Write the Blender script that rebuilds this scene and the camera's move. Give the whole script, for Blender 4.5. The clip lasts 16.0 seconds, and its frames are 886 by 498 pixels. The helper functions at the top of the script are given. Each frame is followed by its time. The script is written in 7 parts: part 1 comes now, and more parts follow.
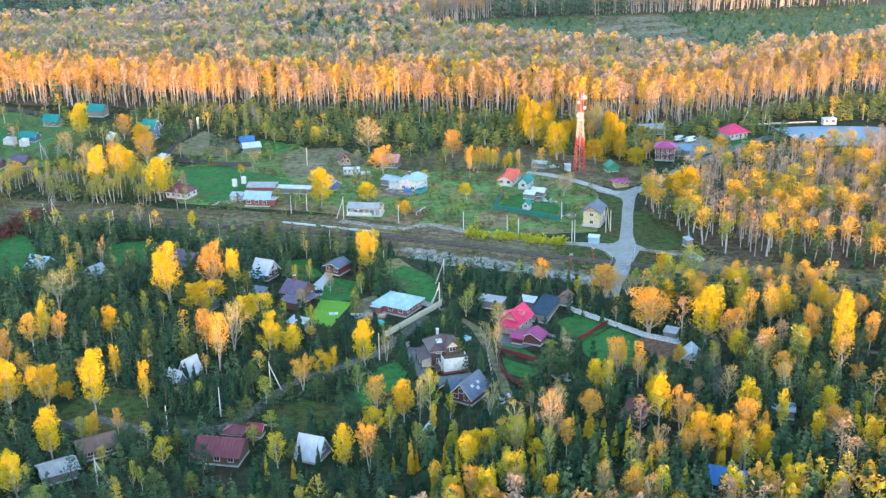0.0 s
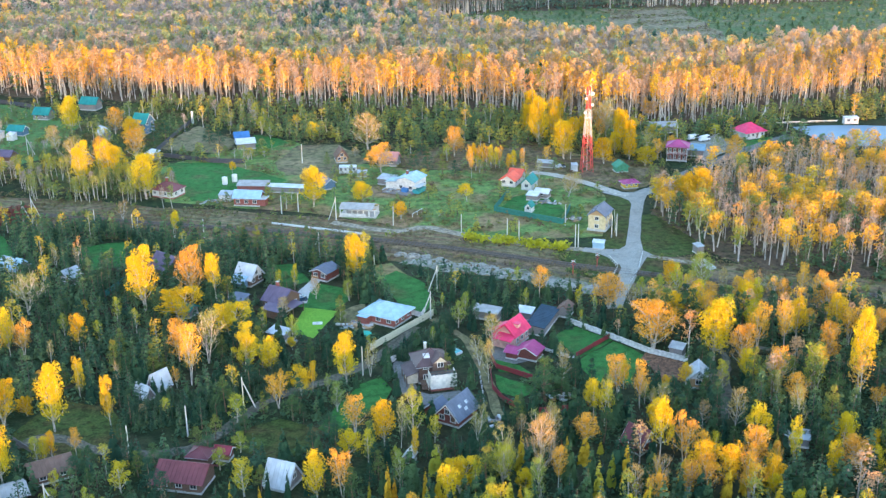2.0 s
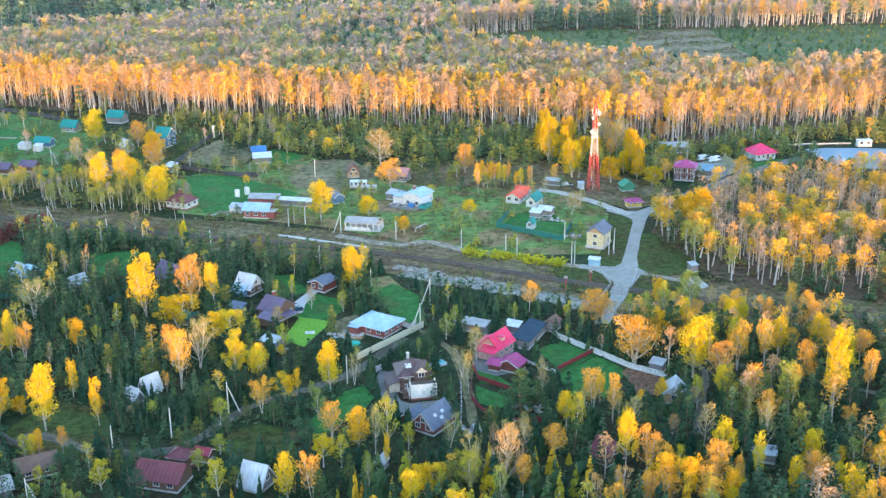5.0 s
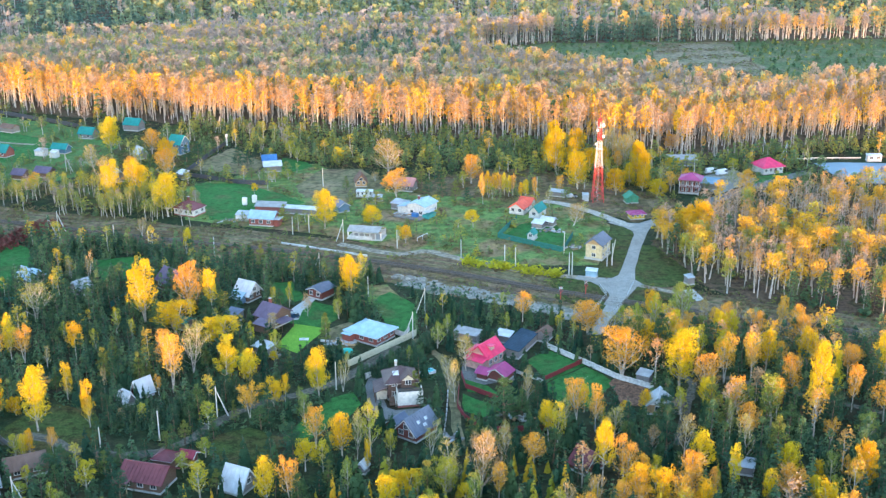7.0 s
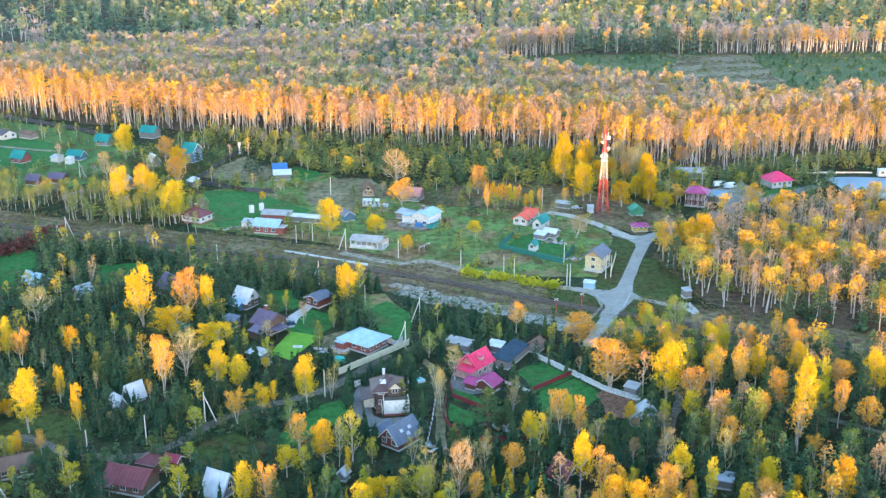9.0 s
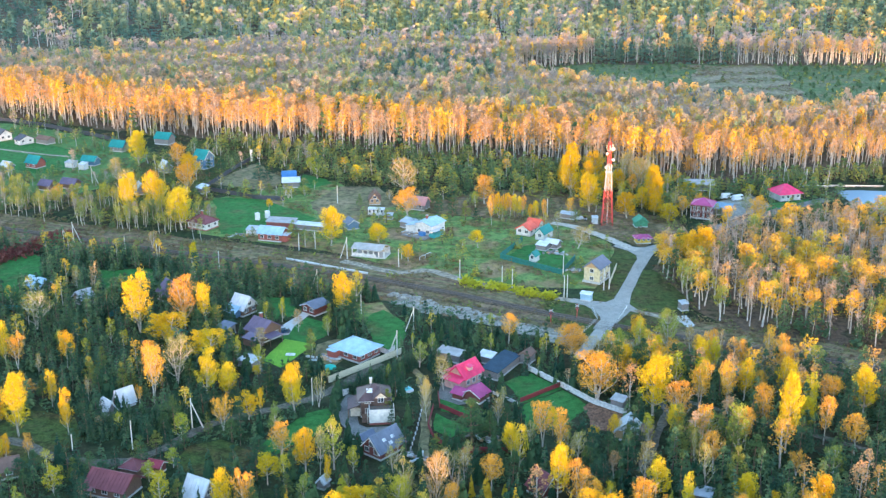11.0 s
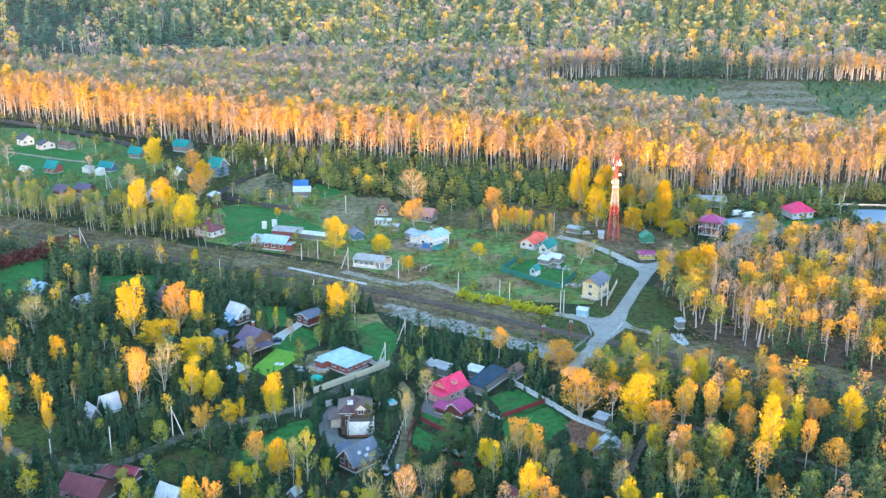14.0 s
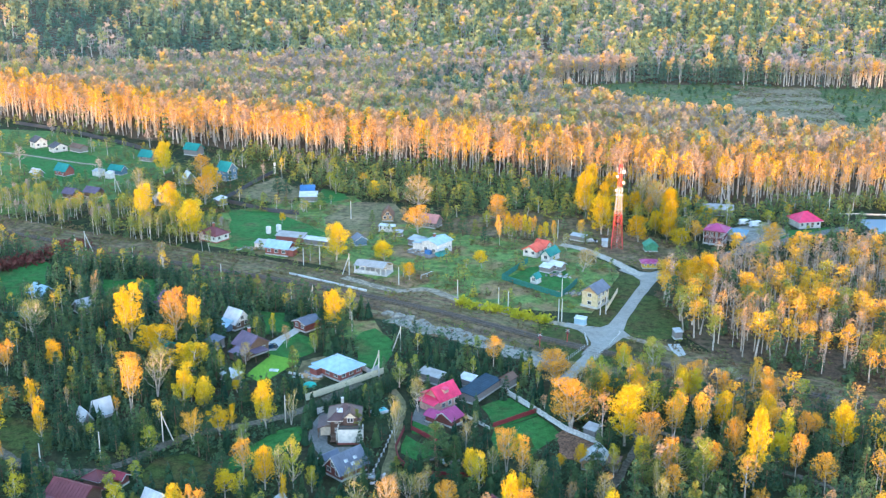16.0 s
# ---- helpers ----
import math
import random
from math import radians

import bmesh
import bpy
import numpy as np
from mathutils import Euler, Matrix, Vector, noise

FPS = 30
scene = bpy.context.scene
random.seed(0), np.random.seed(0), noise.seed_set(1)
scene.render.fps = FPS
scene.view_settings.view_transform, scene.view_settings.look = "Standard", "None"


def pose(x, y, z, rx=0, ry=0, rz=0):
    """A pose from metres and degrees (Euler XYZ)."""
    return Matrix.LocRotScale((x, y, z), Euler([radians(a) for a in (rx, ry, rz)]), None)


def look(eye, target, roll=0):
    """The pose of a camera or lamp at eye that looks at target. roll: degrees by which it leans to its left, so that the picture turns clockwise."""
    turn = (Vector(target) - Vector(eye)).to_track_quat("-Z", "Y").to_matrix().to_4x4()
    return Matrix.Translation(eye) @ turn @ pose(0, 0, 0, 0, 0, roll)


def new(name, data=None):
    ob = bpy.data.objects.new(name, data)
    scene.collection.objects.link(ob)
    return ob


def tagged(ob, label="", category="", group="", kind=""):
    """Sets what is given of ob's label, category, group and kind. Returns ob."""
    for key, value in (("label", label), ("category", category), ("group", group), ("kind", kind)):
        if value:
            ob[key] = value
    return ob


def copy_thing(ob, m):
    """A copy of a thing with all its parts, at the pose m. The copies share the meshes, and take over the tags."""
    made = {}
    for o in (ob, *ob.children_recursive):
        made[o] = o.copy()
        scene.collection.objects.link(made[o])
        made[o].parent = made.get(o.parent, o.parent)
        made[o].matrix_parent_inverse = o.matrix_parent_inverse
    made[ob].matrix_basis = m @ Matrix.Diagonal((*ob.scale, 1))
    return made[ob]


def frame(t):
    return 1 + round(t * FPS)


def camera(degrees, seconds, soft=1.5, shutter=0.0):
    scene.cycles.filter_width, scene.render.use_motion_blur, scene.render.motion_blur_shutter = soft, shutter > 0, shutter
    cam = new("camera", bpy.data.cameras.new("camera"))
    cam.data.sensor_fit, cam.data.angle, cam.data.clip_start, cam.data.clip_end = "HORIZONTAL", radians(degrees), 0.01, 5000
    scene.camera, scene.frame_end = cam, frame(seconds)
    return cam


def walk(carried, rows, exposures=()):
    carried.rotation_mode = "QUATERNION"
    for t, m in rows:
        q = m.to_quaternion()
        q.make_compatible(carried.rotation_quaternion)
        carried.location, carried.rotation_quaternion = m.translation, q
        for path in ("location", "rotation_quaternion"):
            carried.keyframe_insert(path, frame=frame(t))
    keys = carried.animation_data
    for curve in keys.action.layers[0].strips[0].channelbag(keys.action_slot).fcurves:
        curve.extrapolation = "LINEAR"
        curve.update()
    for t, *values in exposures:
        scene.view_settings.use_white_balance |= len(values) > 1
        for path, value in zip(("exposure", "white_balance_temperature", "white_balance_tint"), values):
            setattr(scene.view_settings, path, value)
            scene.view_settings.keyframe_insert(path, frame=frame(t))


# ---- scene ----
cam = camera(41.86, 16.0, soft=1.36)
PATH = [
    (0, (-39.56, -29.13, 128.99), 69.950, -6.085, -0.966),
    (0.1, (-38.87, -25.28, 128.30), 69.835, -6.068, -0.947),
    (0.2, (-38.18, -21.42, 127.61), 69.719, -6.050, -0.929),
    (0.3, (-37.48, -17.56, 126.91), 69.604, -6.033, -0.910),
    (0.4, (-36.79, -13.71, 126.22), 69.488, -6.015, -0.892),
    (0.5, (-36.10, -9.85, 125.53), 69.373, -5.998, -0.873),
    (1, (-33.99, -6.46, 124.55), 69.376, -5.750, -0.810),
    (1.5, (-32.19, -8.09, 125.04), 69.478, -5.441, -0.799),
    (2, (-30.30, -9.44, 125.11), 69.634, -5.104, -0.805),
    (2.5, (-28.20, -10.78, 125.27), 69.780, -4.743, -0.785),
    (3, (-25.87, -12.39, 125.53), 69.945, -4.338, -0.713),
    (3.5, (-23.54, -13.76, 125.58), 70.118, -3.939, -0.664),
    (4, (-20.86, -15.15, 125.81), 70.269, -3.493, -0.657),
    (6.5, (-7.55, -20.54, 126.91), 70.948, -1.351, -0.507),
    (7, (-4.83, -21.32, 127.18), 71.066, -0.917, -0.468),
    (7.5, (-2.10, -21.88, 127.30), 71.194, -0.485, -0.439),
    (8, (0.80, -22.50, 127.57), 71.311, -0.022, -0.414),
    (8.5, (3.50, -22.98, 127.79), 71.417, 0.403, -0.350),
    (9, (6.24, -23.29, 127.96), 71.544, 0.826, -0.304),
    (11.5, (20.15, -23.86, 129.44), 71.963, 2.959, -0.094),
    (12, (22.64, -23.48, 129.59), 72.041, 3.344, -0.017),
    (12.5, (25.32, -23.06, 129.59), 72.138, 3.748, 0.008),
    (13, (27.79, -22.84, 129.56), 72.247, 4.119, 0.121),
    (13.5, (30.17, -22.38, 129.76), 72.301, 4.484, 0.181),
    (14, (32.41, -22.05, 129.89), 72.367, 4.838, 0.229),
    (14.5, (34.83, -21.39, 129.69), 72.467, 5.216, 0.298),
    (15, (36.87, -21.17, 130.17), 72.485, 5.538, 0.313),
    (15.5, (38.88, -20.96, 130.79), 72.488, 5.855, 0.389),
    (16, (40.90, -20.60, 131.44), 72.475, 6.168, 0.362),
]
walk(cam, [(t, pose(*eye, rx, 0, rz) @ pose(0, 0, 0, 0, 0, lean)) for t, eye, rx, rz, lean in PATH], [(0, 4.68, 6250, 12.5), (6, 4.7, 6150, 11.5), (16, 4.7, 5950, 10.5)])

# ---- light: a very low evening sun from behind the viewer, blue sky above ----
SUN_EL, SUN_ROT = radians(1.35), radians(168)
world = bpy.data.worlds.new("sky")
scene.world = world
world.use_nodes = True
wn = world.node_tree
sky = wn.nodes.new("ShaderNodeTexSky")
sky.sky_type, sky.sun_disc = "NISHITA", False
sky.sun_elevation, sky.sun_rotation = SUN_EL, SUN_ROT
sky.altitude, sky.air_density, sky.dust_density, sky.ozone_density = 200, 1.0, 0.5, 1.9
wn.links.new(sky.outputs[0], wn.nodes["Background"].inputs[0])
wn.nodes["Background"].inputs[1].default_value = 0.15
sun_data = bpy.data.lights.new("sun", "SUN")
sun_data.energy, sun_data.angle, sun_data.color = 0.4, radians(0.5), (1.0, 0.51, 0.2)
sun = new("sun", sun_data)
sun.matrix_basis = look((math.sin(SUN_ROT) * math.cos(SUN_EL) * 100, math.cos(SUN_ROT) * math.cos(SUN_EL) * 100, math.sin(SUN_EL) * 100), (0, 0, 0))

rng = np.random.default_rng(7)


# ---- materials ----
def material(name, rough=0.8, metal=0.0):
    m = bpy.data.materials.new(name)
    m.use_nodes = True
    nt = m.node_tree
    b = nt.nodes["Principled BSDF"]
    b.inputs["Roughness"].default_value = rough
    b.inputs["Metallic"].default_value = metal
    return m, nt, b


def ramp(nt, stops, source):
    r = nt.nodes.new("ShaderNodeValToRGB")
    while len(r.color_ramp.elements) < len(stops):
        r.color_ramp.elements.new(0.5)
    for e, (p, c) in zip(r.color_ramp.elements, stops):
        e.position, e.color = p, (*c, 1)
    nt.links.new(source, r.inputs[0])
    return r.outputs[0]


def noise_out(nt, scale, detail=4, obj=False, stretch=(1, 1, 1)):
    tc = nt.nodes.new("ShaderNodeTexCoord")
    mp = nt.nodes.new("ShaderNodeMapping")
    mp.inputs["Scale"].default_value = stretch
    n = nt.nodes.new("ShaderNodeTexNoise")
    n.inputs["Scale"].default_value, n.inputs["Detail"].default_value = scale, detail
    nt.links.new(tc.outputs["Object"], mp.inputs[0])
    nt.links.new(mp.outputs[0], n.inputs["Vector"])
    return n.outputs[0]


def mixed(nt, a, b, fac, mode="MIX"):
    m = nt.nodes.new("ShaderNodeMix")
    m.data_type, m.blend_type = "RGBA", mode
    for v, i in ((fac, 0), (a, 6), (b, 7)):
        if isinstance(v, (int, float)):
            m.inputs[i].default_value = v
        elif isinstance(v, tuple):
            m.inputs[i].default_value = (*v, 1)
        else:
            nt.links.new(v, m.inputs[i])
    return m.outputs[2]


def bump(nt, b, source, strength, distance=0.1):
    n = nt.nodes.new("ShaderNodeBump")
    n.inputs["Strength"].default_value, n.inputs["Distance"].default_value = strength, distance
    nt.links.new(source, n.inputs["Height"])
    nt.links.new(n.outputs[0], b.inputs["Normal"])


def paint(name, colour, rough=0.7, metal=0.0, wear=0.25, scale=1.2, stretch=(1, 1, 1)):
    """A painted or plain surface with blotches and fine grain."""
    m, nt, b = material(name, rough, metal)
    dark = tuple(c * (1 - wear) for c in colour)
    light = tuple(min(1, c * (1 + wear * 0.5) + 0.01) for c in colour)
    big = ramp(nt, [(0.3, dark), (0.7, light)], noise_out(nt, scale, 5, stretch=stretch))
    fine = noise_out(nt, scale * 14, 3, stretch=stretch)
    col = mixed(nt, big, ramp(nt, [(0.3, (0.75, 0.75, 0.75)), (0.7, (1, 1, 1))], fine), 0.5, "MULTIPLY")
    nt.links.new(col, b.inputs["Base Color"])
    bump(nt, b, fine, 0.25, 0.02)
    return m


def boards(name, colour, pitch=0.2, axis="Z", rough=0.8, wear=0.3):
    """Timber cladding or a ribbed sheet: grooves at an even pitch with grain between them."""
    m, nt, b = material(name, rough)
    tc = nt.nodes.new("ShaderNodeTexCoord")
    w = nt.nodes.new("ShaderNodeTexWave")
    w.wave_type, w.bands_direction, w.wave_profile = "BANDS", axis, "SAW"
    w.inputs["Scale"].default_value = 1 / pitch / 3.18
    w.inputs["Distortion"].default_value = 0.3
    nt.links.new(tc.outputs["Object"], w.inputs[0])
    grain = noise_out(nt, 2.5, 6, stretch=(1, 1, 6) if axis == "Z" else (6, 1, 1))
    dark = tuple(c * (1 - wear) for c in colour)
    light = tuple(min(1, c * 1.15 + 0.01) for c in colour)
    col = ramp(nt, [(0.3, dark), (0.7, light)], grain)
    col = mixed(nt, col, ramp(nt, [(0.0, (0.45, 0.45, 0.45)), (0.15, (1, 1, 1))], w.outputs[0]), 0.8, "MULTIPLY")
    nt.links.new(col, b.inputs["Base Color"])
    bump(nt, b, w.outputs[0], 0.4, 0.03)
    return m


def foliage(name, stops, own=True, through_light=0.38, vary=0.5):
    """Leaves: one hue for each tree, varied from leaf to leaf; some light passes through."""
    m, nt, b = material(name, 0.75)
    if own:
        src = nt.nodes.new("ShaderNodeObjectInfo").outputs["Random"]
    else:
        at = nt.nodes.new("ShaderNodeAttribute")
        at.attribute_name = "tint"
        src = at.outputs["Fac"]
    geo = nt.nodes.new("ShaderNodeNewGeometry").outputs["Random Per Island"]
    shift = nt.nodes.new("ShaderNodeMath")
    shift.operation = "MULTIPLY_ADD"
    nt.links.new(geo, shift.inputs[0])
    shift.inputs[1].default_value = 0.1
    add = nt.nodes.new("ShaderNodeMath")
    add.operation = "SUBTRACT"
    nt.links.new(src, add.inputs[0])
    add.inputs[1].default_value = 0.05
    nt.links.new(add.outputs[0], shift.inputs[2])
    hue = ramp(nt, stops, shift.outputs[0])
    col = mixed(nt, hue, ramp(nt, [(0, (0.6, 0.6, 0.6)), (1, (1.15, 1.15, 1.15))], geo), vary, "MULTIPLY")
    nt.links.new(col, b.inputs["Base Color"])
    b.inputs["Specular IOR Level"].default_value = 0.15
    tr = nt.nodes.new("ShaderNodeBsdfTranslucent")
    nt.links.new(col, tr.inputs[0])
    mx = nt.nodes.new("ShaderNodeMixShader")
    mx.inputs[0].default_value = through_light
    nt.links.new(b.outputs[0], mx.inputs[1])
    nt.links.new(tr.outputs[0], mx.inputs[2])
    nt.links.new(mx.outputs[0], nt.nodes["Material Output"].inputs[0])
    return m


GOLD = [(0.0, (0.72, 0.41, 0.018)), (0.3, (0.73, 0.49, 0.018)), (0.6, (0.7, 0.525, 0.022)), (0.85, (0.64, 0.49, 0.022)), (1.0, (0.52, 0.47, 0.03))]
AMBER = [(0.0, (0.6, 0.33, 0.008)), (0.5, (0.64, 0.4, 0.01)), (1.0, (0.58, 0.42, 0.014))]
PALE = [(0.0, (0.52, 0.3, 0.12)), (0.4, (0.5, 0.35, 0.1)), (0.7, (0.42, 0.36, 0.1)), (1.0, (0.3, 0.32, 0.1))]
ORANGE = [(0.0, (0.72, 0.37, 0.06)), (0.6, (0.76, 0.4, 0.05)), (1.0, (0.78, 0.46, 0.05))]
LIME = [(0.0, (0.55, 0.45, 0.03)), (0.5, (0.4, 0.4, 0.05)), (1.0, (0.24, 0.3, 0.08))]
PINE = [(0.0, (0.03, 0.078, 0.046)), (0.45, (0.046, 0.1, 0.049)), (0.75, (0.08, 0.135, 0.046)), (1.0, (0.19, 0.2, 0.042))]
SPRUCE = [(0.0, (0.018, 0.055, 0.033)), (0.6, (0.036, 0.085, 0.04)), (1.0, (0.075, 0.13, 0.048))]
LARCH = [(0.0, (0.75, 0.42, 0.03)), (0.6, (0.7, 0.5, 0.04)), (1.0, (0.4, 0.4, 0.05))]
M_GOLD, M_PALE, M_ORANGE, M_LIME = foliage("birch_leaves_gold", GOLD), foliage("birch_leaves_pale", PALE), foliage("birch_leaves_orange", ORANGE), foliage("birch_leaves_lime", LIME)
M_AMBER = foliage("amber_leaves", AMBER)
M_PINE, M_SPRUCE, M_LARCH = foliage("pine_needles", PINE, True, 0.15, 0.25), foliage("spruce_needles", SPRUCE, True, 0.12, 0.3), foliage("larch_needles", LARCH)
WOODS = [(0.0, (0.33, 0.28, 0.26)), (0.22, (0.44, 0.33, 0.25)), (0.42, (0.64, 0.34, 0.12)), (0.58, (0.76, 0.45, 0.03)), (0.7, (0.46, 0.4, 0.06)), (0.8, (0.18, 0.25, 0.1)), (0.92, (0.09, 0.16, 0.08)), (1.0, (0.045, 0.1, 0.058))]
M_WOODS = foliage("mixed_leaves", WOODS, False)
# greyer, bluer than WOODS: bare twigs, with distance haze mixed into the colours
THIN_HAZY = [(0.0, (0.35, 0.31, 0.31)), (0.22, (0.44, 0.35, 0.28)), (0.42, (0.6, 0.38, 0.18)), (0.58, (0.68, 0.44, 0.08)), (0.7, (0.4, 0.39, 0.17)), (0.8, (0.24, 0.3, 0.19)), (0.92, (0.15, 0.23, 0.17)), (1.0, (0.1, 0.18, 0.145))]
M_FARWOODS = foliage("thin_hazy_crowns", THIN_HAZY, False, 0.5, 0.2)
SCRUB = [(0.0, (0.22, 0.07, 0.06)), (0.12, (0.15, 0.1, 0.07)), (0.35, (0.22, 0.16, 0.08)), (0.6, (0.15, 0.18, 0.06)), (0.85, (0.42, 0.42, 0.04)), (1.0, (0.5, 0.46, 0.03))]
M_SCRUB = foliage("scrub_leaves", SCRUB, False)


def bark(name, light, dark, thresh):
    m, nt, b = material(name, 0.85)
    n = noise_out(nt, 2.2, 5, stretch=(1.5, 1.5, 3.5))
    nt.links.new(ramp(nt, [(thresh - 0.04, dark), (thresh + 0.04, light)], n), b.inputs["Base Color"])
    bump(nt, b, n, 0.3, 0.03)
    return m


M_BIRCH = bark("birch_bark", (0.48, 0.43, 0.37), (0.1, 0.08, 0.07), 0.42)
M_PINEBARK = bark("pine_bark", (0.22, 0.13, 0.075), (0.09, 0.06, 0.04), 0.5)
M_SPRUCEBARK = bark("spruce_bark", (0.17, 0.12, 0.09), (0.07, 0.05, 0.04), 0.5)


def ground_material(name, stops, scale, fine_scale=1.5, rough=0.95, relief=0.6, mottle=0.75):
    m, nt, b = material(name, rough)
    big = noise_out(nt, scale, 8)
    fine = noise_out(nt, fine_scale, 6)
    col = ramp(nt, stops, big)
    tuft = noise_out(nt, max(scale * 5, 0.35), 6)
    col = mixed(nt, col, ramp(nt, [(0.36, (0.45, 0.45, 0.42)), (0.5, (0.95, 0.95, 0.95)), (0.64, (1.35, 1.25, 1.1))], tuft), mottle, "MULTIPLY")
    col = mixed(nt, col, ramp(nt, [(0.3, (0.55, 0.55, 0.5)), (0.7, (1.2, 1.2, 1.15))], fine), 0.8, "MULTIPLY")
    nt.links.new(col, b.inputs["Base Color"])
    bump(nt, b, fine, relief, 0.25)
    b.inputs["Specular IOR Level"].default_value = 0.1
    return m


M_GROUND = ground_material("forest_floor", [(0.3, (0.06, 0.045, 0.03)), (0.45, (0.045, 0.048, 0.025)), (0.6, (0.03, 0.052, 0.022)), (0.75, (0.06, 0.052, 0.032))], 0.05)
M_LAWN = ground_material("lawn", [(0.3, (0.085, 0.12, 0.04)), (0.45, (0.042, 0.145, 0.036)), (0.6, (0.048, 0.165, 0.042)), (0.75, (0.1, 0.13, 0.05))], 0.1, 2.5, 0.95, 0.4, 0.45)
M_GLADE = ground_material("glade", [(0.3, (0.105, 0.07, 0.035)), (0.45, (0.068, 0.075, 0.024)), (0.6, (0.062, 0.095, 0.026)), (0.75, (0.105, 0.075, 0.036))], 0.1, 2)
M_CUT = ground_material("cut_lawn", [(0.3, (0.15, 0.33, 0.04)), (0.7, (0.2, 0.38, 0.05))], 0.2, 3, 0.95, 0.3, 0.15)
M_MEADOW = ground_material("meadow", [(0.34, (0.28, 0.185, 0.11)), (0.43, (0.23, 0.185, 0.085)), (0.48, (0.15, 0.22, 0.07)), (0.57, (0.14, 0.235, 0.07)), (0.63, (0.24, 0.19, 0.09)), (0.72, (0.3, 0.2, 0.12))], 0.05)
M_SCRUBLAND = ground_material("scrubland", [(0.3, (0.11, 0.07, 0.045)), (0.42, (0.19, 0.125, 0.08)), (0.5, (0.14, 0.115, 0.055)), (0.6, (0.23, 0.165, 0.105)), (0.75, (0.12, 0.08, 0.055))], 0.09)
M_PASTURE = ground_material("pasture", [(0.3, (0.15, 0.17, 0.065)), (0.45, (0.1, 0.19, 0.06)), (0.6, (0.11, 0.21, 0.065)), (0.75, (0.18, 0.17, 0.08))], 0.06, 2, 0.95, 0.4, 0.5)
M_FIELD = ground_material("rough_field", [(0.3, (0.2, 0.14, 0.09)), (0.5, (0.17, 0.155, 0.08)), (0.7, (0.26, 0.2, 0.12))], 0.08)
M_PLANT = ground_material("young_plantation", [(0.3, (0.09, 0.15, 0.06)), (0.5, (0.13, 0.16, 0.075)), (0.7, (0.2, 0.17, 0.1))], 0.06, 0.8)
M_DRYSTRIP = ground_material("dry_strip", [(0.3, (0.24, 0.19, 0.13)), (0.5, (0.27, 0.22, 0.15)), (0.7, (0.17, 0.18, 0.1))], 0.05)
M_LITTER = ground_material("leaf_litter", [(0.3, (0.09, 0.068, 0.05)), (0.5, (0.14, 0.1, 0.07)), (0.62, (0.085, 0.08, 0.045)), (0.75, (0.15, 0.105, 0.075))], 0.1)
M_ASPHALT = ground_material("asphalt", [(0.3, (0.28, 0.262, 0.24)), (0.55, (0.34, 0.32, 0.295)), (0.75, (0.27, 0.252, 0.23))], 0.12, 4, 0.85, 0.03, 0.2)
M_PALEROAD = ground_material("pale_gravel_road", [(0.3, (0.38, 0.34, 0.3)), (0.55, (0.46, 0.42, 0.37)), (0.75, (0.37, 0.33, 0.28))], 0.15, 3, 0.9, 0.05, 0.3)
M_DIRT = ground_material("dirt_road", [(0.3, (0.24, 0.2, 0.155)), (0.55, (0.33, 0.285, 0.23)), (0.75, (0.25, 0.21, 0.16))], 0.15, 2)
M_TRACK = ground_material("worn_track", [(0.3, (0.1, 0.09, 0.07)), (0.55, (0.16, 0.145, 0.12)), (0.75, (0.09, 0.1, 0.06))], 0.25, 2, 0.95, 0.15)
M_GRAVEL = ground_material("gravel", [(0.3, (0.24, 0.22, 0.195)), (0.5, (0.33, 0.31, 0.28)), (0.6, (0.2, 0.19, 0.15)), (0.75, (0.3, 0.28, 0.25))], 0.15, 1.2, 0.95, 0.3, 0.4)
M_BALLAST = ground_material("ballast", [(0.3, (0.09, 0.07, 0.052)), (0.5, (0.15, 0.115, 0.082)), (0.7, (0.105, 0.085, 0.062))], 0.3, 3)
M_PAVING = ground_material("paving", [(0.3, (0.15, 0.147, 0.145)), (0.7, (0.22, 0.214, 0.205))], 0.25, 3, 0.85, 0.05, 0.3)
M_BROWNLOT = ground_material("bare_soil", [(0.3, (0.16, 0.09, 0.06)), (0.7, (0.22, 0.13, 0.09))], 0.2, 2)

M_CREAM = paint("cream_plaster", (0.62, 0.55, 0.42))
M_WHITE = paint("white_plaster", (0.62, 0.61, 0.58))
M_YELLOWWALL = paint("pale_yellow_plaster", (0.6, 0.5, 0.3))
M_LOG = boards("brown_logs", (0.155, 0.09, 0.058), 0.25)
M_DARKLOG = boards("dark_brown_logs", (0.1, 0.058, 0.045), 0.25)
M_PALEWALL = paint("ivory_plaster", (0.8, 0.74, 0.64))
M_SLATEFLOOR = paint("dark_terrace_tiles", (0.07, 0.08, 0.07))
M_REDWOOD = boards("dark_red_boards", (0.17, 0.045, 0.035), 0.2)
M_PINEWOOD = boards("fresh_timber", (0.45, 0.28, 0.14), 0.2)
M_GREYWOOD = boards("weathered_boards", (0.22, 0.2, 0.19), 0.2)
M_BRICK = paint("red_brick", (0.3, 0.085, 0.065), scale=4)
M_BLUEWALL = boards("blue_boards", (0.09, 0.17, 0.26), 0.2)
M_PINKWALL = paint("pink_plaster", (0.6, 0.36, 0.3))
M_CONCRETE = paint("concrete", (0.5, 0.49, 0.46), 0.9, scale=2)
M_POLE = paint("pole_concrete", (0.55, 0.53, 0.48), 0.9, scale=2)
M_GLASS = paint("window_glass", (0.03, 0.04, 0.05), 0.12, wear=0.1)
M_TRIM = paint("white_trim", (0.62, 0.62, 0.6), 0.6, wear=0.1)


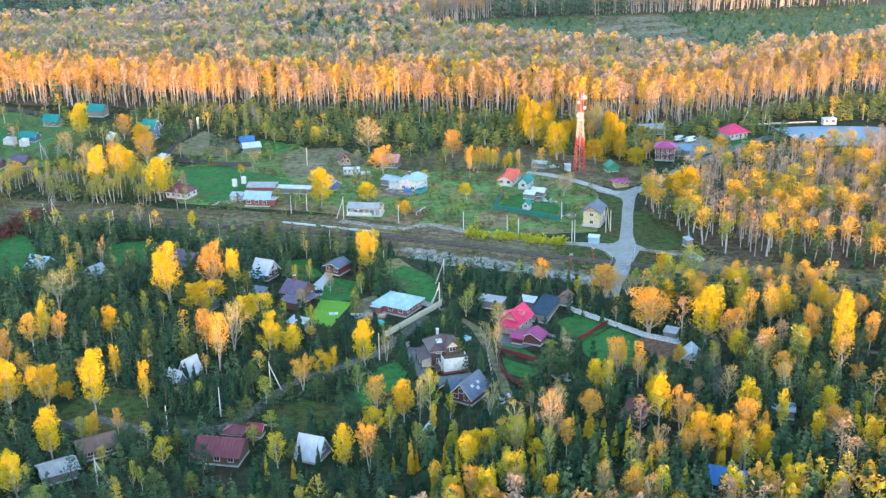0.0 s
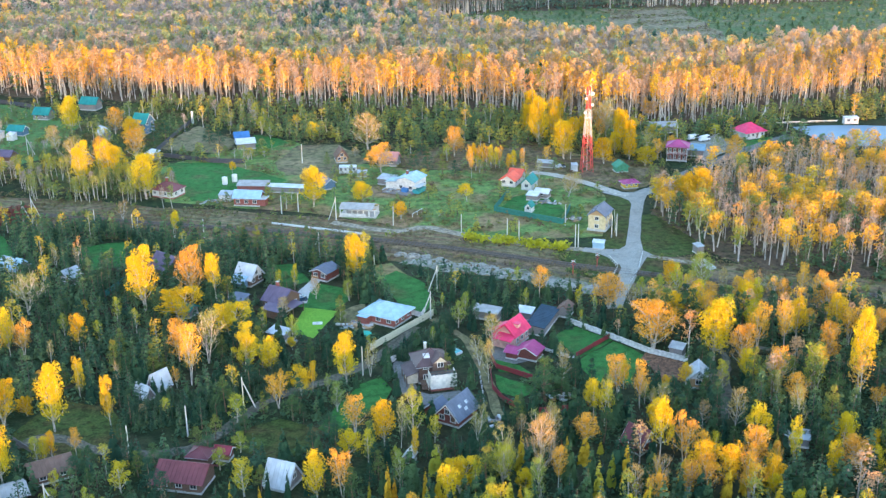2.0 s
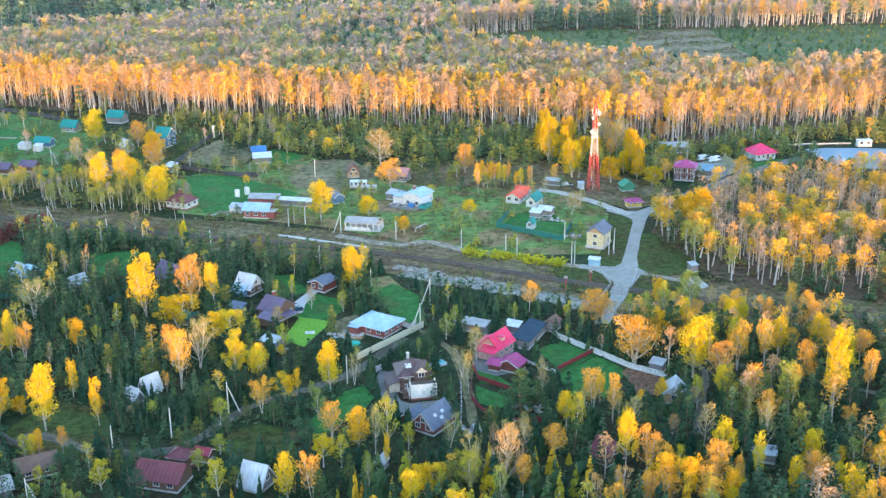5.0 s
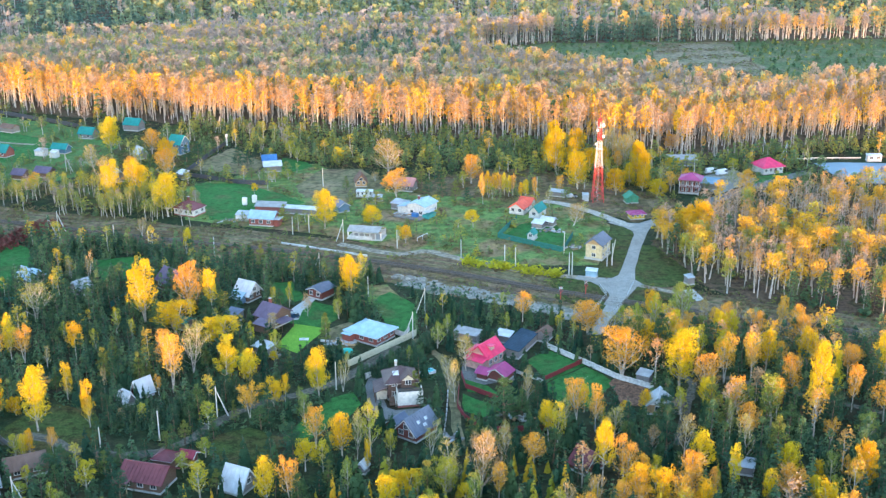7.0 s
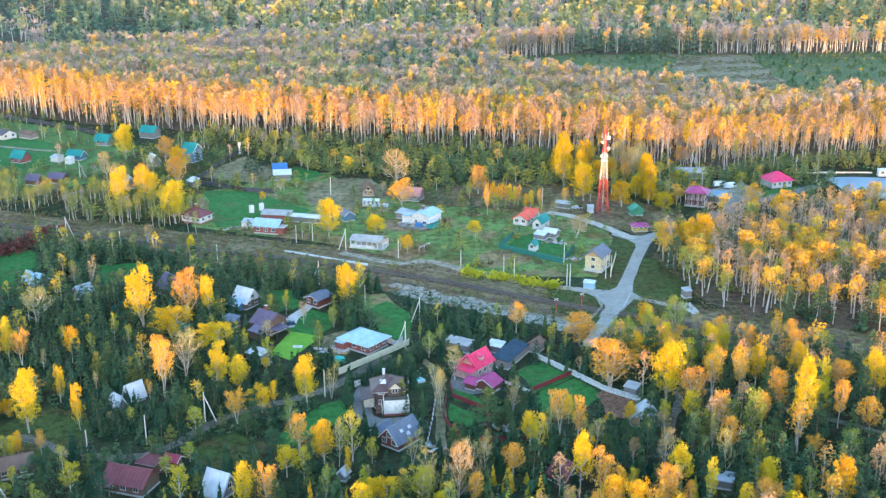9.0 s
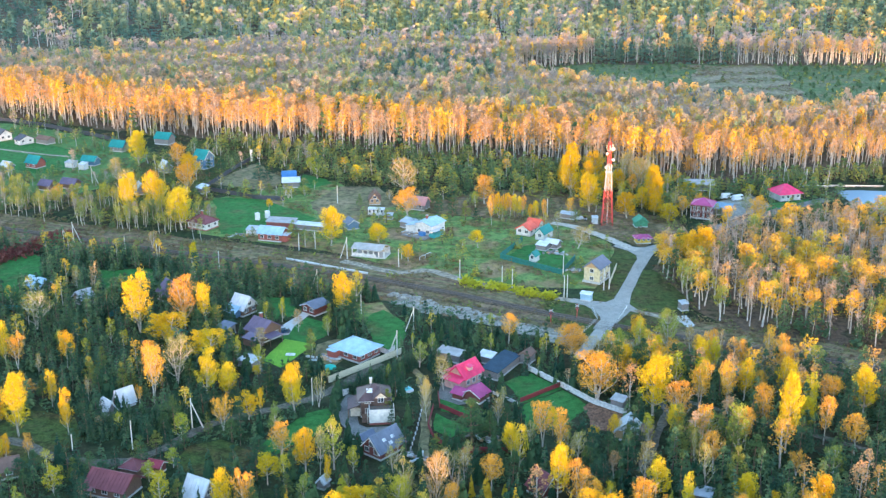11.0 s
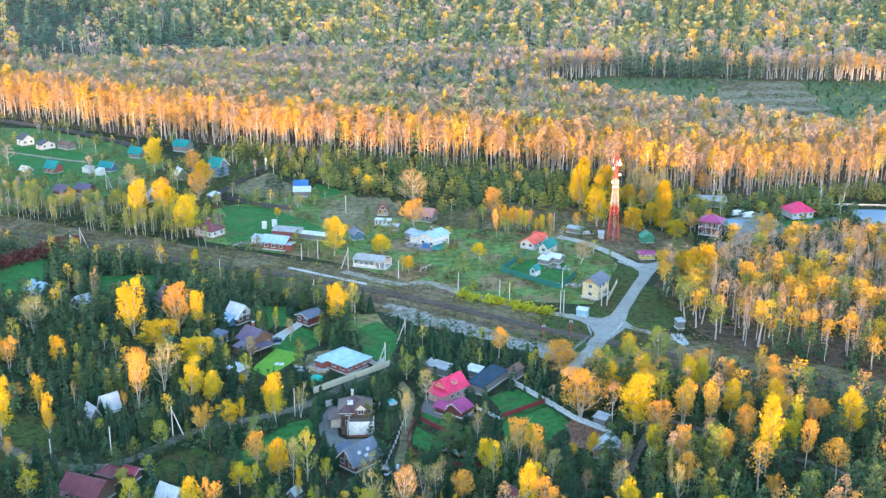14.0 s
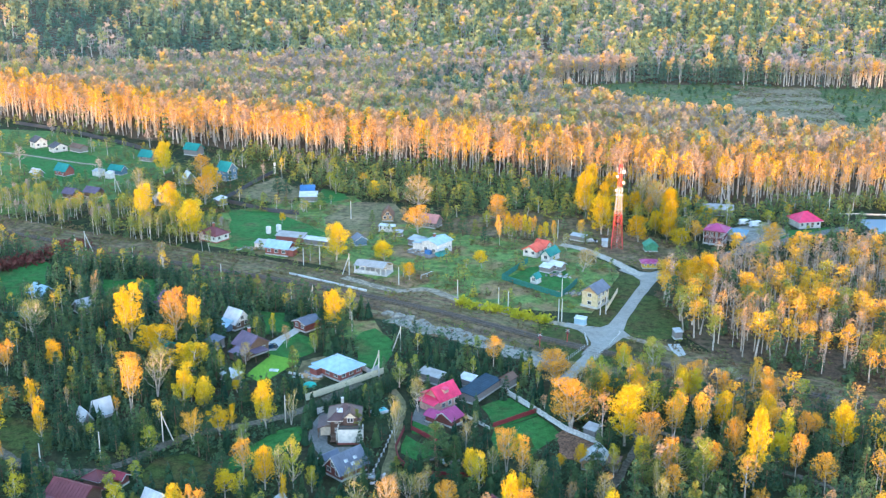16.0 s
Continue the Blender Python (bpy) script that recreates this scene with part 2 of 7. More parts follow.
def sheet(name, colour, rough=0.6):
    return paint(name, colour, rough, 0.0, 0.22, 0.5, (1, 1, 1))


R_BLUE = sheet("pale_blue_metal_sheet", (0.32, 0.48, 0.58))
R_GALV = sheet("galvanised_sheet", (0.4, 0.44, 0.46))
R_WHITE = sheet("white_metal_sheet", (0.55, 0.58, 0.6))
R_PINK = sheet("crimson_metal_tile", (0.72, 0.03, 0.12))
R_MAGENTA = sheet("faded_crimson_sheet", (0.38, 0.05, 0.17))
R_BROWN = sheet("brown_metal_tile", (0.085, 0.048, 0.05))
R_MAROON = sheet("maroon_metal_tile", (0.16, 0.035, 0.04))
R_ORANGE = sheet("orange_red_sheet", (0.72, 0.11, 0.06))
R_TEAL = sheet("teal_metal_sheet", (0.006, 0.21, 0.19))
R_SLATE = sheet("slate_grey_sheet", (0.13, 0.15, 0.2))
R_CHARCOAL = sheet("charcoal_sheet", (0.06, 0.058, 0.075))
R_PURPLE = sheet("plum_shingle", (0.13, 0.09, 0.14))
R_BLUEDEEP = sheet("blue_sheet", (0.04, 0.16, 0.38))
R_CEMENT = sheet("old_cement_sheet", (0.36, 0.35, 0.33), 0.9)
R_RUST = sheet("rusty_brown_sheet", (0.17, 0.1, 0.07), 0.8)


# ---- building helpers ----
def box(bm, x, y, z, sx, sy, sz, m=None):
    """A box about (x, y, z), added to bm."""
    t = Matrix.Translation((x, y, z)) @ Matrix.Diagonal((sx, sy, sz, 1))
    bmesh.ops.create_cube(bm, size=1.0, matrix=(m @ t) if m else t)


def rod(bm, a, b, r1, r2=None, n=6):
    a, b = Vector(a), Vector(b)
    d = b - a
    m = Matrix.Translation((a + b) / 2) @ d.to_track_quat("Z", "Y").to_matrix().to_4x4()
    bmesh.ops.create_cone(bm, cap_ends=True, segments=n, radius1=r1, radius2=r1 if r2 is None else r2, depth=d.length, matrix=m)


def poly(bm, pts, z0, z1):
    """A prism over a flat outline."""
    lo = [bm.verts.new((x, y, z0)) for x, y in pts]
    hi = [bm.verts.new((x, y, z1)) for x, y in pts]
    bm.faces.new(hi)
    bm.faces.new(lo[::-1])
    for i in range(len(pts)):
        j = (i + 1) % len(pts)
        bm.faces.new((lo[i], lo[j], hi[j], hi[i]))


def ribbed(bm, w, ln, y0, t=0.12, ribs=True):
    """A roof sheet w wide from y0 down to y0 - ln, its top standing up in ribs, in one piece."""
    n = max(3, int(w / 0.9))
    prof = [(-w / 2, 0.0), (w / 2, 0.0), (w / 2, t)]
    if ribs:
        for k in range(n, -1, -1):
            c = -w / 2 + 0.06 + k * (w - 0.12) / n
            prof += [(c + 0.05, t), (c + 0.03, t + 0.07), (c - 0.03, t + 0.07), (c - 0.05, t)]
    prof.append((-w / 2, t))
    a = [bm.verts.new((x, y0, z)) for x, z in prof]
    b = [bm.verts.new((x, y0 - ln, z)) for x, z in prof]
    bm.faces.new(a)
    bm.faces.new(b[::-1])
    for i in range(len(prof)):
        j = (i + 1) % len(prof)
        bm.faces.new((a[i], b[i], b[j], a[j]))


def part(name, bm, mat, parent=None, label="", m=None):
    me = bpy.data.meshes.new(name)
    bmesh.ops.recalc_face_normals(bm, faces=bm.faces)
    bm.to_mesh(me)
    bm.free()
    me.materials.append(mat)
    ob = new(name, me)
    if parent:
        ob.parent = parent
    if m:
        ob.matrix_basis = m
    if label:
        ob["label"] = label
    return ob


def one(name, mat, parent, *boxes, label=""):
    """A part made of boxes (x, y, z, sx, sy, sz)."""
    bm = bmesh.new()
    for b in boxes:
        box(bm, *b)
    return part(name, bm, mat, parent, label)


def thing(name, label, category, x, y, z=0, rot=0, group="", kind=""):
    e = new(name)
    e.empty_display_size = 0.5
    e.matrix_basis = pose(x, y, z, 0, 0, rot)
    return tagged(e, label, category, group, kind)


def loose_mesh(name, groups, mats):
    """A mesh of loose faces. groups: (corners (n, k, 3), slots (n) or a slot, tints (n) or None)."""
    co = np.concatenate([np.asarray(g, np.float32).reshape(-1, 3) for g, _, _ in groups])
    sides = np.concatenate([np.full(len(g), g.shape[1], np.int32) for g, _, _ in groups])
    slots = np.concatenate([np.broadcast_to(np.asarray(i, np.int32), len(g)) for g, i, _ in groups])
    me = bpy.data.meshes.new(name)
    me.vertices.add(len(co))
    me.vertices.foreach_set("co", co.ravel())
    me.loops.add(len(co))
    me.loops.foreach_set("vertex_index", np.arange(len(co), dtype=np.int32))
    me.polygons.add(len(sides))
    me.polygons.foreach_set("loop_start", np.r_[0, np.cumsum(sides)[:-1]].astype(np.int32))
    for mt in mats:
        me.materials.append(mt)
    me.polygons.foreach_set("material_index", slots)
    if groups[0][2] is not None:
        at = me.attributes.new("tint", "FLOAT", "FACE")
        at.data.foreach_set("value", np.concatenate([t for _, _, t in groups]).astype(np.float32))
    me.update(calc_edges=True)
    return me


# ---- plan: lines and outlines shared by ground and planting ----
ROAD = [(41.5, 274.0), (45.7, 284.3), (48.2, 292.0), (52.9, 302.3), (56.5, 313.0), (60.3, 327.7), (63.9, 340.0), (67.5, 353.0), (70.0, 362.0), (72.3, 370.6)]
ROAD_SIDES = [(39.5, 274), (43.9, 284.4), (46.0, 290.5), (50.4, 301.0), (50.6, 306.0), (49.4, 311.0), (46.6, 315.8), (42.0, 319.0), (43.4, 321.8), (48.6, 319.8), (53.5, 318.8), (56.2, 321.6), (58.4, 328.7), (62.1, 341.0), (65.9, 354.6), (68.0, 361.5), (68.3, 366.0), (66.0, 370.8), (61.2, 376.3), (63.6, 379.6), (68.6, 375.4), (72.0, 374.8), (77.6, 379.4), (80.6, 376.0), (76.0, 371.0), (73.9, 366.0), (71.8, 359.8), (68.8, 350.4), (65.6, 338.8), (62.2, 326.7), (60.6, 317.0), (62.4, 313.0), (60.2, 311.0), (56.9, 304.5), (51.4, 292.0), (47.5, 284.4), (43.5, 274)]
BRANCH = [(69.5, 372.0), (66.6, 374.5), (62.0, 382.6), (55.0, 392.1), (48.5, 399.8), (40.3, 404.6)]
EAST_ROAD = [(75.0, 373.0), (79.6, 377.1), (92.8, 390.5), (113.5, 409.8), (139.6, 430.8), (154.6, 441.5)]
TRACK = [(46.0, 318.6), (40.0, 321.1), (27.1, 326.6), (14.8, 333.5), (4.0, 341.2), (-4.4, 347.3), (-14.9, 344.8), (-34.5, 356.2)]
LANE = [(-8.0, 273.3), (-0.4, 258.0), (1.3, 241.0), (1.8, 231.6), (2.1, 211.8)]
VILLAGE_ROAD = [(-102.7, 216.6), (-96.0, 219.9), (-82.1, 212.0), (-65.5, 211.5), (-54.0, 226.1), (-48.3, 233.3), (-37.9, 239.1), (-27.3, 246.9), (-19.1, 258.7), (-13.3, 268.8)]
EAST_LANE = [(51.7, 210.7), (58.1, 230.2), (61.8, 242.6), (59.8, 252.1), (82.0, 238.4), (112.7, 219.0)]
RAIL = [(-420, 489), (-156, 385), (-24, 338), (47, 302), (128, 268), (400, 165)]
EDGE_X = [-500, -400, -228, -161, -102, -45, 8, 59, 95, 116, 156, 220, 320, 500]
EDGE_Y = [720, 670, 587, 556, 540, 520, 510, 490, 474, 464, 482, 505, 495, 470]


def rail_y(x):
    return np.interp(x, [p[0] for p in RAIL], [p[1] for p in RAIL])


def edge_y(x):
    return np.interp(x, EDGE_X, EDGE_Y)


def inside(pts, x, y):
    """Which of the places x, y lie inside an outline."""
    res = np.zeros(len(x), bool)
    for (x1, y1), (x2, y2) in zip(pts, pts[1:] + pts[:1]):
        if y1 != y2:
            cross = ((y1 > y) != (y2 > y)) & (x < (x2 - x1) * (y - y1) / (y2 - y1) + x1)
            res ^= cross
    return res


def near_line(pts, x, y, r):
    res = np.zeros(len(x), bool)
    for (x1, y1), (x2, y2) in zip(pts, pts[1:]):
        l2 = (x2 - x1) ** 2 + (y2 - y1) ** 2
        u = np.clip(((x - x1) * (x2 - x1) + (y - y1) * (y2 - y1)) / l2, 0, 1)
        res |= np.hypot(x - x1 - u * (x2 - x1), y - y1 - u * (y2 - y1)) < r
    return res


KEEP_CLEAR = []  # discs (x, y, r) and outlines where no tree is planted
OPEN = []


def smooth(pts, n=6):
    out = []
    p = [Vector(q) for q in pts]
    for i in range(len(p) - 1):
        a, b, c, d = p[max(i - 1, 0)], p[i], p[i + 1], p[min(i + 2, len(p) - 1)]
        for k in range(n):
            t = k / n
            out.append(0.5 * (2 * b + (c - a) * t + (2 * a - 5 * b + 4 * c - d) * t * t + (3 * b - a - 3 * c + d) * t ** 3))
    return [(v.x, v.y) for v in out] + [tuple(pts[-1])]


def strip(name, label, pts, width, z, mat, category="road", ragged=0.0):
    line = smooth(pts)
    bm = bmesh.new()
    rows = []
    r = random.Random(len(name) + len(pts))
    for i, (x, y) in enumerate(line):
        a, b = line[max(i - 1, 0)], line[min(i + 1, len(line) - 1)]
        d = Vector((b[0] - a[0], b[1] - a[1])).normalized()
        w = width / 2 + r.uniform(-1, 1) * ragged
        w2 = width / 2 + r.uniform(-1, 1) * ragged
        rows.append([bm.verts.new((x - d.y * w, y + d.x * w, z)), bm.verts.new((x + d.y * w2, y - d.x * w2, z)),
                     bm.verts.new((x - d.y * (w + 0.2), y + d.x * (w + 0.2), -0.05)), bm.verts.new((x + d.y * (w2 + 0.2), y - d.x * (w2 + 0.2), -0.05))])
    for a, b in zip(rows, rows[1:]):
        bm.faces.new((a[0], a[1], b[1], b[0]))
        bm.faces.new((a[2], a[0], b[0], b[2]))
        bm.faces.new((a[1], a[3], b[3], b[1]))
    return tagged(part(name, bm, mat), label, category, kind="structure")


LAYERS = {}
GARDENS = []


def patch(name, label, pts, z, mat, category="grass", ragged=0.8, open_=True):
    """A piece of ground with a slightly uneven edge."""
    LAYERS[z] = LAYERS.get(z, -1) + 1
    z += 0.0023 * LAYERS[z]
    r = random.Random(len(pts) * 7 + int(pts[0][0]))
    out = []
    for (x1, y1), (x2, y2) in zip(pts, pts[1:] + pts[:1]):
        n = max(1, int(math.hypot(x2 - x1, y2 - y1) / max(4, 3.2 * ragged)))
        for k in range(n):
            j = ragged if k else ragged * 0.4
            out.append((x1 + (x2 - x1) * k / n + r.uniform(-j, j), y1 + (y2 - y1) * k / n + r.uniform(-j, j)))
    bm = bmesh.new()
    poly(bm, out, -0.1, z)
    if open_:
        OPEN.append(list(pts))
    if name in ("lawn_cut", "lawn_garden", "lawn_plots", "lawn_front", "lawn_pink_north", "lawn_pink_south", "lawn_pond_garden", "lawn_red_fence", "blue_yard", "paving_brown_house", "paving_pink_house", "yard_soil"):
        GARDENS.append(list(pts))  # kept free of trees on its sunny side too
    return tagged(part(name, bm, mat), label, category, kind="structure")


# ---- ground ----
bm = bmesh.new()
poly(bm, [(-4000, -2500), (4000, -2500), (4000, 5000), (-4000, 5000)], -2, 0)
tagged(part("ground", bm, M_GROUND), "forest floor with leaf litter, moss and thin grass", "ground", kind="structure")

LAWN = "bright green lawn of a garden"
patch("meadow_village", "rough green village meadow among gardens", [(-101.1, 431.8), (-69.9, 456.7), (-51.5, 465.3), (-30.2, 428.5), (-3.0, 415.1), (16.7, 410.3), (40.6, 407.7), (58.9, 382.7), (61.4, 372.5), (54.0, 330.8), (22.1, 332.1), (2.1, 344.1), (-15.0, 350.6), (-43.2, 367.2), (-72.6, 378.2), (-92.4, 385.8)], 0.03, M_MEADOW, open_=False)
patch("meadow_tower", "rough brown ground with scrub behind the village", [(-16.4, 423.8), (-2.8, 437.5), (21.2, 452.4), (45.0, 451.3), (64.9, 424.2), (89.5, 410.9), (90.7, 395.7), (72.1, 375.3), (57.8, 389.8), (40.6, 407.7), (16.7, 410.3), (-3.0, 415.1)], 0.025, M_SCRUBLAND, open_=False)
patch("meadow_west", "rough pasture of the far hamlet", [(-275.7, 580.9), (-243.1, 579.7), (-183.8, 547.1), (-144.3, 507.1), (-150.7, 448.4), (-169.3, 432.6), (-194.2, 412.8)], 0.03, M_PASTURE, open_=False)
patch("meadow_middle", "rough grass between gardens and birches", [(-150, 508), (-128, 545), (-104, 538), (-96, 500), (-104, 450), (-92, 395), (-122, 398), (-158, 428), (-149, 448)], 0.028, M_GLADE, open_=False)
patch("lawn_hamlet", LAWN, [(-237.3, 532.2), (-219.6, 539.4), (-188.6, 520.6), (-169.7, 493.0), (-185.6, 471.8), (-214.4, 488.5)], 0.05, M_LAWN)
patch("field_dry", "dry fallow field with brown grass", [(-106.2, 458.5), (-92.7, 495.6), (-73.5, 466.4), (-78.3, 448.0)], 0.05, M_FIELD)
patch("field_back", "fallow field with brown grass and bushes", [(-57.6, 429.8), (-48.3, 455.7), (-31.4, 454.9), (-18.8, 428.0), (-33.8, 412.6), (-51.5, 413.4)], 0.05, M_FIELD)
patch("lawn_back", LAWN, [(-65.3, 447.4), (-67.3, 475.8), (-55.3, 467.4), (-52.2, 459.6)], 0.06, M_LAWN)
patch("lawn_west_house", LAWN, [(-98.4, 435.9), (-78.8, 435.0), (-50.9, 407.2), (-70.0, 388.3), (-84.0, 385.5)], 0.06, M_LAWN)
patch("lawn_garden", LAWN, [(-41.0, 304.1), (-31.5, 297.9), (-29.8, 289.2), (-36.0, 281.7), (-43.9, 285.7), (-45.2, 294.9)], 0.06, M_LAWN)
patch("lawn_cut", "freshly cut bright lawn", [(-42.3, 285.1), (-33.2, 281.4), (-39.6, 264.7), (-45.7, 269.7)], 0.07, M_CUT, ragged=0.2)
patch("lawn_plots", LAWN, [(-20.8, 301.2), (-15.6, 309.8), (-8.6, 299.1), (-7.5, 289.1), (-9.8, 277.1), (-16.6, 281.8)], 0.06, M_LAWN)
patch("plots_far", "vegetable plots with grass paths", [(-25.7, 315.6), (-17.1, 315.7), (-12.4, 304.9), (-17.7, 296.5), (-25.8, 301.7)], 0.05, M_MEADOW)
patch("lawn_front", LAWN, [(-28.0, 237.2), (-23.3, 240.2), (-20.9, 233.9), (-24.5, 225.1), (-35.2, 213.1), (-38.3, 217.2)], 0.06, M_LAWN)
patch("lawn_pink_north", LAWN, [(21.4, 257.4), (28.5, 263.9), (36.3, 254.2), (25.9, 245.1)], 0.06, M_LAWN)
patch("lawn_pink_south", LAWN, [(25.6, 243.5), (36.1, 253.2), (42.6, 243.5), (35.4, 230.2), (26.1, 231.1)], 0.06, M_LAWN)
patch("lawn_pond_garden", LAWN, [(4.2, 238.6), (10.7, 232.5), (13.0, 229.4), (8.4, 225.5), (4.2, 228.8)], 0.06, M_LAWN)
patch("lawn_red_fence", LAWN, [(4.8, 247.1), (10.6, 242.4), (12.8, 237.8), (5.4, 239.7)], 0.06, M_LAWN)
patch("meadow_left", "mown grass clearing with scattered trees", [(-105.4, 221.3), (-99.2, 236.5), (-85.3, 232.3), (-80.1, 221.5), (-82.3, 214.1), (-88.2, 205.1), (-99.6, 213.2)], 0.05, M_GLADE)
patch("clearing_front", "grassy clearing with brown leaves", [(-53.5, 219.0), (-46.8, 222.4), (-36.4, 216.2), (-38.6, 207.6), (-49.2, 205.0), (-54.4, 209.1)], 0.05, M_GLADE)
patch("lawn_hidden_west", LAWN, [(-117.9, 343.3), (-97.8, 345.3), (-91.7, 326.0), (-108.5, 321.6)], 0.05, M_LAWN)
patch("lawn_far_west", LAWN, [(-158, 350), (-147, 362), (-139, 353), (-134, 340), (-130.6, 330), (-132, 314), (-138, 314), (-150, 332)], 0.05, M_LAWN)
patch("lawn_hidden_mid", LAWN, [(-55.0, 319.5), (-46.2, 319.1), (-41.3, 304.4), (-47.6, 300.1)], 0.05, M_LAWN)
patch("yard_crossing", "grass verge by the road junction", [(61.0, 373.5), (66.4, 370.8), (68.6, 366), (68.3, 361.5), (66.2, 354.6), (62.4, 341), (58.7, 328.7), (56.4, 321.4), (53.5, 318.6), (48.6, 319.6), (45.5, 326.5), (51.3, 331), (56, 350)], 0.05, M_GLADE)
patch("verge_crossing", "rough grass beside the level crossing", [(34.0, 302.0), (43.5, 291.5), (46.3, 290.5), (50.6, 301.0), (50.8, 306.0), (49.4, 311.3), (46.6, 316), (41.0, 319.0), (34.0, 322.0)], 0.045, M_GLADE, open_=False)
patch("verge_south", "rough grass beside the level crossing", [(51.2, 291.6), (56.7, 304.5), (60.2, 311.2), (66.0, 307.0), (72.0, 301.0), (66.0, 290.0), (57.0, 288.0)], 0.045, M_GLADE, open_=False)
patch("lawn_fenced", LAWN, [(29.6, 375.4), (40.8, 379.8), (44.5, 358.1), (40.5, 347.1), (21.0, 360.6)], 0.06, M_LAWN)
patch("verge_east", "rough grass verge at the edge of the grove", [(62.0, 326.7), (65.4, 338.8), (68.6, 350.4), (72.5, 350.0), (75.0, 338.0), (78.8, 324.0), (78.8, 314.2), (69.0, 310.0), (62.2, 313.2), (60.4, 317.0)], 0.05, M_GLADE, ragged=1.0)
patch("lawn_pink_far", LAWN, [(123.7, 431.6), (147.6, 441.9), (143.7, 428.9), (123.7, 423.1)], 0.05, M_LAWN)
patch("paving_brown_house", "grey paved yard", [(-20.8, 241.0), (-19.8, 248.5), (-16.5, 252.0), (-13.5, 247.0), (-16.0, 238.0), (-14.5, 231.5), (-12.5, 230.0), (-5.2, 231.2), (-4.8, 228.5), (-9.6, 222.5), (-15.5, 226.0), (-19.8, 233.0)], 0.08, M_PAVING, "pavement", 0.2)
patch("paving_pink_house", "grey paved yard", [(4.3, 255.6), (8.4, 253.5), (11.4, 248.2), (16.2, 251.7), (17.5, 245.9), (9.4, 243.5), (4.1, 247.2)], 0.08, M_PAVING, "pavement", 0.2)
patch("driveway_concrete", "pale concrete driveway", [(-45.9, 292.9), (-39.9, 307.6), (-38.0, 304.7), (-41.2, 295.4), (-41.7, 288.3), (-44.8, 287.4)], 0.09, M_CONCRETE, "driveway", 0.2)
patch("yard_soil", "bare brown soil yard", [(40.9, 243.2), (45.3, 249.1), (51.8, 237.1), (49.4, 229.4), (42.1, 231.7)], 0.06, M_BROWNLOT, "yard")
patch("blue_yard", "trodden yard with stored timber", [(-32.1, 281.3), (-25.9, 286.7), (-22.9, 272.7), (-26.0, 265.6), (-32.0, 271.7)], 0.05, M_FIELD, "yard")
patch("parking", "grey gravel parking place", [(104.2, 432.5), (125.4, 447.5), (130.0, 429.6), (109.2, 410.0)], 0.06, M_GRAVEL, "parking")
patch("clearing_far", "forest clearing with low green scrub", [(20, 700), (40, 765), (85, 790), (185, 788), (185, 620), (140, 580), (60, 625)], 0.05, M_PLANT, "clearing", 5)
patch("clearing_track", "bare pale strip between plantations", [(152, 788), (208, 788), (200, 560), (138, 560)], 0.1, M_DRYSTRIP, "clearing", 5)
patch("plantation_far", "dense young plantation of low pines", [(205, 786), (420, 800), (420, 660), (235, 570), (198, 600)], 0.075, M_PLANT, "plantation", 5)
strip("scrub_corridor", "strip of brown scrub and dry grass along the railway", RAIL, 34, 0.02, M_SCRUBLAND, "scrub", 2.0)
for off, wd, mt, nm in ((9.5, 2.2, M_FIELD, "tan"), (-7.5, 1.8, M_BALLAST, "dark"), (13.5, 1.6, M_FIELD, "olive"), (-12.0, 2.5, M_FIELD, "brown"), (5.5, 1.2, M_FIELD, "dark olive")):
    strip("verge", nm + " streak of dry grass along the railway", [(x, y + off) for x, y in RAIL[1:-1]], wd, 0.035, mt, "verge", 0.8)
strip("gravel_bank", "pale gravel bank beside the railway", [(-11.7, 319.3), (-3.8, 313.5), (8.3, 308.2), (19.9, 302.1), (34.0, 291.6), (40.1, 287.9)], 7.5, 0.06, M_GRAVEL, "gravel", 1.6)
patch("road", "grey asphalt village road with a widened junction", ROAD_SIDES, 0.09, M_ASPHALT, "road", 0.12, False)
strip("road_branch", "pale gravelled side road", BRANCH, 3.6, 0.094, M_PALEROAD, ragged=0.3)
strip("road_east", "grey road through the birch grove", EAST_ROAD, 5.0, 0.08, M_PAVING, ragged=0.3)
strip("track_railway", "dirt track along the railway", TRACK, 3.4, 0.075, M_DIRT, ragged=0.3)
strip("lane_garden", "dirt lane between gardens", LANE, 2.3, 0.07, M_FIELD, ragged=0.3)
strip("lane_village", "grey gravel lane between hedges", VILLAGE_ROAD, 2.8, 0.07, M_TRACK, ragged=0.4)
strip("lane_east", "narrow brown forest lane", EAST_LANE, 1.7, 0.07, M_TRACK, ragged=0.4)
patch("concrete_pad", "broken pale concrete pad beside the grove", [(73.2, 307.6), (77.0, 308.2), (77.6, 303.5), (78.0, 299.6), (75.8, 298.2), (74.2, 302.6)], 0.08, M_CONCRETE, "pad", 0.35)
strip("lane_hamlet", "pale gravel lane through the far hamlet", [(-250.1, 528.9), (-241.8, 526.0), (-222.2, 519.6), (-204.0, 512.1), (-185.5, 506.1)], 2.2, 0.07, M_DIRT, ragged=0.3)
strip("lane_grove", "dirt path into the grove", [(59.8, 313.6), (63.2, 310.7), (67.9, 307.6), (73.0, 304.6), (78.0, 300.2)], 2.2, 0.07, M_DIRT, ragged=0.3)

